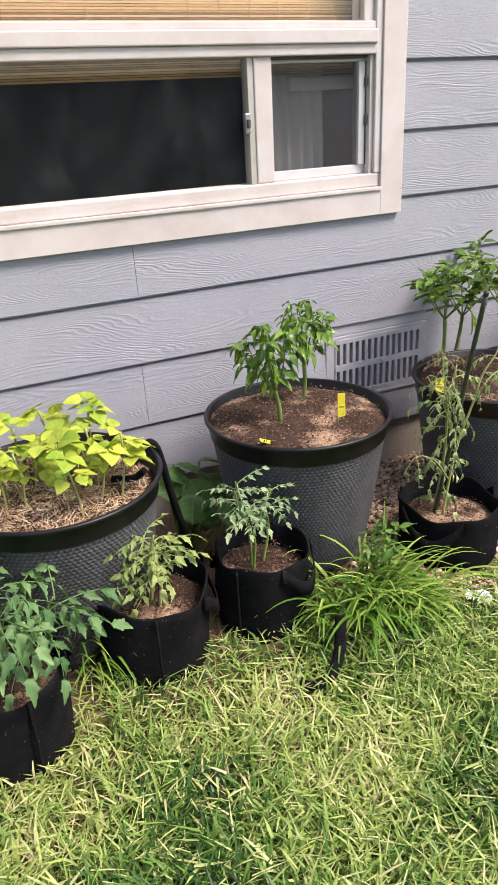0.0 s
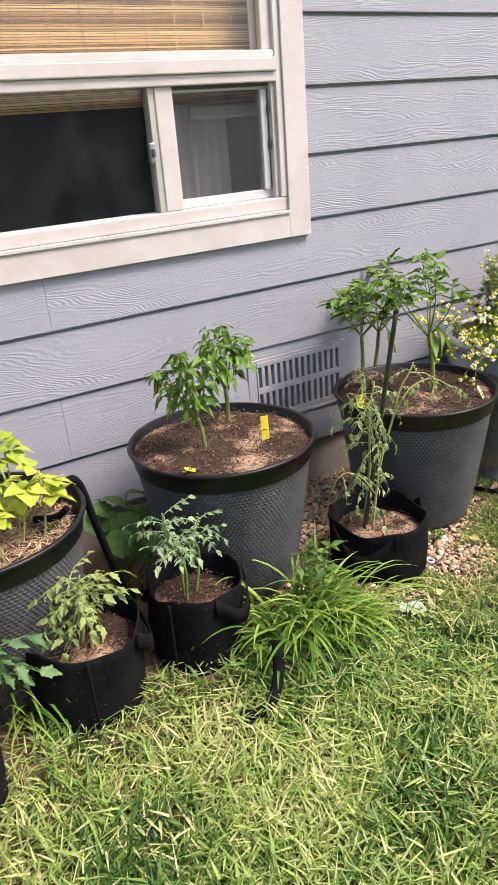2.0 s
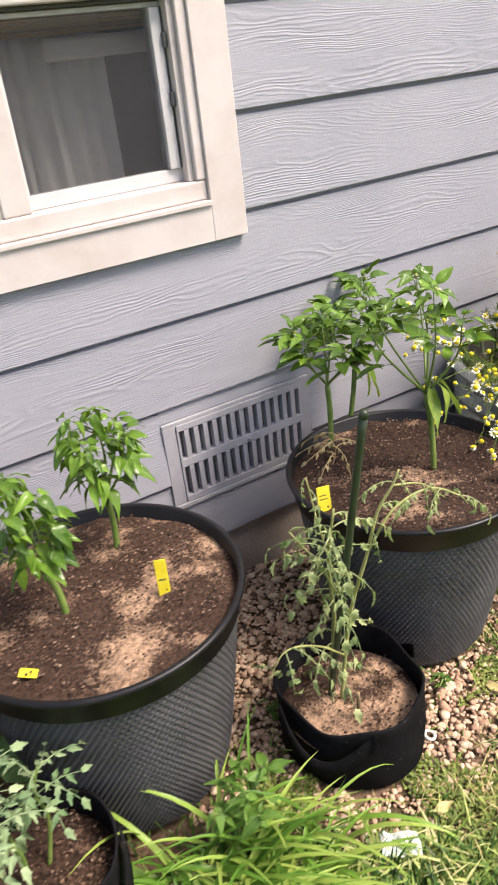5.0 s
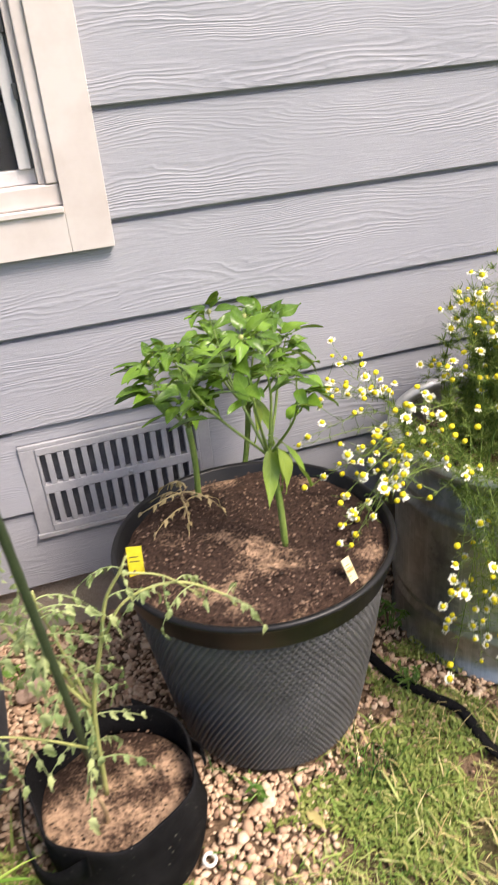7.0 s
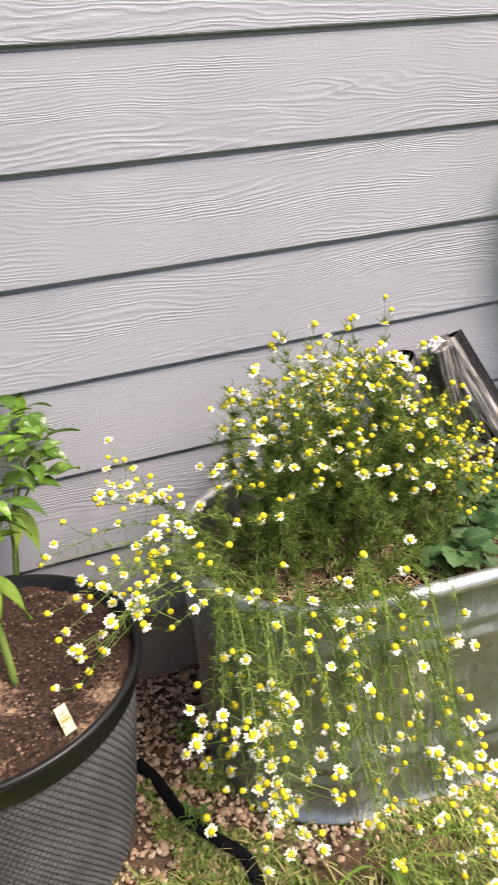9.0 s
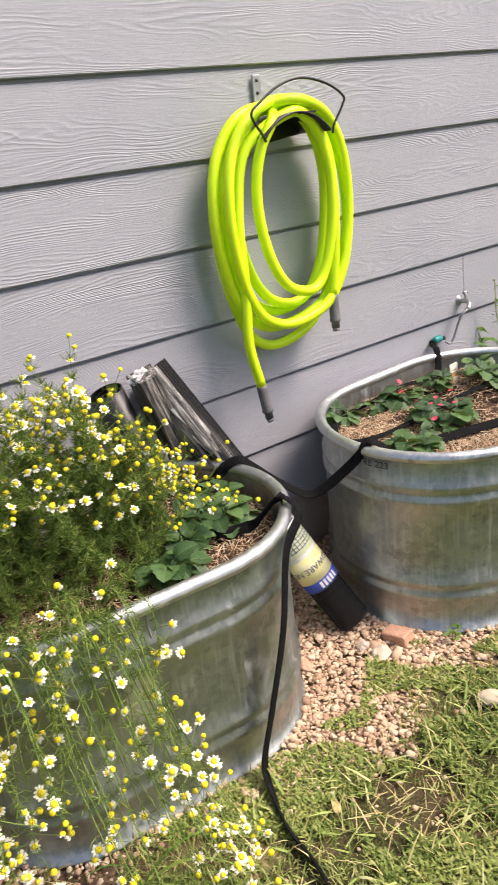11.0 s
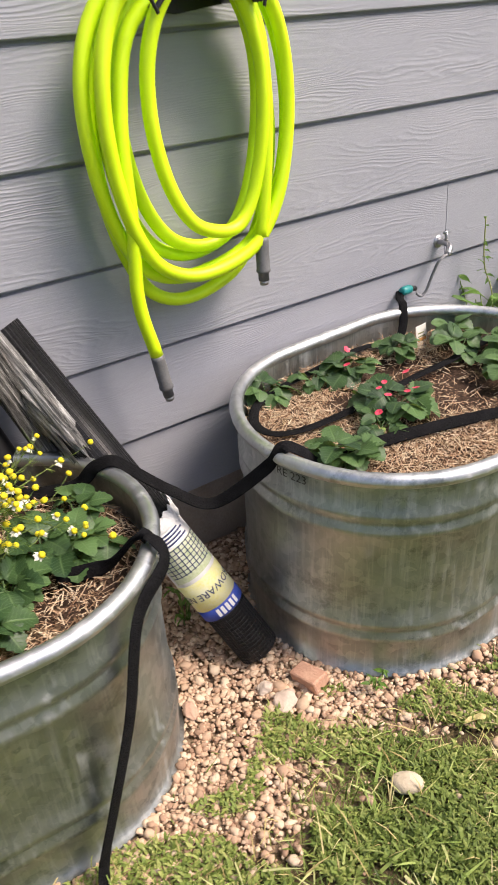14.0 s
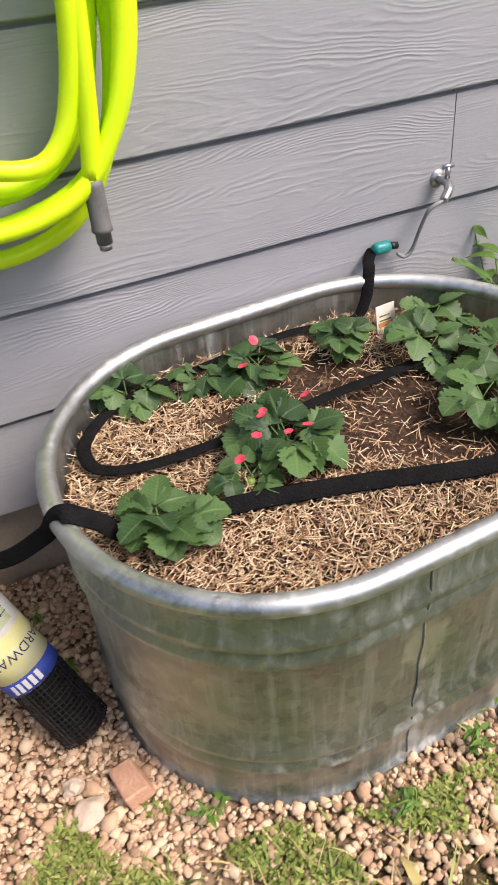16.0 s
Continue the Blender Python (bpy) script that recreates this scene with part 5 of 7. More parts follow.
def grow_bag(at, r, h, turn, label, rim_tilt=0.0):
    b = thing("grow_bag", at, label, "grow bag", "black fabric grow bags", turn=turn)
    prof = [(0.0, 0.004), (r * 0.92, 0.004), (r * 0.97, 0.02), (r * 1.0, h * 0.5), (r * 0.99, h * 0.9), (r * 1.005, h), (r * 0.985, h + 0.004), (r * 0.96, h), (r * 0.95, h * 0.6)]
    wall = lathe_mesh("fabric_wall", prof, FELT, 72, 0.10)
    for v in wall.vertices:
        a = math.atan2(v.co.y, v.co.x)
        k = max(0.0, v.co.z / h - 0.35) / 0.65
        v.co.z += k * (0.008 * math.sin(3 * a + at[0] * 9) + 0.005 * math.sin(5 * a + at[0] * 4))
        v.co.xy *= 1 + k * (0.022 * math.sin(2 * a + at[0] * 5) + 0.012 * math.sin(5 * a + at[1] * 9)) + 0.010 * math.sin(7 * a + 40 * v.co.z) * (v.co.z > 0.03)
    child("fabric_wall", wall, b)
    child("seam", tube_mesh("seam", [(0, -r * 1.035, 0.01), (0, -r * 1.045, h * 0.5), (0, -r * 1.04, h)], 0.004, FELT, 6), b)
    for s in (1, -1):
        a = Acc()
        v, f = [], []
        for i in range(13):
            ang = math.radians(-38 + 76 * i / 12) + (0 if s == 1 else math.pi)
            bow = math.sin(math.pi * i / 12)
            rr = r * 1.045 + 0.010 * bow
            zc = h - 0.012 - 0.070 * bow ** 1.3
            for dz, dr in ((0.021, 0.0), (-0.021, 0.004), (-0.021, 0.007), (0.021, 0.003)):
                v.append(((rr + dr) * math.cos(ang), (rr + dr) * math.sin(ang), zc + dz))
            if i:
                q = 4 * i
                for k in range(4):
                    f.append((q - 4 + k, q - 4 + (k + 1) % 4, q + (k + 1) % 4, q + k))
        f += [(0, 1, 2, 3), (51, 50, 49, 48)]
        child("handle", a.add(v, f).mesh("handle", FELT), b, None, "folded black webbing handle")
    solo("bag_soil", soil_disc("bag_soil", r * 0.95, at[0] * 7, 0.008, SANDYSOIL if at[0] > -0.5 else SOIL), "dark crumbly soil filling the fabric bag", "soil", m=pose(at[0], at[1], at[2] + h - 0.055))
    return b


BAGS = {"a": ((-1.615, -0.775, 0.04), 0.150, 0.225, 15), "b": ((-1.215, -0.665, 0.045), 0.147, 0.225, -15), "c": ((-0.90, -0.665, 0.045), 0.128, 0.235, -55), "d": ((-0.235, -0.645, 0.045), 0.152, 0.185, -150)}
for key, (at, r, h, turn) in BAGS.items():
    grow_bag(at, r, h, turn, "black felt grow bag with handles holding a tomato plant")


def tomato(at, height, seed, n, leaves, lean=(0, 0), r=0.004, stem=None, stems=1, label="young tomato plant with lobed leaves growing in a fabric bag", low=0.3, wide=1.0):
    rng = random.Random(seed)
    p = thing("tomato_plant", at, label, "tomato plant", "tomato plants")
    for s in range(stems):
        o = Vector((rng.uniform(-0.03, 0.03), rng.uniform(-0.02, 0.02), 0)) if stems > 1 else Vector((0, 0, 0))
        top = o + Vector((lean[0] + (rng.uniform(-0.06, 0.06) if stems > 1 else 0), lean[1] + (rng.uniform(-0.04, 0.04) if stems > 1 else 0), height * (1 if s == 0 else rng.uniform(0.7, 0.95))))
        pts = spline([o - Vector((0, 0, 0.03)), o.lerp(top, 0.4) + Vector((0.012, 0.004, 0)), o.lerp(top, 0.75) - Vector((0.008, 0.0, 0)), top], 6)
        child("stem", Acc().add(*tube_geo(pts, [r * (1 - 0.6 * i / (len(pts) - 1)) for i in range(len(pts))], 7)).mesh("stem", stem or STEM), p)
        for i in range(n // stems):
            t = low + (1 - low) * (i + rng.random()) / (n // stems)
            q = pts[min(int(t * (len(pts) - 1)), len(pts) - 1)]
            put_leaf(p, leaves, rng, q, i * 137.5 + rng.uniform(-30, 30), rng.uniform(-15, 35) * wide, scale=rng.uniform(0.65, 1.1))
    return p


tomato((-1.615, -0.775, 0.22), 0.25, 41, 26, TOM_LEAVES, (0.03, 0.0), 0.006, low=0.25)
tomato((-1.53, -0.76, 0.22), 0.18, 47, 14, TOM_LEAVES, (0.06, -0.02), 0.005, low=0.3)
tomato((-1.215, -0.665, 0.225), 0.23, 42, 36, TOM_PALE, (0.02, -0.03), 0.005, PALESTEM, 3, "spindly pale tomato seedlings growing in a fabric bag")
tomato((-0.90, -0.665, 0.235), 0.26, 43, 33, TOM_SMALL, (0.01, 0.0), 0.0045, STEM, 3, "thin tomato seedlings with curled leaves in a fabric bag", 0.6)
tomato((-0.255, -0.60, 0.185), 0.50, 44, 32, TOM_TINY, (-0.02, -0.08), 0.0055, PALESTEM, 1, "tall wilted tomato plant tied to a green stake", 0.05)


def sprawling_tomato():
    """Yellow-stemmed branches that arch out of the bag over the next planter."""
    rng = random.Random(45)
    o = Vector((-0.255, -0.64, 0.19))
    p = thing("tomato_plant", o, "leaning yellow tomato branch with few wilted leaves", "tomato plant", "tomato plants")
    main = [(-0.255, -0.64, 0.16), (-0.236, -0.66, 0.404), (-0.200, -0.675, 0.55), (-0.178, -0.68, 0.634), (-0.15, -0.69, 0.685), (-0.135, -0.69, 0.712)]
    ways = [(main, 0.0046, 4), ([(-0.200, -0.675, 0.55), (-0.150, -0.69, 0.632), (-0.072, -0.70, 0.650), (-0.004, -0.71, 0.611), (0.012, -0.72, 0.590)], 0.0030, 5),
            ([(-0.150, -0.69, 0.685), (-0.09, -0.70, 0.668), (-0.04, -0.71, 0.622)], 0.0022, 3), ([(-0.236, -0.66, 0.404), (-0.30, -0.67, 0.56), (-0.35, -0.65, 0.655)], 0.0030, 6),
            ([(-0.245, -0.65, 0.30), (-0.33, -0.68, 0.40), (-0.40, -0.68, 0.43), (-0.44, -0.67, 0.37)], 0.0026, 5), ([(-0.236, -0.66, 0.404), (-0.27, -0.64, 0.58), (-0.30, -0.64, 0.74)], 0.0028, 6)]
    for way, r, n in ways:
        c = spline([Vector(q) - o for q in way], 6)
        child("stem", Acc().add(*tube_geo(c, [r * (1 - 0.55 * k / (len(c) - 1)) for k in range(len(c))], 7)).mesh("stem", PALESTEM), p)
        for k in range(n):
            q = c[min(len(c) - 1, int(len(c) * (0.45 + 0.55 * (k + rng.random()) / n)))]
            put_leaf(p, TOM_TINY, rng, q, rng.uniform(0, 360), rng.uniform(-40, 20), scale=rng.uniform(0.4, 0.85))


sprawling_tomato()


tomato((0.0, -0.30, 0.495), 0.07, 48, 9, TOM_DRY, (0.03, 0.0), 0.002, BROWNSTEM, 1, "withered tan seedling collapsed on the potting soil", 0.2)


def build_stakes():
    green = plain_mat("green_stake_coating", (0.022, 0.036, 0.018), (0.045, 0.066, 0.032), 0.45, scale=40, bump=0.3)
    s = thing("plant_stake", (-0.262, -0.61, 0.14), "dark green coated stake standing in a fabric bag", "plant stake")
    pts = [Vector((-0.019 * t, -0.165 * t, 0.76 * t)) for t in np.linspace(0, 1, 24)]
    child("rod", Acc().add(*tube_geo(pts, [0.0066 + 0.0006 * (i % 2) for i in range(24)], 10)).mesh("rod", green), s)
    child("cap", Acc().add(*tube_geo([pts[-1], pts[-1] + Vector((0, -0.003, 0.012))], [0.0080, 0.006], 10)).mesh("cap", green), s)
    st = thing("dry_stick", (-0.262, -0.70, 0.18), "short bare dry stick standing in a fabric bag", "stick")
    child("shaft", tube_mesh("shaft", [(0, 0, -0.02), (0.004, -0.004, 0.03), (0.0, -0.008, 0.075)], 0.0042, BROWNSTEM, 7, steps=4), st)


def plant_tag(at, turn, tilt, mat, w=0.022, h=0.062, label="yellow plastic plant tag stuck into the soil"):
    t = thing("plant_tag", at, label, "plant tag", turn=turn)
    t.matrix_world = t.matrix_world @ pose(0, 0, 0, tilt, 0, 0)
    child("blade", box_mesh("blade", (-w / 2, w / 2, -0.0008, 0.0008, -0.02, h), mat, 0.0006), t)
    ink = plain_mat("tag_print", (0.12, 0.14, 0.02), (0.2, 0.2, 0.04), 0.6)
    for i in range(1 if h > 0.06 else 2):
        child("print_bar", box_mesh("print_bar", (-w * 0.35, w * (0.3 - 0.1 * i), -0.0013, -0.0009, h * (0.3 + 0.2 * i), h * (0.36 + 0.2 * i)), ink), t)
    if mat is not YELLOWTAG:
        child("picture", box_mesh("picture", (-w * 0.42, w * 0.42, -0.0014, -0.001, h * 0.05, h * 0.25), plain_mat("orange_print", (0.5, 0.2, 0.05), (0.6, 0.3, 0.1), 0.5)), t)


build_stakes()
plant_tag((-0.540, -0.503, 0.535), -25, -8, YELLOWTAG)
plant_tag((0.252, -0.612, 0.498), 25, -30, PALETAG, 0.020, 0.028, "pale plastic plant tag with printing stuck in soil")
plant_tag((-0.11, -0.425, 0.49), -15, -12, YELLOWTAG, 0.03, 0.045, "yellow plastic plant tag with an orange print")
plant_tag((2.385, -0.165, 0.485), 5, -12, WHITETAG, 0.044, 0.046, "white plastic plant tag standing among the strawberries")
plant_tag((-0.80, -0.545, 0.522), 60, -75, YELLOWTAG, 0.02, 0.03, "small yellow scrap of tag lying on soil")


def strawberry(at, n, seed, leaves=None, flowers=0, label="low strawberry plant with dark toothed leaves in mulch", s=1.0):
    rng = random.Random(seed)
    p = thing("strawberry_plant", at, label, "strawberry plant", "strawberry plants")
    n += 1
    for i in range(n):
        put_leaf(p, leaves or STR_LEAVES, rng, (rng.uniform(-0.012, 0.012), rng.uniform(-0.012, 0.012), 0), i * 360 / n + rng.uniform(-25, 25), rng.uniform(-8, 42), rng.uniform(-12, 12), rng.uniform(0.75, 1.1) * s)
    for i in range(flowers):
        put_leaf(p, [RED_FLOWER], rng, (rng.uniform(-0.05, 0.04), rng.uniform(-0.06, 0.03), rng.uniform(0.05, 0.09)), rng.uniform(0, 360), rng.uniform(-20, 45), name="flower", scale=rng.uniform(0.55, 0.85))
    child("crown", tube_mesh("crown", [(0, 0, -0.015), (0, 0, 0.008)], 0.008, STEM, 7, steps=0), p)
    return p


REDPETAL = plain_mat("red_petal", (0.62, 0.03, 0.07), (0.80, 0.08, 0.14), 0.5, scale=60, bump=0.1)
a = Acc()
for i in range(6):
    m = pose(0, 0, 0, 20, 0, 60 * i)
    q = [m @ Vector(p) for p in ((-0.003, 0, 0), (0.003, 0, 0), (0.006, 0.007, 0.001), (0.003, 0.012, 0), (-0.003, 0.012, 0), (-0.006, 0.007, 0.001))]
    a.add(q, [(0, 1, 2, 5), (5, 2, 3, 4)])
RED_FLOWER = a.mesh("flower", REDPETAL)

Z2 = 0.484
for i, (x, y, n, s, fl) in enumerate(((1.866, -0.150, 5, 1.0, 0), (1.985, -0.165, 4, 0.55, 0), (2.095, -0.190, 9, 0.95, 2), (2.285, -0.175, 11, 0.7, 0), (2.390, -0.285, 4, 1.0, 0), (2.375, -0.455, 5, 1.1, 0), (2.055, -0.395, 11, 1.15, 5), (1.815, -0.490, 9, 1.05, 0), (1.965, -0.440, 5, 0.5, 2), (2.48, -0.38, 5, 1.0, 0), (2.46, -0.20, 6, 0.9, 0))):
    strawberry((x, y, Z2), n, 60 + i, STR_LEAVES if s > 0.6 else STR_SMALL, fl, "strawberry plant with pink-red flowers growing in straw mulch" if fl else "low strawberry plant with dark toothed leaves in mulch", s if s > 0.6 else 1.0)
for i, (x, y, n) in enumerate(((1.20, -0.36, 8), (1.27, -0.40, 7), (1.12, -0.44, 8), (1.30, -0.30, 6), (1.05, -0.50, 8))):
    strawberry((x, y, 0.478), n, 80 + i)


def squash():
    rng = random.Random(51)
    p = thing("squash_plant", (-0.985, -0.27, 0.05), "low broad-leaved squash plant growing against the siding", "squash plant")
    for i in range(16):
        yaw = rng.uniform(90, 270)
        q = (rng.uniform(-0.09, 0.13), rng.uniform(-0.12, 0.10), rng.uniform(0.10, 0.30))
        put_leaf(p, SQ_LEAVES, rng, q, yaw, rng.uniform(-55, -5), scale=rng.uniform(0.42, 0.75))
        child("stalk", tube_mesh("stalk", [(q[0] * 0.2, q[1] * 0.2, 0), (q[0] * 0.7, q[1] * 0.7, q[2] * 0.6), q], 0.0035, STEM, 6, steps=3), p)


squash()


# ---- chamomile ----
def chamomile():
    rng = random.Random(71)
    nr = np.random.default_rng(71)
    p = thing("chamomile_plant", (0.86, -0.36, 0.47), "bushy flowering chamomile with white daisies spilling over the tank", "chamomile")
    o = Vector((0.86, -0.36, 0.47))
    threadm = island_mat("feathery_foliage", [(0.05, (0.045, 0.095, 0.018)), (0.5, (0.14, 0.22, 0.042)), (0.95, (0.35, 0.42, 0.10))], 0.6, 0.1, through=0.35)
    stemm = island_mat("chamomile_stem", [(0.1, (0.07, 0.14, 0.02)), (0.9, (0.24, 0.32, 0.08))], 0.55, 0.1)
    petalm = plain_mat("white_petal", (0.76, 0.75, 0.58), (0.84, 0.83, 0.72), 0.6, scale=60, bump=0.05)
    discm = plain_mat("yellow_disc", (0.70, 0.56, 0.005), (0.84, 0.72, 0.02), 0.7, scale=200, fine=700, bump=0.6, dist=0.002)

    def bloom(droop, petals, seed):
        r2 = random.Random(seed)
        a = Acc()
        for i in range(petals):
            if r2.random() < 0.06:
                continue
            m = pose(0, 0, 0, -droop + r2.uniform(-12, 12), r2.uniform(-10, 10), 360 * i / max(petals, 1) + r2.uniform(-6, 6))
            L = 0.0120 * r2.uniform(0.85, 1.1)
            q = [m @ Vector(c) for c in ((-0.0012, 0.003, 0), (0.0012, 0.003, 0), (0.0023, L * 0.7, 0.0006), (-0.0023, L * 0.7, 0.0006), (0.0012, L, 0), (-0.0012, L, 0))]
            a.add(q, [(0, 1, 2, 3), (3, 2, 4, 5)])
        npet = len(a.f)
        prof = [(0.0054, -0.0015), (0.0064, 0.0015), (0.0055, 0.0042), (0.0030, 0.0058), (0.0002, 0.0063)]
        v = [(r * math.cos(6.2832 * k / 9), r * math.sin(6.2832 * k / 9), z) for r, z in prof for k in range(9)]
        a.add(v, [(i * 9 + k, i * 9 + (k + 1) % 9, i * 9 + 9 + (k + 1) % 9, i * 9 + 9 + k) for i in range(4) for k in range(9)])
        me = a.mesh("flower", petalm)
        me.materials.append(discm)
        for i, f in enumerate(me.polygons):
            f.material_index = 0 if i < npet else 1
        return me

    blooms = [bloom(5, 14, 1), bloom(20, 13, 2), bloom(-10, 12, 3), bloom(45, 13, 4), bloom(72, 12, 6)]
    bud = bloom(0, 0, 5)
    stems, threads, ends = Acc(), [], []

    def thread_fan(q, d, count, ln):
        for _ in range(count):
            w = Vector((rng.gauss(0, 1), rng.gauss(0, 1), rng.gauss(0.25, 0.8))) + d * 0.7
            w.normalize()
            threads.append((q, w * ln * rng.uniform(0.5, 1.3)))

    def grow(pts, r, tips, fan, ln=0.03, first=0.5):
        c = spline(pts, 6)
        stems.add(*tube_geo(c, [r * (1 - 0.65 * i / (len(c) - 1)) for i in range(len(c))], 4, cap=False))
        for i in range(1, len(c)):
            thread_fan(c[i], (c[i] - c[i - 1]).normalized(), fan if i < len(c) - 4 else fan // 3, ln)
        for k in range(tips):
            i = rng.randint(int(len(c) * first), len(c) - 1)
            d = (c[i] - c[i - 1]).normalized()
            e = c[i] + (d * 0.6 + Vector((rng.uniform(-1, 1), rng.uniform(-1, 1), rng.uniform(0.0, 0.9)))).normalized() * rng.uniform(0.02, 0.075)
            m = c[i].lerp(e, 0.5) + Vector((0, 0, -0.004))
            stems.add(*tube_geo([c[i], m, e], 0.0007, 3, cap=False))
            ends.append((e, (e - m).normalized()))
        ends.append((c[-1], (c[-1] - c[-2]).normalized()))

    # upright bush
    for k in range(104):
        b = Vector((rng.uniform(0.63, 1.14), rng.uniform(-0.50, -0.12), 0.47))
        a = rng.uniform(0, 6.28)
        s = math.sqrt(rng.random())
        cx = 0.885 + 0.29 * s * math.cos(a)
        cy = max(-0.33 + 0.24 * s * math.sin(a), -0.62)
        top = Vector((cx, min(cy, -0.06), 0.62 + 0.36 * math.sqrt(max(0, 1 - s * s)) * rng.uniform(0.6, 1.0) - 0.22 * max(0, cx - 0.98)))
        mid = b.lerp(top, 0.5) + Vector((rng.uniform(-0.03, 0.03), rng.uniform(-0.03, 0.03), 0.02))
        grow([b, mid, top], 0.0017, 4 if cx > 0.84 else 2, 82, 0.024)
    # trailing over the front
    for k in range(30):
        b = Vector((rng.uniform(0.56, 0.92), rng.uniform(-0.55, -0.40), 0.49))
        fx = b.x + rng.uniform(-0.16, 0.04)
        rim = Vector((b.x * 0.5 + fx * 0.5, -0.655 + rng.uniform(-0.03, 0.03), rng.uniform(0.56, 0.64)))
        low = Vector((fx, rng.uniform(-0.86, -0.68), rng.uniform(0.18, 0.55)))
        grow([b, rim, low.lerp(rim, 0.45) + Vector((0, -0.03, 0)), low], 0.0015, 2, 9, 0.022, 0.2)
    # long strands that reach the ground
    for k in range(15):
        x0 = rng.uniform(0.64, 0.82)
        b = Vector((x0, -0.52, 0.50))
        end = Vector((x0 + rng.uniform(0.0, 0.09), rng.uniform(-0.95, -0.80), rng.uniform(0.04, 0.22)))
        grow([b, (x0 + 0.01, -0.665, 0.57), (x0 + 0.02, -0.76, 0.38), end], 0.0016, 3, 6, 0.020, 0.3)
    for k in range(9):
        x0 = rng.uniform(0.72, 0.84)
        end = Vector((rng.uniform(0.83, 0.97), rng.uniform(-0.93, -0.80), rng.uniform(0.04, 0.20)))
        grow([(x0, -0.52, 0.50), (x0 + 0.02, -0.665, 0.57), (x0 + 0.05, -0.76, 0.36), end], 0.0016, 6, 7, 0.020, 0.6)
    # over the neighbouring planter
    for k in range(26):
        b = Vector((rng.uniform(0.58, 0.72), rng.uniform(-0.50, -0.22), 0.50))
        end = Vector((rng.uniform(0.26, 0.52), rng.uniform(-0.62, -0.32), rng.uniform(0.50, 0.68)))
        mid = b.lerp(end, 0.5) + Vector((0, -0.02, 0.07))
        grow([b, mid, end], 0.0014, 3, 14, 0.019)
    for k in range(22):
        b = Vector((rng.uniform(0.56, 0.64), rng.uniform(-0.52, -0.35), 0.50))
        end = Vector((rng.uniform(0.44, 0.62), rng.uniform(-0.78, -0.60), rng.uniform(0.18, 0.50)))
        grow([b, b.lerp(end, 0.35) + Vector((-0.02, -0.05, 0.10)), b.lerp(end, 0.7) + Vector((-0.01, -0.03, 0.05)), end], 0.0014, 4, 11, 0.020)
    for k in range(10):
        b = Vector((rng.uniform(0.58, 0.66), rng.uniform(-0.3, -0.15), 0.50))
        grow([b, (0.52, -0.22, 0.62), (rng.uniform(0.36, 0.50), rng.uniform(-0.24, -0.10), rng.uniform(0.56, 0.74))], 0.0013, 3, 4, 0.02)
    # across the strawberries
    for k in range(24):
        b = Vector((rng.uniform(0.95, 1.1), rng.uniform(-0.45, -0.2), 0.49))
        grow([b, (1.12, -0.34, 0.60), (rng.uniform(1.08, 1.33), rng.uniform(-0.50, -0.16), rng.uniform(0.52, 0.64))], 0.0014, 4, 15, 0.019)

    for i in range(len(stems.v)):
        stems.v[i] = tuple(Vector(stems.v[i]) - o)
    tagged(child("stem_tangle", stems.mesh("stem_tangle", stemm), p), kind="stuff")
    q = np.array([t[0] - o for t in threads], dtype=np.float32)
    d = np.array([t[1] for t in threads], dtype=np.float32)
    side = np.cross(d, nr.normal(size=d.shape))
    side /= np.linalg.norm(side, axis=1, keepdims=True) + 1e-9
    side *= 0.00062
    mid = q + d * 0.55 + nr.normal(size=d.shape) * 0.003
    n = len(q)
    v = np.concatenate([q - side, q + side, mid + side, mid - side, q + d])
    idx = np.arange(n)
    f = np.concatenate([np.stack([idx, idx + n, idx + 2 * n], 1), np.stack([idx, idx + 2 * n, idx + 3 * n], 1), np.stack([idx + 3 * n, idx + 2 * n, idx + 4 * n], 1)])
    me = fast_mesh("foliage", v, f)
    me.materials.append(threadm)
    tagged(child("foliage", me, p, None, "fine feathery green foliage"), kind="stuff")
    ends.sort(key=lambda c: c[0].y + rng.uniform(-0.6, 0.6))
    V, F, mats, base = [], [], [], 0
    for count, (e, w) in enumerate(ends[:960]):
        kind = rng.random()
        me = bud if kind < (0.60 if e.x > 1.02 else 0.20) else rng.choice(blooms[:3] if kind < 0.62 else blooms[3:])
        aim = (Vector((rng.gauss(-0.1, 0.5), rng.gauss(-0.55, 0.4), 0.8)) + w * 0.35).normalized()
        size = rng.uniform(0.72, 1.1)
        m = Matrix.Translation(e - o) @ aim.to_track_quat("Z", "Y").to_matrix().to_4x4() @ Matrix.Rotation(rng.uniform(0, 6.28), 4, "Z") @ Matrix.Scale(size, 4)
        if count < 300:
            child("flower" if me is not bud else "bud", me, p, m)
            continue
        V += [m @ v.co for v in me.vertices]
        for f in me.polygons:
            F.append(tuple(base + i for i in f.vertices))
            mats.append(f.material_index)
        base += len(me.vertices)
    me = bpy.data.meshes.new("flower_mass")
    me.from_pydata([tuple(c) for c in V], [], F)
    me.materials.append(petalm)
    me.materials.append(discm)
    me.polygons.foreach_set("material_index", mats)
    me.shade_smooth()
    tagged(child("flower_mass", me, p, None, "small white daisies with yellow discs"), kind="stuff")


chamomile()


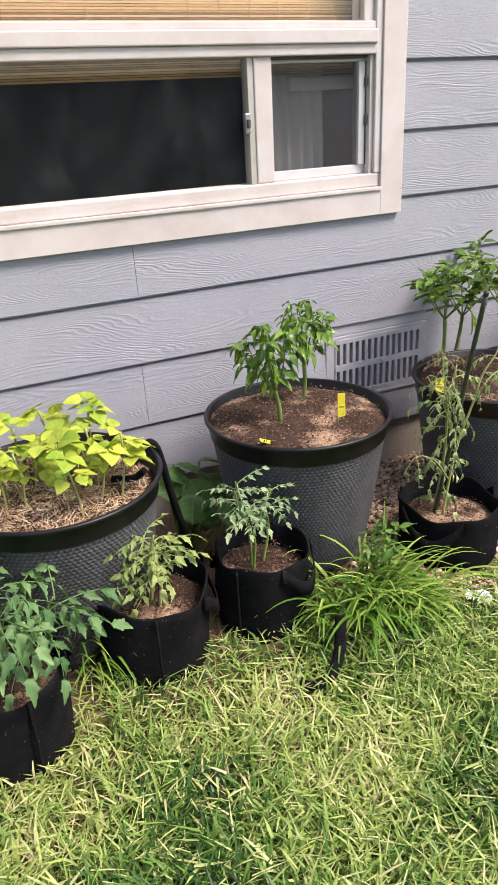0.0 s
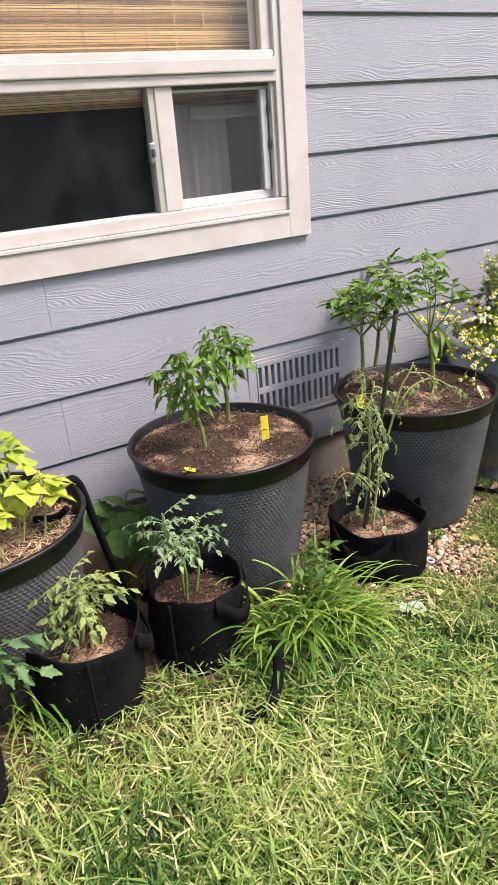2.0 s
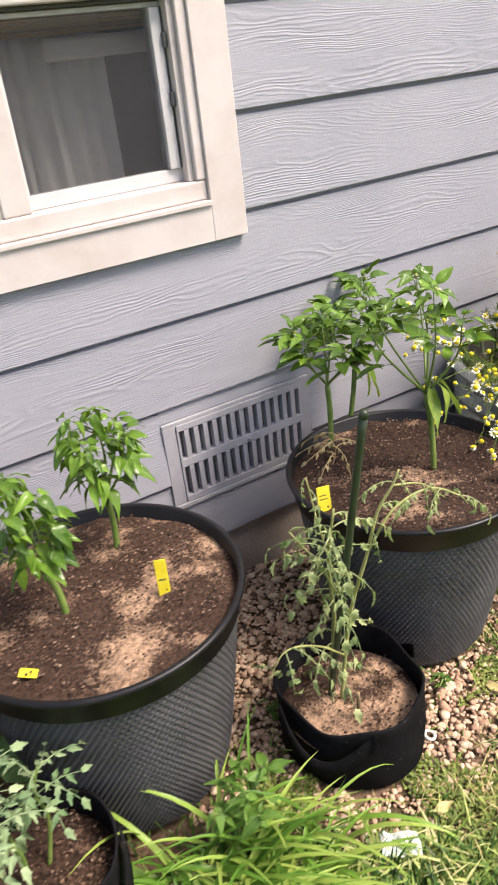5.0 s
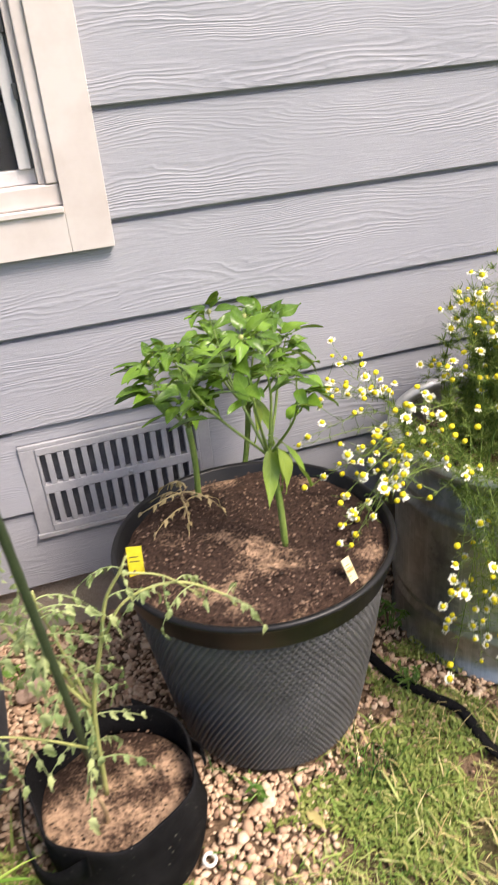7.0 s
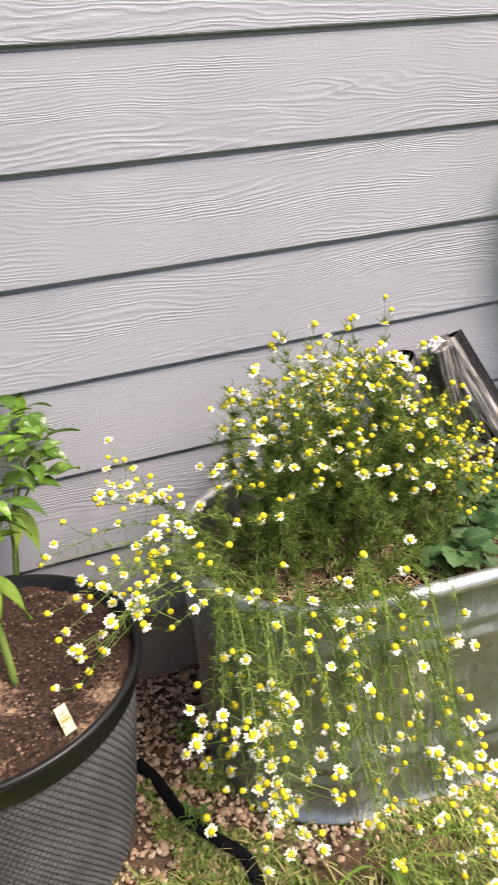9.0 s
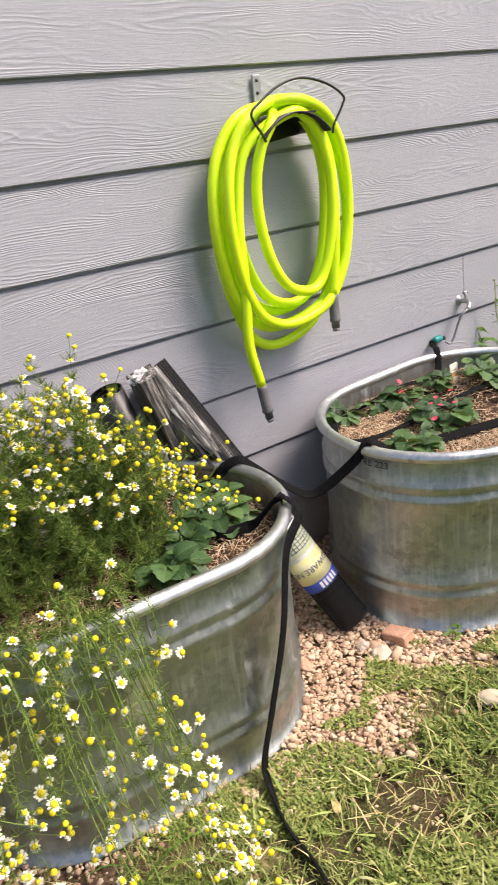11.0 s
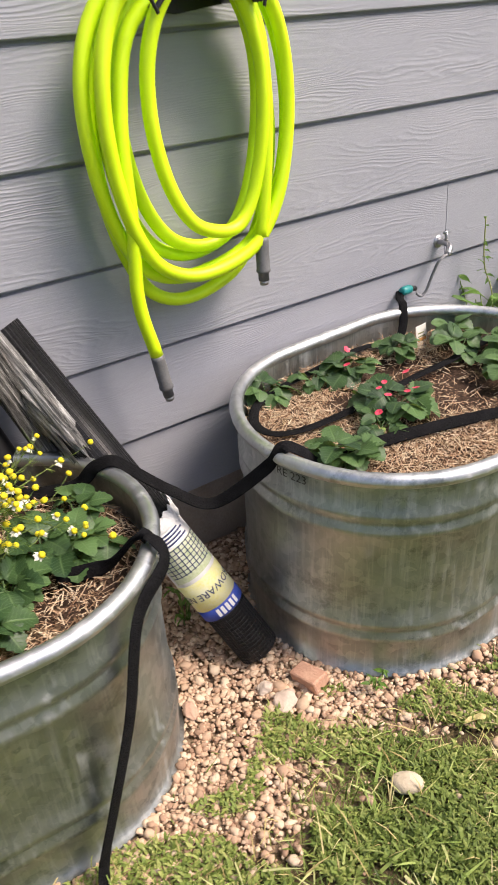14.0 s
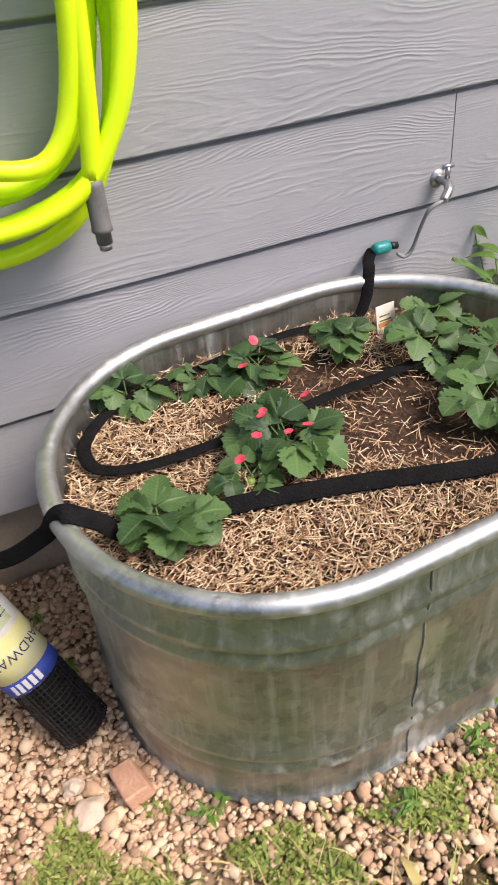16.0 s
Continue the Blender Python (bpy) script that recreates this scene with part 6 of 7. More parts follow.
# ---- lawn, gravel, mulch and small growth ----
GRASS = island_mat("grass_blade", [(0.10, (0.018, 0.052, 0.012)), (0.32, (0.058, 0.145, 0.026)), (0.51, (0.18, 0.295, 0.055)), (0.72, (0.40, 0.485, 0.13)), (0.92, (0.67, 0.62, 0.33))], 0.40, 0.1, through=0.2, wide=0.5)
FINEGRASS = island_mat("fine_grass_blade", [(0.10, (0.045, 0.075, 0.016)), (0.32, (0.12, 0.175, 0.035)), (0.55, (0.25, 0.31, 0.075)), (0.76, (0.42, 0.44, 0.15)), (0.94, (0.62, 0.54, 0.30))], 0.5, 0.1, through=0.2, wide=0.4)
DRYGRASS = island_mat("dry_grass", [(0.1, (0.36, 0.27, 0.11)), (0.5, (0.55, 0.45, 0.2)), (0.9, (0.66, 0.58, 0.3))], 0.75, 0.1, through=0.15)
CLIPPING = island_mat("grass_clipping", [(0.1, (0.20, 0.31, 0.06)), (0.5, (0.40, 0.48, 0.14)), (0.9, (0.62, 0.60, 0.30))], 0.7, 0.1, through=0.2)
COVER = island_mat("ground_cover_leaf", [(0.05, (0.09, 0.14, 0.03)), (0.5, (0.22, 0.29, 0.065)), (0.95, (0.44, 0.44, 0.15))], 0.6, 0.1, through=0.2, wide=0.3)
STRAW = island_mat("straw", [(0.05, (0.10, 0.052, 0.028)), (0.34, (0.34, 0.20, 0.115)), (0.62, (0.60, 0.43, 0.27)), (0.92, (0.80, 0.68, 0.49))], 0.75, 0.1)
PEBBLE = island_mat("pebble", [(0.05, (0.26, 0.16, 0.105)), (0.3, (0.45, 0.295, 0.195)), (0.65, (0.57, 0.415, 0.285)), (0.95, (0.69, 0.55, 0.40))], 0.9, 0.5, 140)
PEBBLE_ONE = island_mat("single_pebble", [(0.05, (0.28, 0.17, 0.11)), (0.3, (0.48, 0.32, 0.21)), (0.65, (0.60, 0.43, 0.30)), (0.95, (0.70, 0.56, 0.42))], 0.9, 0.5, 140, objects=True)


def lawn_edge(x):
    """How near the wall the lawn reaches."""
    pts = [(-4, -0.62), (-1.9, -0.70), (-1.0, -0.74), (-0.75, -0.70), (-0.45, -0.74), (-0.30, -0.90), (0.08, -0.84), (0.22, -0.62), (0.9, -0.62), (1.10, -0.74), (1.40, -0.80), (1.55, -0.68), (1.75, -0.76), (2.0, -0.90), (2.4, -0.92), (2.6, -0.70), (4, -0.6)]
    return np.interp(x, [p[0] for p in pts], [p[1] for p in pts])


RISE = np.vectorize(rise)


def blade_mesh(name, pos, length, width, lean, mat, seed, bend=0.5):
    """Many tapered blades: two quads' worth of triangles each."""
    r = np.random.default_rng(seed)
    n = len(pos)
    yaw = r.uniform(0, 2 * np.pi, n)
    d = np.stack([np.cos(yaw), np.sin(yaw), np.zeros(n)], 1)
    s = np.stack([-np.sin(yaw), np.cos(yaw), np.zeros(n)], 1) * (width * r.uniform(0.6, 1.2, n))[:, None] * 0.5
    up = np.array([0, 0, 1.0])
    L = length[:, None]
    le = lean[:, None]
    mid = pos + up * L * 0.55 * np.sqrt(np.maximum(1 - le * le, 0.02)) + d * L * 0.5 * le
    tip = mid + up * L * 0.45 * np.sqrt(np.maximum(1 - le * le, 0.02)) * (1 - bend) + d * L * 0.55 * np.minimum(le + bend * 0.6, 1.2)
    v = np.concatenate([pos - s, pos + s, mid + s * 0.9, mid - s * 0.9, tip])
    i = np.arange(n)
    f = np.concatenate([np.stack([i, i + n, i + 2 * n], 1), np.stack([i, i + 2 * n, i + 3 * n], 1), np.stack([i + 3 * n, i + 2 * n, i + 4 * n], 1)])
    me = fast_mesh(name, v, f)
    me.materials.append(mat)
    return me


def build_lawn():
    r = np.random.default_rng(11)
    n = 150000
    x, y = r.uniform(-2.7, 3.4, n), r.uniform(-2.0, -0.55, n)
    e = lawn_edge(x) + 0.05 * np.sin(x * 9) + 0.04 * np.sin(x * 23 + 1)
    keep = r.random(n) < np.clip((e - y) / 0.10 + 0.12, 0.05, 1)
    for cx, cy, rr, k in ((1.285, -0.938, 0.14, 0.9), (-1.2, -0.86, 0.20, 0.75), (-1.5, -1.0, 0.16, 0.6), (-0.95, -1.0, 0.12, 0.5), (0.36, -0.90, 0.13, 0.6), (-0.05, -0.95, 0.15, 0.5)):
        keep &= r.random(n) > k * np.exp(-((x - cx) ** 2 + (y - cy) ** 2) / rr ** 2)
    x, y = x[keep], y[keep]
    pos = np.stack([x, y, RISE(x, y) - 0.004], 1)
    left = np.clip((0.2 - x) / 0.8, 0, 1)
    L = r.uniform(0.016, 0.042, len(x)) * (1 + 0.75 * left) * r.choice([0.8, 1, 1.7], len(x))
    W = r.uniform(0.0020, 0.0044, len(x)) * (1 + 0.75 * left)
    le = np.clip(np.abs(r.normal(0.58, 0.3, len(x))), 0, 0.97)
    fine = x + r.normal(0, 0.18, len(x)) > 0.35
    L = np.where(fine, L * 0.85, L)
    for part_name, sel, mat, words in (("lawn_grass", ~fine, GRASS, "mown green lawn with dry yellowish blades"), ("fine_lawn_grass", fine, FINEGRASS, "short dull green lawn with tan dry blades")):
        solo(part_name, blade_mesh(part_name, pos[sel], L[sel], W[sel], le[sel], mat, 12), words, "grass", "stuff")
    # low ground cover along the gravel
    n = 200000
    x = np.concatenate([r.uniform(0.95, 3.1, n * 2 // 3), r.uniform(-0.5, 0.95, n // 3)])
    y = r.uniform(-1.4, -0.35, len(x))
    e = lawn_edge(x)
    patch = np.sin(x * 13 + 3 * np.sin(y * 9)) + np.sin(y * 17 + 2 * np.sin(x * 7)) + 0.8 * np.sin(x * 31 + y * 23)
    keep = (y < e + np.where((x > 0.2) & (x < 0.9), 0.3, 0.13)) & (y > e - np.where(x > 0.8, 0.6, 0.28)) & (patch > np.where(x > 1.75, -0.3, np.where((x > 0.95) & (y < e), -0.4, np.where(x > 0.2, -0.35, 0.25)))) & ~((x > 1.7) & (x < 2.6) & (y > -0.72)) & ~((x > 0.58) & (x < 1.42) & (y > -0.64)) & ~(np.hypot(x - 0.126, y + 0.427) < 0.23)
    keep &= np.hypot(x - 1.285, (y + 0.938) * 1.4) > 0.12 + 0.03 * np.sin(x * 60)
    x, y = x[keep], y[keep]
    pos = np.stack([x, y, RISE(x, y) + r.uniform(0, 0.014, len(x))], 1)
    solo("ground_cover", blade_mesh("ground_cover", pos, r.uniform(0.006, 0.019, len(x)), r.uniform(0.004, 0.008, len(x)), np.clip(r.normal(0.75, 0.25, len(x)), 0, 1), COVER, 15, 0.3), "low leafy weeds creeping over the gravel edge", "weeds", "stuff")
    # dry blades
    n = 22000
    x, y = r.uniform(-2.7, 3.4, n), r.uniform(-1.9, -0.55, n)
    e = lawn_edge(x)
    keep = y < e + np.where((x > 0.2) & (x < 0.6), 0.35, 0.06)
    w = 0.25 + 0 * x
    for cx, cy, rr, k in ((1.285, -0.938, 0.15, 1.0), (-1.2, -0.86, 0.22, 1.0), (-1.2, -1.05, 0.28, 0.85), (-1.55, -1.0, 0.2, 0.8), (0.36, -0.90, 0.16, 0.9), (0.42, -0.62, 0.15, 0.9), (-0.05, -0.93, 0.2, 0.8), (2.0, -1.0, 0.3, 0.6), (-1.9, -1.2, 0.4, 0.4)):
        w = np.maximum(w, k * np.exp(-((x - cx) ** 2 + (y - cy) ** 2) / rr ** 2))
    keep &= r.random(n) < w
    x, y = x[keep], y[keep]
    pos = np.stack([x, y, RISE(x, y) + r.uniform(0, 0.012, len(x))], 1)
    solo("dry_grass", blade_mesh("dry_grass", pos, r.uniform(0.03, 0.075, len(x)), r.uniform(0.0018, 0.0034, len(x)), np.clip(np.abs(r.normal(0.8, 0.2, len(x))), 0, 1), DRYGRASS, 13, 0.3), "dry straw-coloured grass lying in the lawn", "grass", "stuff")
    # clippings lying on top, mostly left of the gravel
    n = 8000
    x = np.concatenate([r.uniform(-2.6, -0.2, n * 3 // 4), r.uniform(-0.2, 3.3, n // 4)])
    y = r.uniform(-1.75, -0.72, len(x))
    keep = y < lawn_edge(x)
    x, y = x[keep], y[keep]
    pos = np.stack([x, y, RISE(x, y) + r.uniform(0.012, 0.045, len(x)) * np.clip((0.6 - x), 0.45, 1)], 1)
    solo("grass_clippings", blade_mesh("grass_clippings", pos, r.uniform(0.02, 0.075, len(x)), r.uniform(0.0020, 0.0062, len(x)), np.clip(r.normal(0.96, 0.06, len(x)), 0, 1), CLIPPING, 14, 0.12), "pale cut grass clippings lying on the lawn", "grass", "stuff")


def arching(parent, base, length, yaw, lift, width, mesh_mat, sag=1.0, seg=9):
    """One long arching grass leaf."""
    v, f = [], []
    d = Vector((math.cos(yaw), math.sin(yaw), 0))
    s = Vector((-math.sin(yaw), math.cos(yaw), 0))
    p, ang = Vector(base), lift
    for i in range(seg + 1):
        t = i / seg
        w = width * 0.5 * min(1, 0.5 + t * 3) * (1 - t ** 2.2) + 0.0003
        v += [p + s * w + Vector((0, 0, w * 0.5)), p, p - s * w + Vector((0, 0, w * 0.5))]
        step = length / seg
        p = p + d * (math.cos(ang) * step) + Vector((0, 0, math.sin(ang) * step))
        ang -= sag * 1.9 / seg * (0.4 + t)
        if i:
            q = 3 * i
            f += [(q - 3, q - 2, q + 1, q), (q - 2, q - 1, q + 2, q + 1)]
    return v, f


LONGGRASS = island_mat("long_grass", [(0.05, (0.06, 0.16, 0.02)), (0.5, (0.17, 0.33, 0.045)), (0.95, (0.42, 0.53, 0.12))], 0.38, 0.1, through=0.28, objects=True)


def grass_clump(at, n, spread, length, seed, label, heading=None, width=0.0105):
    rng = random.Random(seed)
    c = thing("grass_clump", at, label, "grass clump")
    for i in range(n):
        a = rng.uniform(0, 6.28) if heading is None else math.radians(heading) + rng.gauss(0, 1.1)
        b = (spread * rng.gauss(0, 0.5), spread * 0.6 * rng.gauss(0, 0.5), 0)
        child("leaf", Acc().add(*arching(c, b, length * rng.uniform(0.6, 1.2), a, rng.uniform(0.75, 1.45), width * rng.uniform(0.6, 1.15), None, rng.uniform(0.7, 1.35))).mesh("leaf", LONGGRASS), c)


grass_clump((-0.61, -0.77, 0.045), 170, 0.15, 0.28, 91, "tall uncut clump of long grass beside the grow bags", -95, 0.0125)
grass_clump((-0.56, -0.84, 0.035), 100, 0.12, 0.21, 92, "tall uncut clump of long grass beside the grow bags", -60, 0.0115)
grass_clump((-1.40, -0.62, 0.045), 60, 0.05, 0.26, 93, "tuft of long strap leaves between the grow bags", -50, 0.010)
grass_clump((-0.72, -0.80, 0.045), 60, 0.10, 0.16, 94, "tuft of uncut grass beside the grow bags")
grass_clump((0.76, -0.72, 0.0), 9, 0.02, 0.26, 95, "few long grass leaves growing in front of the tank", -100, 0.009)


def weed(at, n, seed, spread, height, label="leafy green weed growing at the lawn edge", leaves=None, name="weed", upright=False):
    rng = random.Random(seed)
    w = thing(name, at, label, "weed")
    for i in range(max(3, n // 7)):
        a = rng.uniform(0, 6.28)
        top = Vector((spread * math.cos(a) * rng.random(), spread * math.sin(a) * rng.random(), height * rng.uniform(0.7, 1.05)))
        pts = spline([(0.3 * top.x * rng.random(), 0.3 * top.y * rng.random(), -0.01), top * 0.55 + Vector((0.01, 0, 0.02)), top], 5)
        child("stem", Acc().add(*tube_geo(pts, 0.0017, 5)).mesh("stem", STEM), w)
        for k in range(7):
            put_leaf(w, leaves or WEED_LEAVES, rng, pts[rng.randint(2, len(pts) - 1)], rng.uniform(0, 360), rng.uniform(-35, 35), scale=rng.uniform(0.5, 1.1) * (1.9 if name == "vine" else 0.5 if height < 0.13 else 1))


weed((-0.56, -0.74, 0.05), 63, 101, 0.08, 0.25, "leafy green weed growing through the long grass")
weed((-0.66, -0.86, 0.04), 35, 102, 0.10, 0.10, "low leafy weed in the long grass")
weed((-0.80, -0.80, 0.045), 28, 103, 0.08, 0.07, "low leafy weed in the long grass")
for i, (x, y, n, sp, h) in enumerate(((2.30, -0.76, 28, 0.05, 0.07), (2.20, -0.755, 21, 0.03, 0.06), (2.06, -0.80, 14, 0.04, 0.03), (1.76, -0.66, 14, 0.03, 0.05), (1.53, -0.22, 42, 0.09, 0.08), (1.60, -0.30, 28, 0.06, 0.06), (2.72, -0.55, 63, 0.12, 0.12), (2.66, -0.66, 42, 0.10, 0.09), (0.02, -0.66, 14, 0.03, 0.04), (0.44, -0.50, 42, 0.06, 0.07), (0.50, -0.30, 42, 0.06, 0.10), (-0.36, -0.52, 14, 0.04, 0.05), (-0.42, -0.20, 14, 0.04, 0.08))):
    weed((x, y, rise(x, y)), n, 110 + i, sp, h, "small green weed sprouting from the gravel")
weed((2.78, -0.14, 0.0), 190, 130, 0.17, 0.56, "bushy green vine climbing beside the siding", name="vine")
weed((3.05, -0.16, 0.0), 260, 131, 0.22, 0.62, "bushy green vine climbing beside the siding", name="vine")
weed((3.35, -0.20, 0.0), 260, 132, 0.24, 0.58, "bushy green vine climbing beside the siding", name="vine")
for k, (x, y, z) in enumerate(((2.74, -0.03, 0.74), (3.22, -0.03, 0.74))):
    rng = random.Random(140 + k)
    w = thing("vine_shoot", (x, y - 0.05, 0.0), "thin vine shoot with small leaves against the siding", "vine")
    pts = spline([(0.04, -0.05, 0.3), (0.03, -0.01, 0.5), (0.0, 0.01, 0.6), (-0.015, 0.012, z)], 6)
    child("stem", Acc().add(*tube_geo(pts, 0.0022, 5)).mesh("stem", PALESTEM), w)
    for i in range(16):
        put_leaf(w, WEED_LEAVES, rng, pts[rng.randint(8, len(pts) - 1)], rng.uniform(120, 420), rng.uniform(-20, 40), scale=rng.uniform(0.3, 0.6))

# larger stones
def stone(at, size, turn, seed, c1, c2, label, rough=1.0):
    bm = bmesh.new()
    bmesh.ops.create_icosphere(bm, subdivisions=4, radius=1)
    for v in bm.verts:
        if rough == 1.0:
            # facet: cut by a few tilted planes
            for q in range(7):
                nq = Vector((math.cos(q * 2.4 + seed), math.sin(q * 2.4 + seed), 0.9 * math.sin(q * 1.7 + seed))).normalized()
                over = v.co.dot(nq) - 0.72
                if over > 0:
                    v.co -= nq * over
        k = 0.92 + rough * 0.20 * noise.noise(v.co * 1.3 + Vector((seed, 0, 0))) + rough * 0.06 * noise.noise(v.co * 3.7 + Vector((0, seed, 0)))
        v.co = Vector((v.co.x * size[0] * k, v.co.y * size[1] * k, v.co.z * size[2] * k))
    me = bpy.data.meshes.new("stone")
    bm.to_mesh(me)
    bm.free()
    me.shade_smooth()
    me.materials.append(plain_mat("stone_surface", c1, c2, 0.85, scale=30, fine=180, bump=0.5, dist=0.003))
    solo("stone", me, label, "stone", m=pose(*at, 0, 0, turn))


stone((1.643, -0.866, 0.018), (0.035, 0.024, 0.020), -35, 3, (0.50, 0.41, 0.28), (0.60, 0.51, 0.37), "smooth pale oval stone lying in the grass", 0.25)
brick = box_mesh("brick", (-0.036, 0.036, -0.023, 0.023, -0.020, 0.020), plain_mat("worn_brick", (0.44, 0.22, 0.14), (0.62, 0.38, 0.26), 0.9, scale=30, fine=160, bump=0.6, dist=0.004), 0.005)
for v in brick.vertices:
    v.co += 0.006 * noise.noise_vector(v.co * 28)
solo("brick", brick, "chipped reddish piece of brick lying beside the tank", "brick", m=pose(1.656, -0.556, 0.018, 10, -8, -78))
stone((1.580, -0.566, 0.014), (0.036, 0.028, 0.016), 30, 11, (0.48, 0.37, 0.29), (0.60, 0.48, 0.38), "grey-tan stone lying on the gravel")
stone((1.400, -0.462, 0.014), (0.030, 0.018, 0.015), 80, 13, (0.42, 0.25, 0.17), (0.55, 0.36, 0.26), "reddish stone lying on the gravel")
stone((1.564, -0.516, 0.014), (0.024, 0.018, 0.016), 10, 17, (0.50, 0.40, 0.32), (0.62, 0.52, 0.42), "grey-tan stone lying on the gravel")
stone((-0.385, -0.235, 0.09), (0.045, 0.032, 0.028), 10, 19, (0.32, 0.22, 0.17), (0.45, 0.33, 0.26), "brown stone lying between the planters")
stone((0.04, -0.665, 0.04), (0.024, 0.017, 0.012), 60, 23, (0.55, 0.45, 0.33), (0.66, 0.56, 0.43), "pale tan stone lying before the planter")

# scrap of pale plastic in the grass
v, f = [], []
for j in range(7):
    for i in range(9):
        v.append((0.075 * (i / 8 - 0.5), 0.045 * (j / 6 - 0.5), 0.014 * noise.noise((i * 0.6, j * 0.7, 5)) + 0.01))
f = [(j * 9 + i, j * 9 + i + 1, j * 9 + i + 10, j * 9 + i + 9) for j in range(6) for i in range(8)]
solo("plastic_scrap", Acc().add(v, f).mesh("plastic_scrap", plain_mat("pale_plastic_film", (0.55, 0.62, 0.58), (0.70, 0.74, 0.70), 0.35)), "crumpled scrap of pale plastic lying in the grass", "litter", m=pose(-0.318, -0.888, 0.040, 8, 6, -30))


ring = [(0.011 * math.cos(a), 0.011 * math.sin(a), 0) for a in [2 * math.pi * k / 20 for k in range(21)]]
solo("plastic_ring", Acc().add(*tube_geo(ring, 0.0035, 8)).mesh("plastic_ring", WHITETAG), "small white plastic ring lying on the gravel", "litter", m=pose(-0.102, -0.747, rise(-0.1, -0.75) + 0.014, 12, 8, 0))
tp = [(0.0, 0.0, 0.0), (0.05, 0.006, 0.006), (0.107, 0.002, 0.004), (0.15, -0.004, 0.008), (0.193, -0.015, 0.004)]
solo("twig", tube_mesh("twig", tp, 0.0028, plain_mat("grey_bark", (0.10, 0.09, 0.075), (0.24, 0.21, 0.17), 0.85, scale=40, bump=0.6), 7), "thin grey twig lying in the grass", "twig", m=pose(0.019, -0.914, rise(0.1, -0.91) + 0.016))


def fallen_leaf(at, turn, seed):
    a = LeafAcc().blade(I4, 0.05, 0.022, "lance", 0.3, 0.2, curl=2)
    solo("fallen_leaf", a.mesh("fallen_leaf", leaf_mat("dry_leaf", (0.40, 0.33, 0.12), (0.58, 0.50, 0.22), (0.5, 0.4, 0.2), 5, 0.7, 0.1)), "dry yellowish leaf lying on the ground", "leaf", m=pose(*at, 6, 10, turn))


for i, (x, y) in enumerate(((2.0, -0.90), (1.88, -0.86), (2.45, -0.80), (0.10, -0.72), (-0.22, -0.88), (1.15, -0.86))):
    fallen_leaf((x, y, rise(x, y) + 0.02), 67 * i, i)


# straw over the beds
def straw(name, at, turn, L, W, n, seed, label, bare=()):
    r = np.random.default_rng(seed)
    m = n * 3
    h = max(L - W, 0) / 2
    x, y = r.uniform(-L / 2, L / 2, m), r.uniform(-W / 2, W / 2, m)
    keep = np.hypot(np.maximum(np.abs(x) - h, 0), y) < W / 2 - 0.015
    for cx, cy, rr in bare:
        keep &= r.random(m) > 0.93 * np.exp(-(((x - cx) ** 2 + (y - cy) ** 2) / rr ** 2) ** 2)
    x, y = x[keep][:n], y[keep][:n]
    k = len(x)
    yaw = r.uniform(0, np.pi, k)
    ln, wd = 0.002 + 0.015 * r.random(k) ** 2, r.uniform(0.0004, 0.0011, k)
    tilt = r.normal(0, 0.35, k)
    d = np.stack([np.cos(yaw) * np.cos(tilt), np.sin(yaw) * np.cos(tilt), np.sin(tilt)], 1) * ln[:, None]
    s = np.stack([-np.sin(yaw), np.cos(yaw), np.zeros(k)], 1) * wd[:, None]
    c = np.stack([x, y, r.uniform(0.006, 0.022, k)], 1)
    u = np.array([0, 0, 1.0]) * wd[:, None] * 0.8
    v = np.concatenate([c - d - s, c - d + s, c + d + s, c + d - s, c - d + u, c + d + u])
    i = np.arange(k)
    f = np.concatenate([np.stack([i, i + 4 * k, i + 5 * k, i + 3 * k], 1), np.stack([i + 4 * k, i + k, i + 2 * k, i + 5 * k], 1)])
    me = fast_mesh(name, v, f)
    me.materials.append(STRAW)
    solo(name, me, label, "straw", "stuff", pose(*at, 0, 0, turn))


straw("straw_mulch", (2.146, -0.387, 0.468), 2.6, 0.92, 0.645, 18000, 201, "chopped straw mulch spread over the strawberry bed", ((0.18, -0.04, 0.19), (0.04, 0.15, 0.10), (-0.05, -0.02, 0.08), (-0.14, 0.10, 0.06), (0.33, 0.1, 0.08)))
straw("straw_mulch", (0.965, -0.334, 0.462), -4.6, 0.86, 0.56, 9000, 202, "chopped straw mulch spread inside the tank")
straw("straw_mulch", (-1.38, -0.455, 0.487), 0, 0.51, 0.51, 4500, 203, "chopped straw mulch spread in the planter", ((0.1, 0.1, 0.12),))


# crumbs on the potting soil
def crumbs(at, radius, n, seed):
    r = random.Random(seed)
    a = Acc()
    for i in range(n):
        q, t = radius * math.sqrt(r.random()) * 0.96, r.uniform(0, 6.28)
        c = Vector((q * math.cos(t), q * math.sin(t), r.uniform(0.003, 0.012)))
        s = r.uniform(0.0012, 0.0042)
        pts = [c + Vector((s * r.uniform(0.6, 1.3) * dx, s * r.uniform(0.6, 1.3) * dy, s * r.uniform(0.5, 1) * dz)) for dx, dy, dz in ((1, 0, 0), (0, 1, 0), (-1, 0, 0), (0, -1, 0), (0, 0, 1), (0, 0, -1))]
        a.add(pts, [(0, 1, 4), (1, 2, 4), (2, 3, 4), (3, 0, 4), (1, 0, 5), (2, 1, 5), (3, 2, 5), (0, 3, 5)])
    solo("soil_crumbs", a.mesh("soil_crumbs", CRUMB, False), "bark crumbs and pale grit scattered on soil", "soil", "stuff", pose(*at))


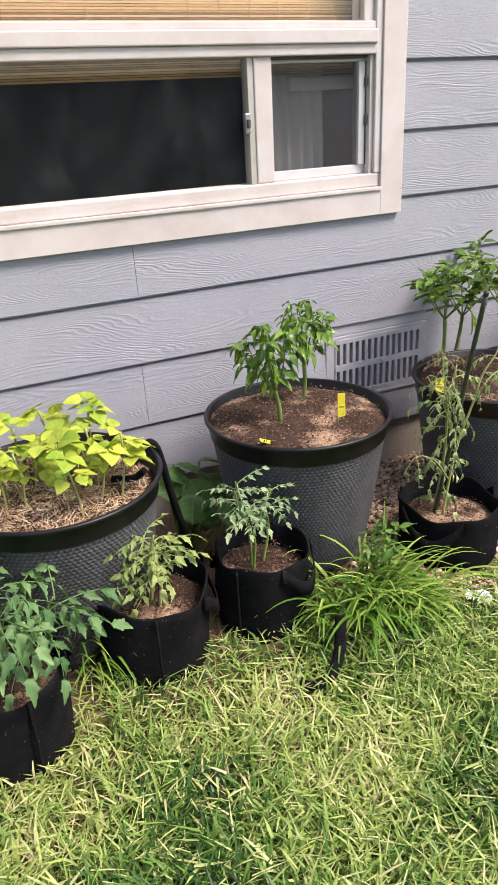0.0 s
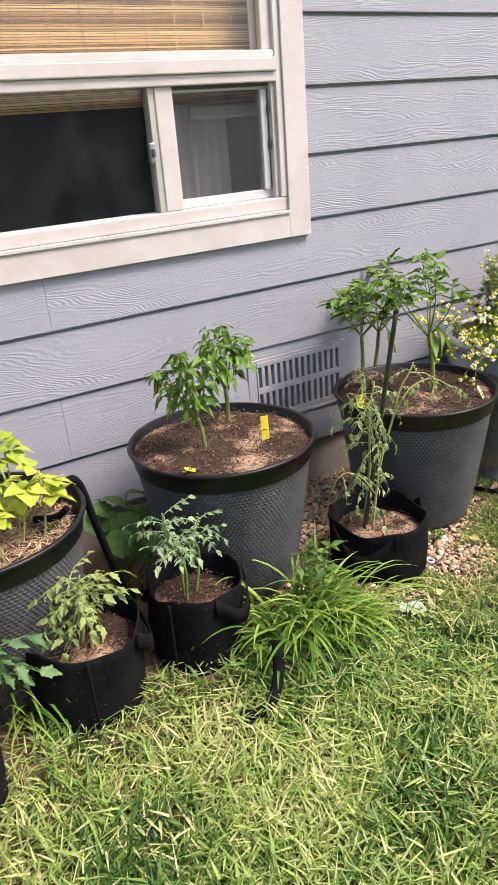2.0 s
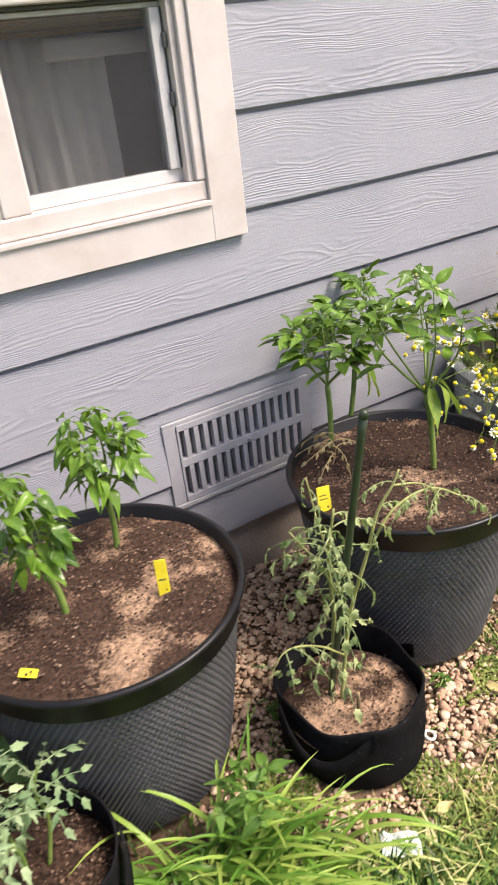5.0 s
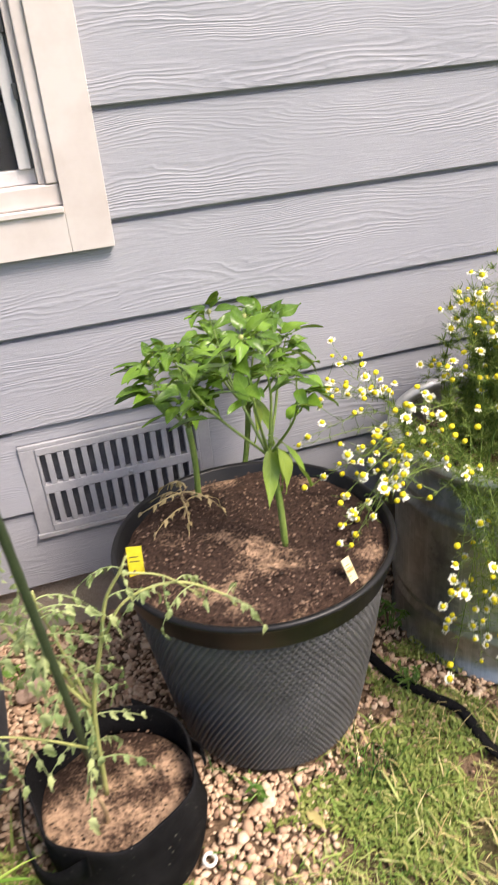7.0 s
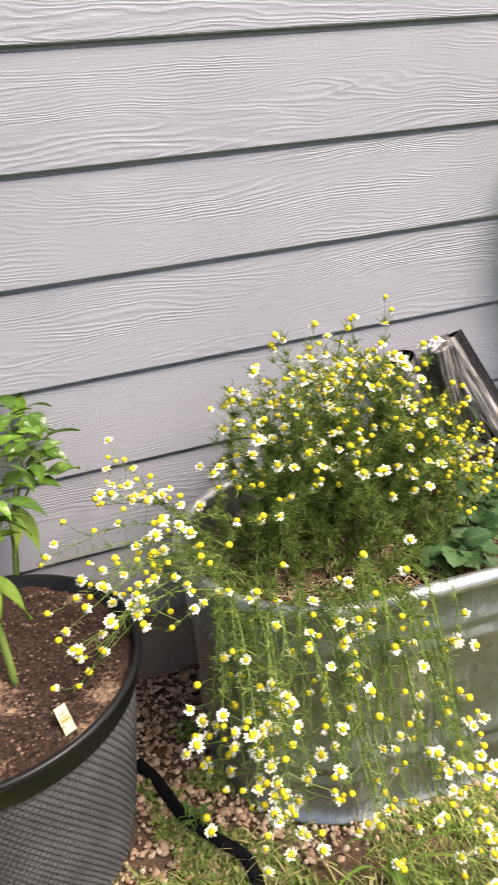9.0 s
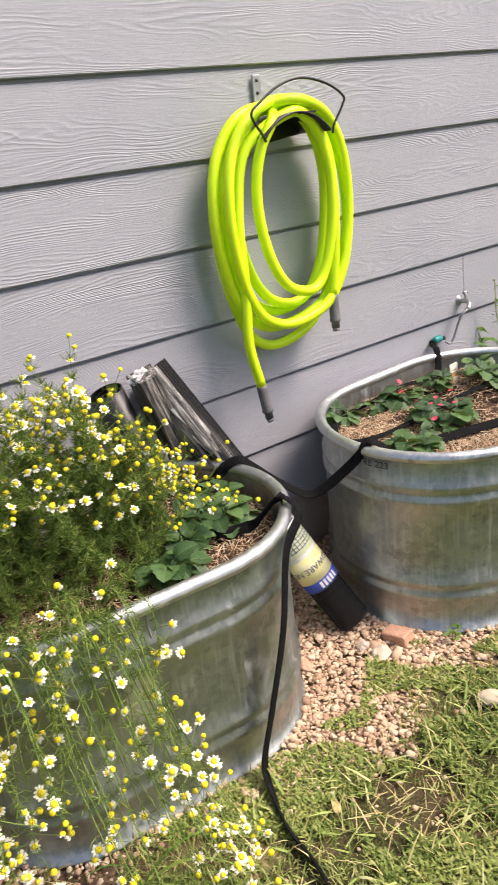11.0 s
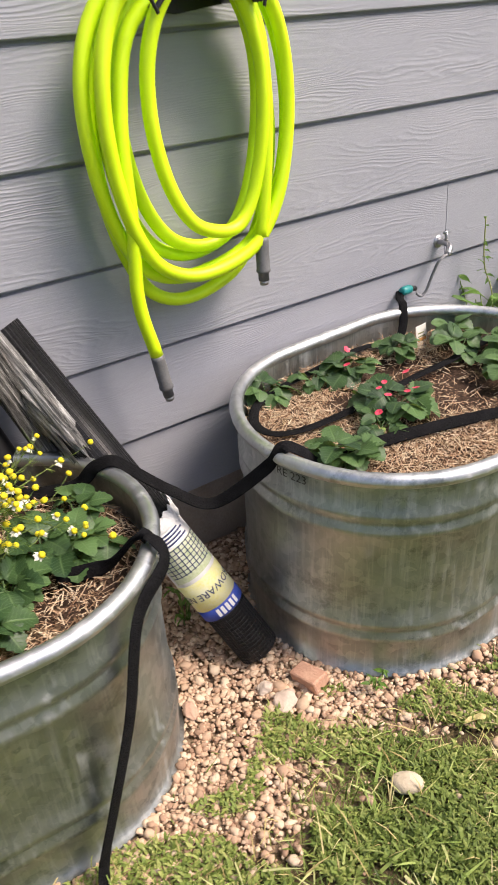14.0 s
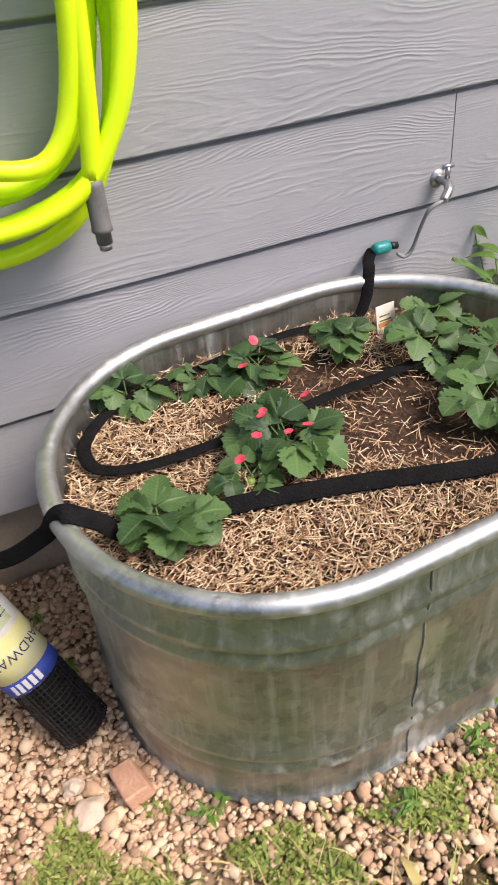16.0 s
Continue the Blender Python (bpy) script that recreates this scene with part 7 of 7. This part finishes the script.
CRUMB = island_mat("soil_crumb", [(0.1, (0.02, 0.014, 0.01)), (0.5, (0.10, 0.06, 0.04)), (0.88, (0.24, 0.16, 0.11)), (0.99, (0.50, 0.42, 0.34))], 0.9, 0.3)
crumbs((-0.641, -0.419, 0.524), 0.255, 1500, 1)
crumbs((0.126, -0.427, 0.490), 0.255, 1500, 2)
for i, (at, r, h, turn) in enumerate(BAGS.values()):
    crumbs((at[0], at[1], at[2] + h - 0.055), r * 0.9, 450, 5 + i)


# gravel: the nearest pebbles singly, the rest together
def pebble_shape(seed, corners=15):
    """A worn pebble: the hull of points spread evenly over an uneven ball."""
    rng = random.Random(seed)
    bm = bmesh.new()
    for i in range(corners):
        z = 1 - 2 * (i + 0.5) / corners
        a = 2.39996 * i + rng.uniform(-0.25, 0.25)
        k = math.sqrt(1 - z * z)
        bm.verts.new(Vector((k * math.cos(a), k * math.sin(a), z)) * rng.uniform(0.88, 1.08))
    hull = bmesh.ops.convex_hull(bm, input=bm.verts[:])
    bmesh.ops.delete(bm, geom=list({v for v in hull["geom_interior"] if isinstance(v, bmesh.types.BMVert)}), context="VERTS")
    bmesh.ops.triangulate(bm, faces=bm.faces[:])
    me = bpy.data.meshes.new("pebble")
    bm.to_mesh(me)
    bm.free()
    me.shade_smooth()
    me.materials.append(PEBBLE_ONE)
    return me


def build_gravel():
    r = np.random.default_rng(77)
    shapes = [pebble_shape(i, 26) for i in range(6)]
    small = [pebble_shape(20 + i, 14) for i in range(6)]
    co = [np.array([v.co[:] for v in me.vertices]) for me in small]
    fa = [np.array([p.vertices[:] for p in me.polygons]) for me in small]
    bed = thing("gravel_bed", (0, 0, 0), "bed of tan and pink gravel along the house wall", "gravel", kind="structure")
    n = 74000
    x, y = r.uniform(-0.62, 3.0, n), r.uniform(-1.0, -0.01, n)
    e = lawn_edge(x)
    keep = r.random(n) < np.clip((y - e) / 0.10 + 0.62, 0.012, 1)
    keep &= r.random(n) < np.where(x > 1.8, 0.8, np.where(x > 1.05, 1.0, np.where(x > 0.12, 0.42, 0.62)))
    for cx, cy, turn, L, W in ((0.965, -0.334, -4.6, 0.905, 0.605), (2.146, -0.387, 2.6, 0.961, 0.690)):
        a = math.radians(turn)
        lx, ly = (x - cx) * math.cos(a) + (y - cy) * math.sin(a), (y - cy) * math.cos(a) - (x - cx) * math.sin(a)
        keep &= np.hypot(np.maximum(np.abs(lx) - (L - W) / 2, 0), ly) > W / 2 - 0.012
    keep &= ~(np.hypot(x + 0.641, y + 0.419) < 0.19) & ~(np.hypot(x - 0.126, y + 0.427) < 0.19) & ~(np.hypot(x + 0.235, y + 0.645) < 0.15)
    x, y = x[keep], y[keep]
    V, F, base, singles = [], [], 0, 0
    for px, py in zip(x, y):
        s = (0.0051 if 1.0 < px < 1.75 else 0.0051) * math.exp(r.normal(0.0, 0.36))
        k = int(r.integers(0, 6))
        m = pose(px, py, rise(px, py) + s * 0.2 + r.uniform(0, 0.007), r.uniform(-25, 25), r.uniform(-25, 25), r.uniform(0, 360)) @ Matrix.Diagonal((s * r.uniform(0.9, 1.5), s * r.uniform(0.75, 1.1), s * r.uniform(0.40, 0.75), 1))
        if singles < 300 and 1.40 < px < 1.72 and -0.80 < py < -0.42:
            child("pebble", shapes[k], bed, m)
            singles += 1
            continue
        mm = np.array(m)
        V.append(co[k] @ mm[:3, :3].T + mm[:3, 3])
        F.append(fa[k] + base)
        base += len(co[k])
    me = fast_mesh("gravel", np.concatenate(V), np.concatenate(F), True)
    me.materials.append(PEBBLE)
    tagged(child("gravel", me, bed), kind="stuff")


build_lawn()
build_gravel()
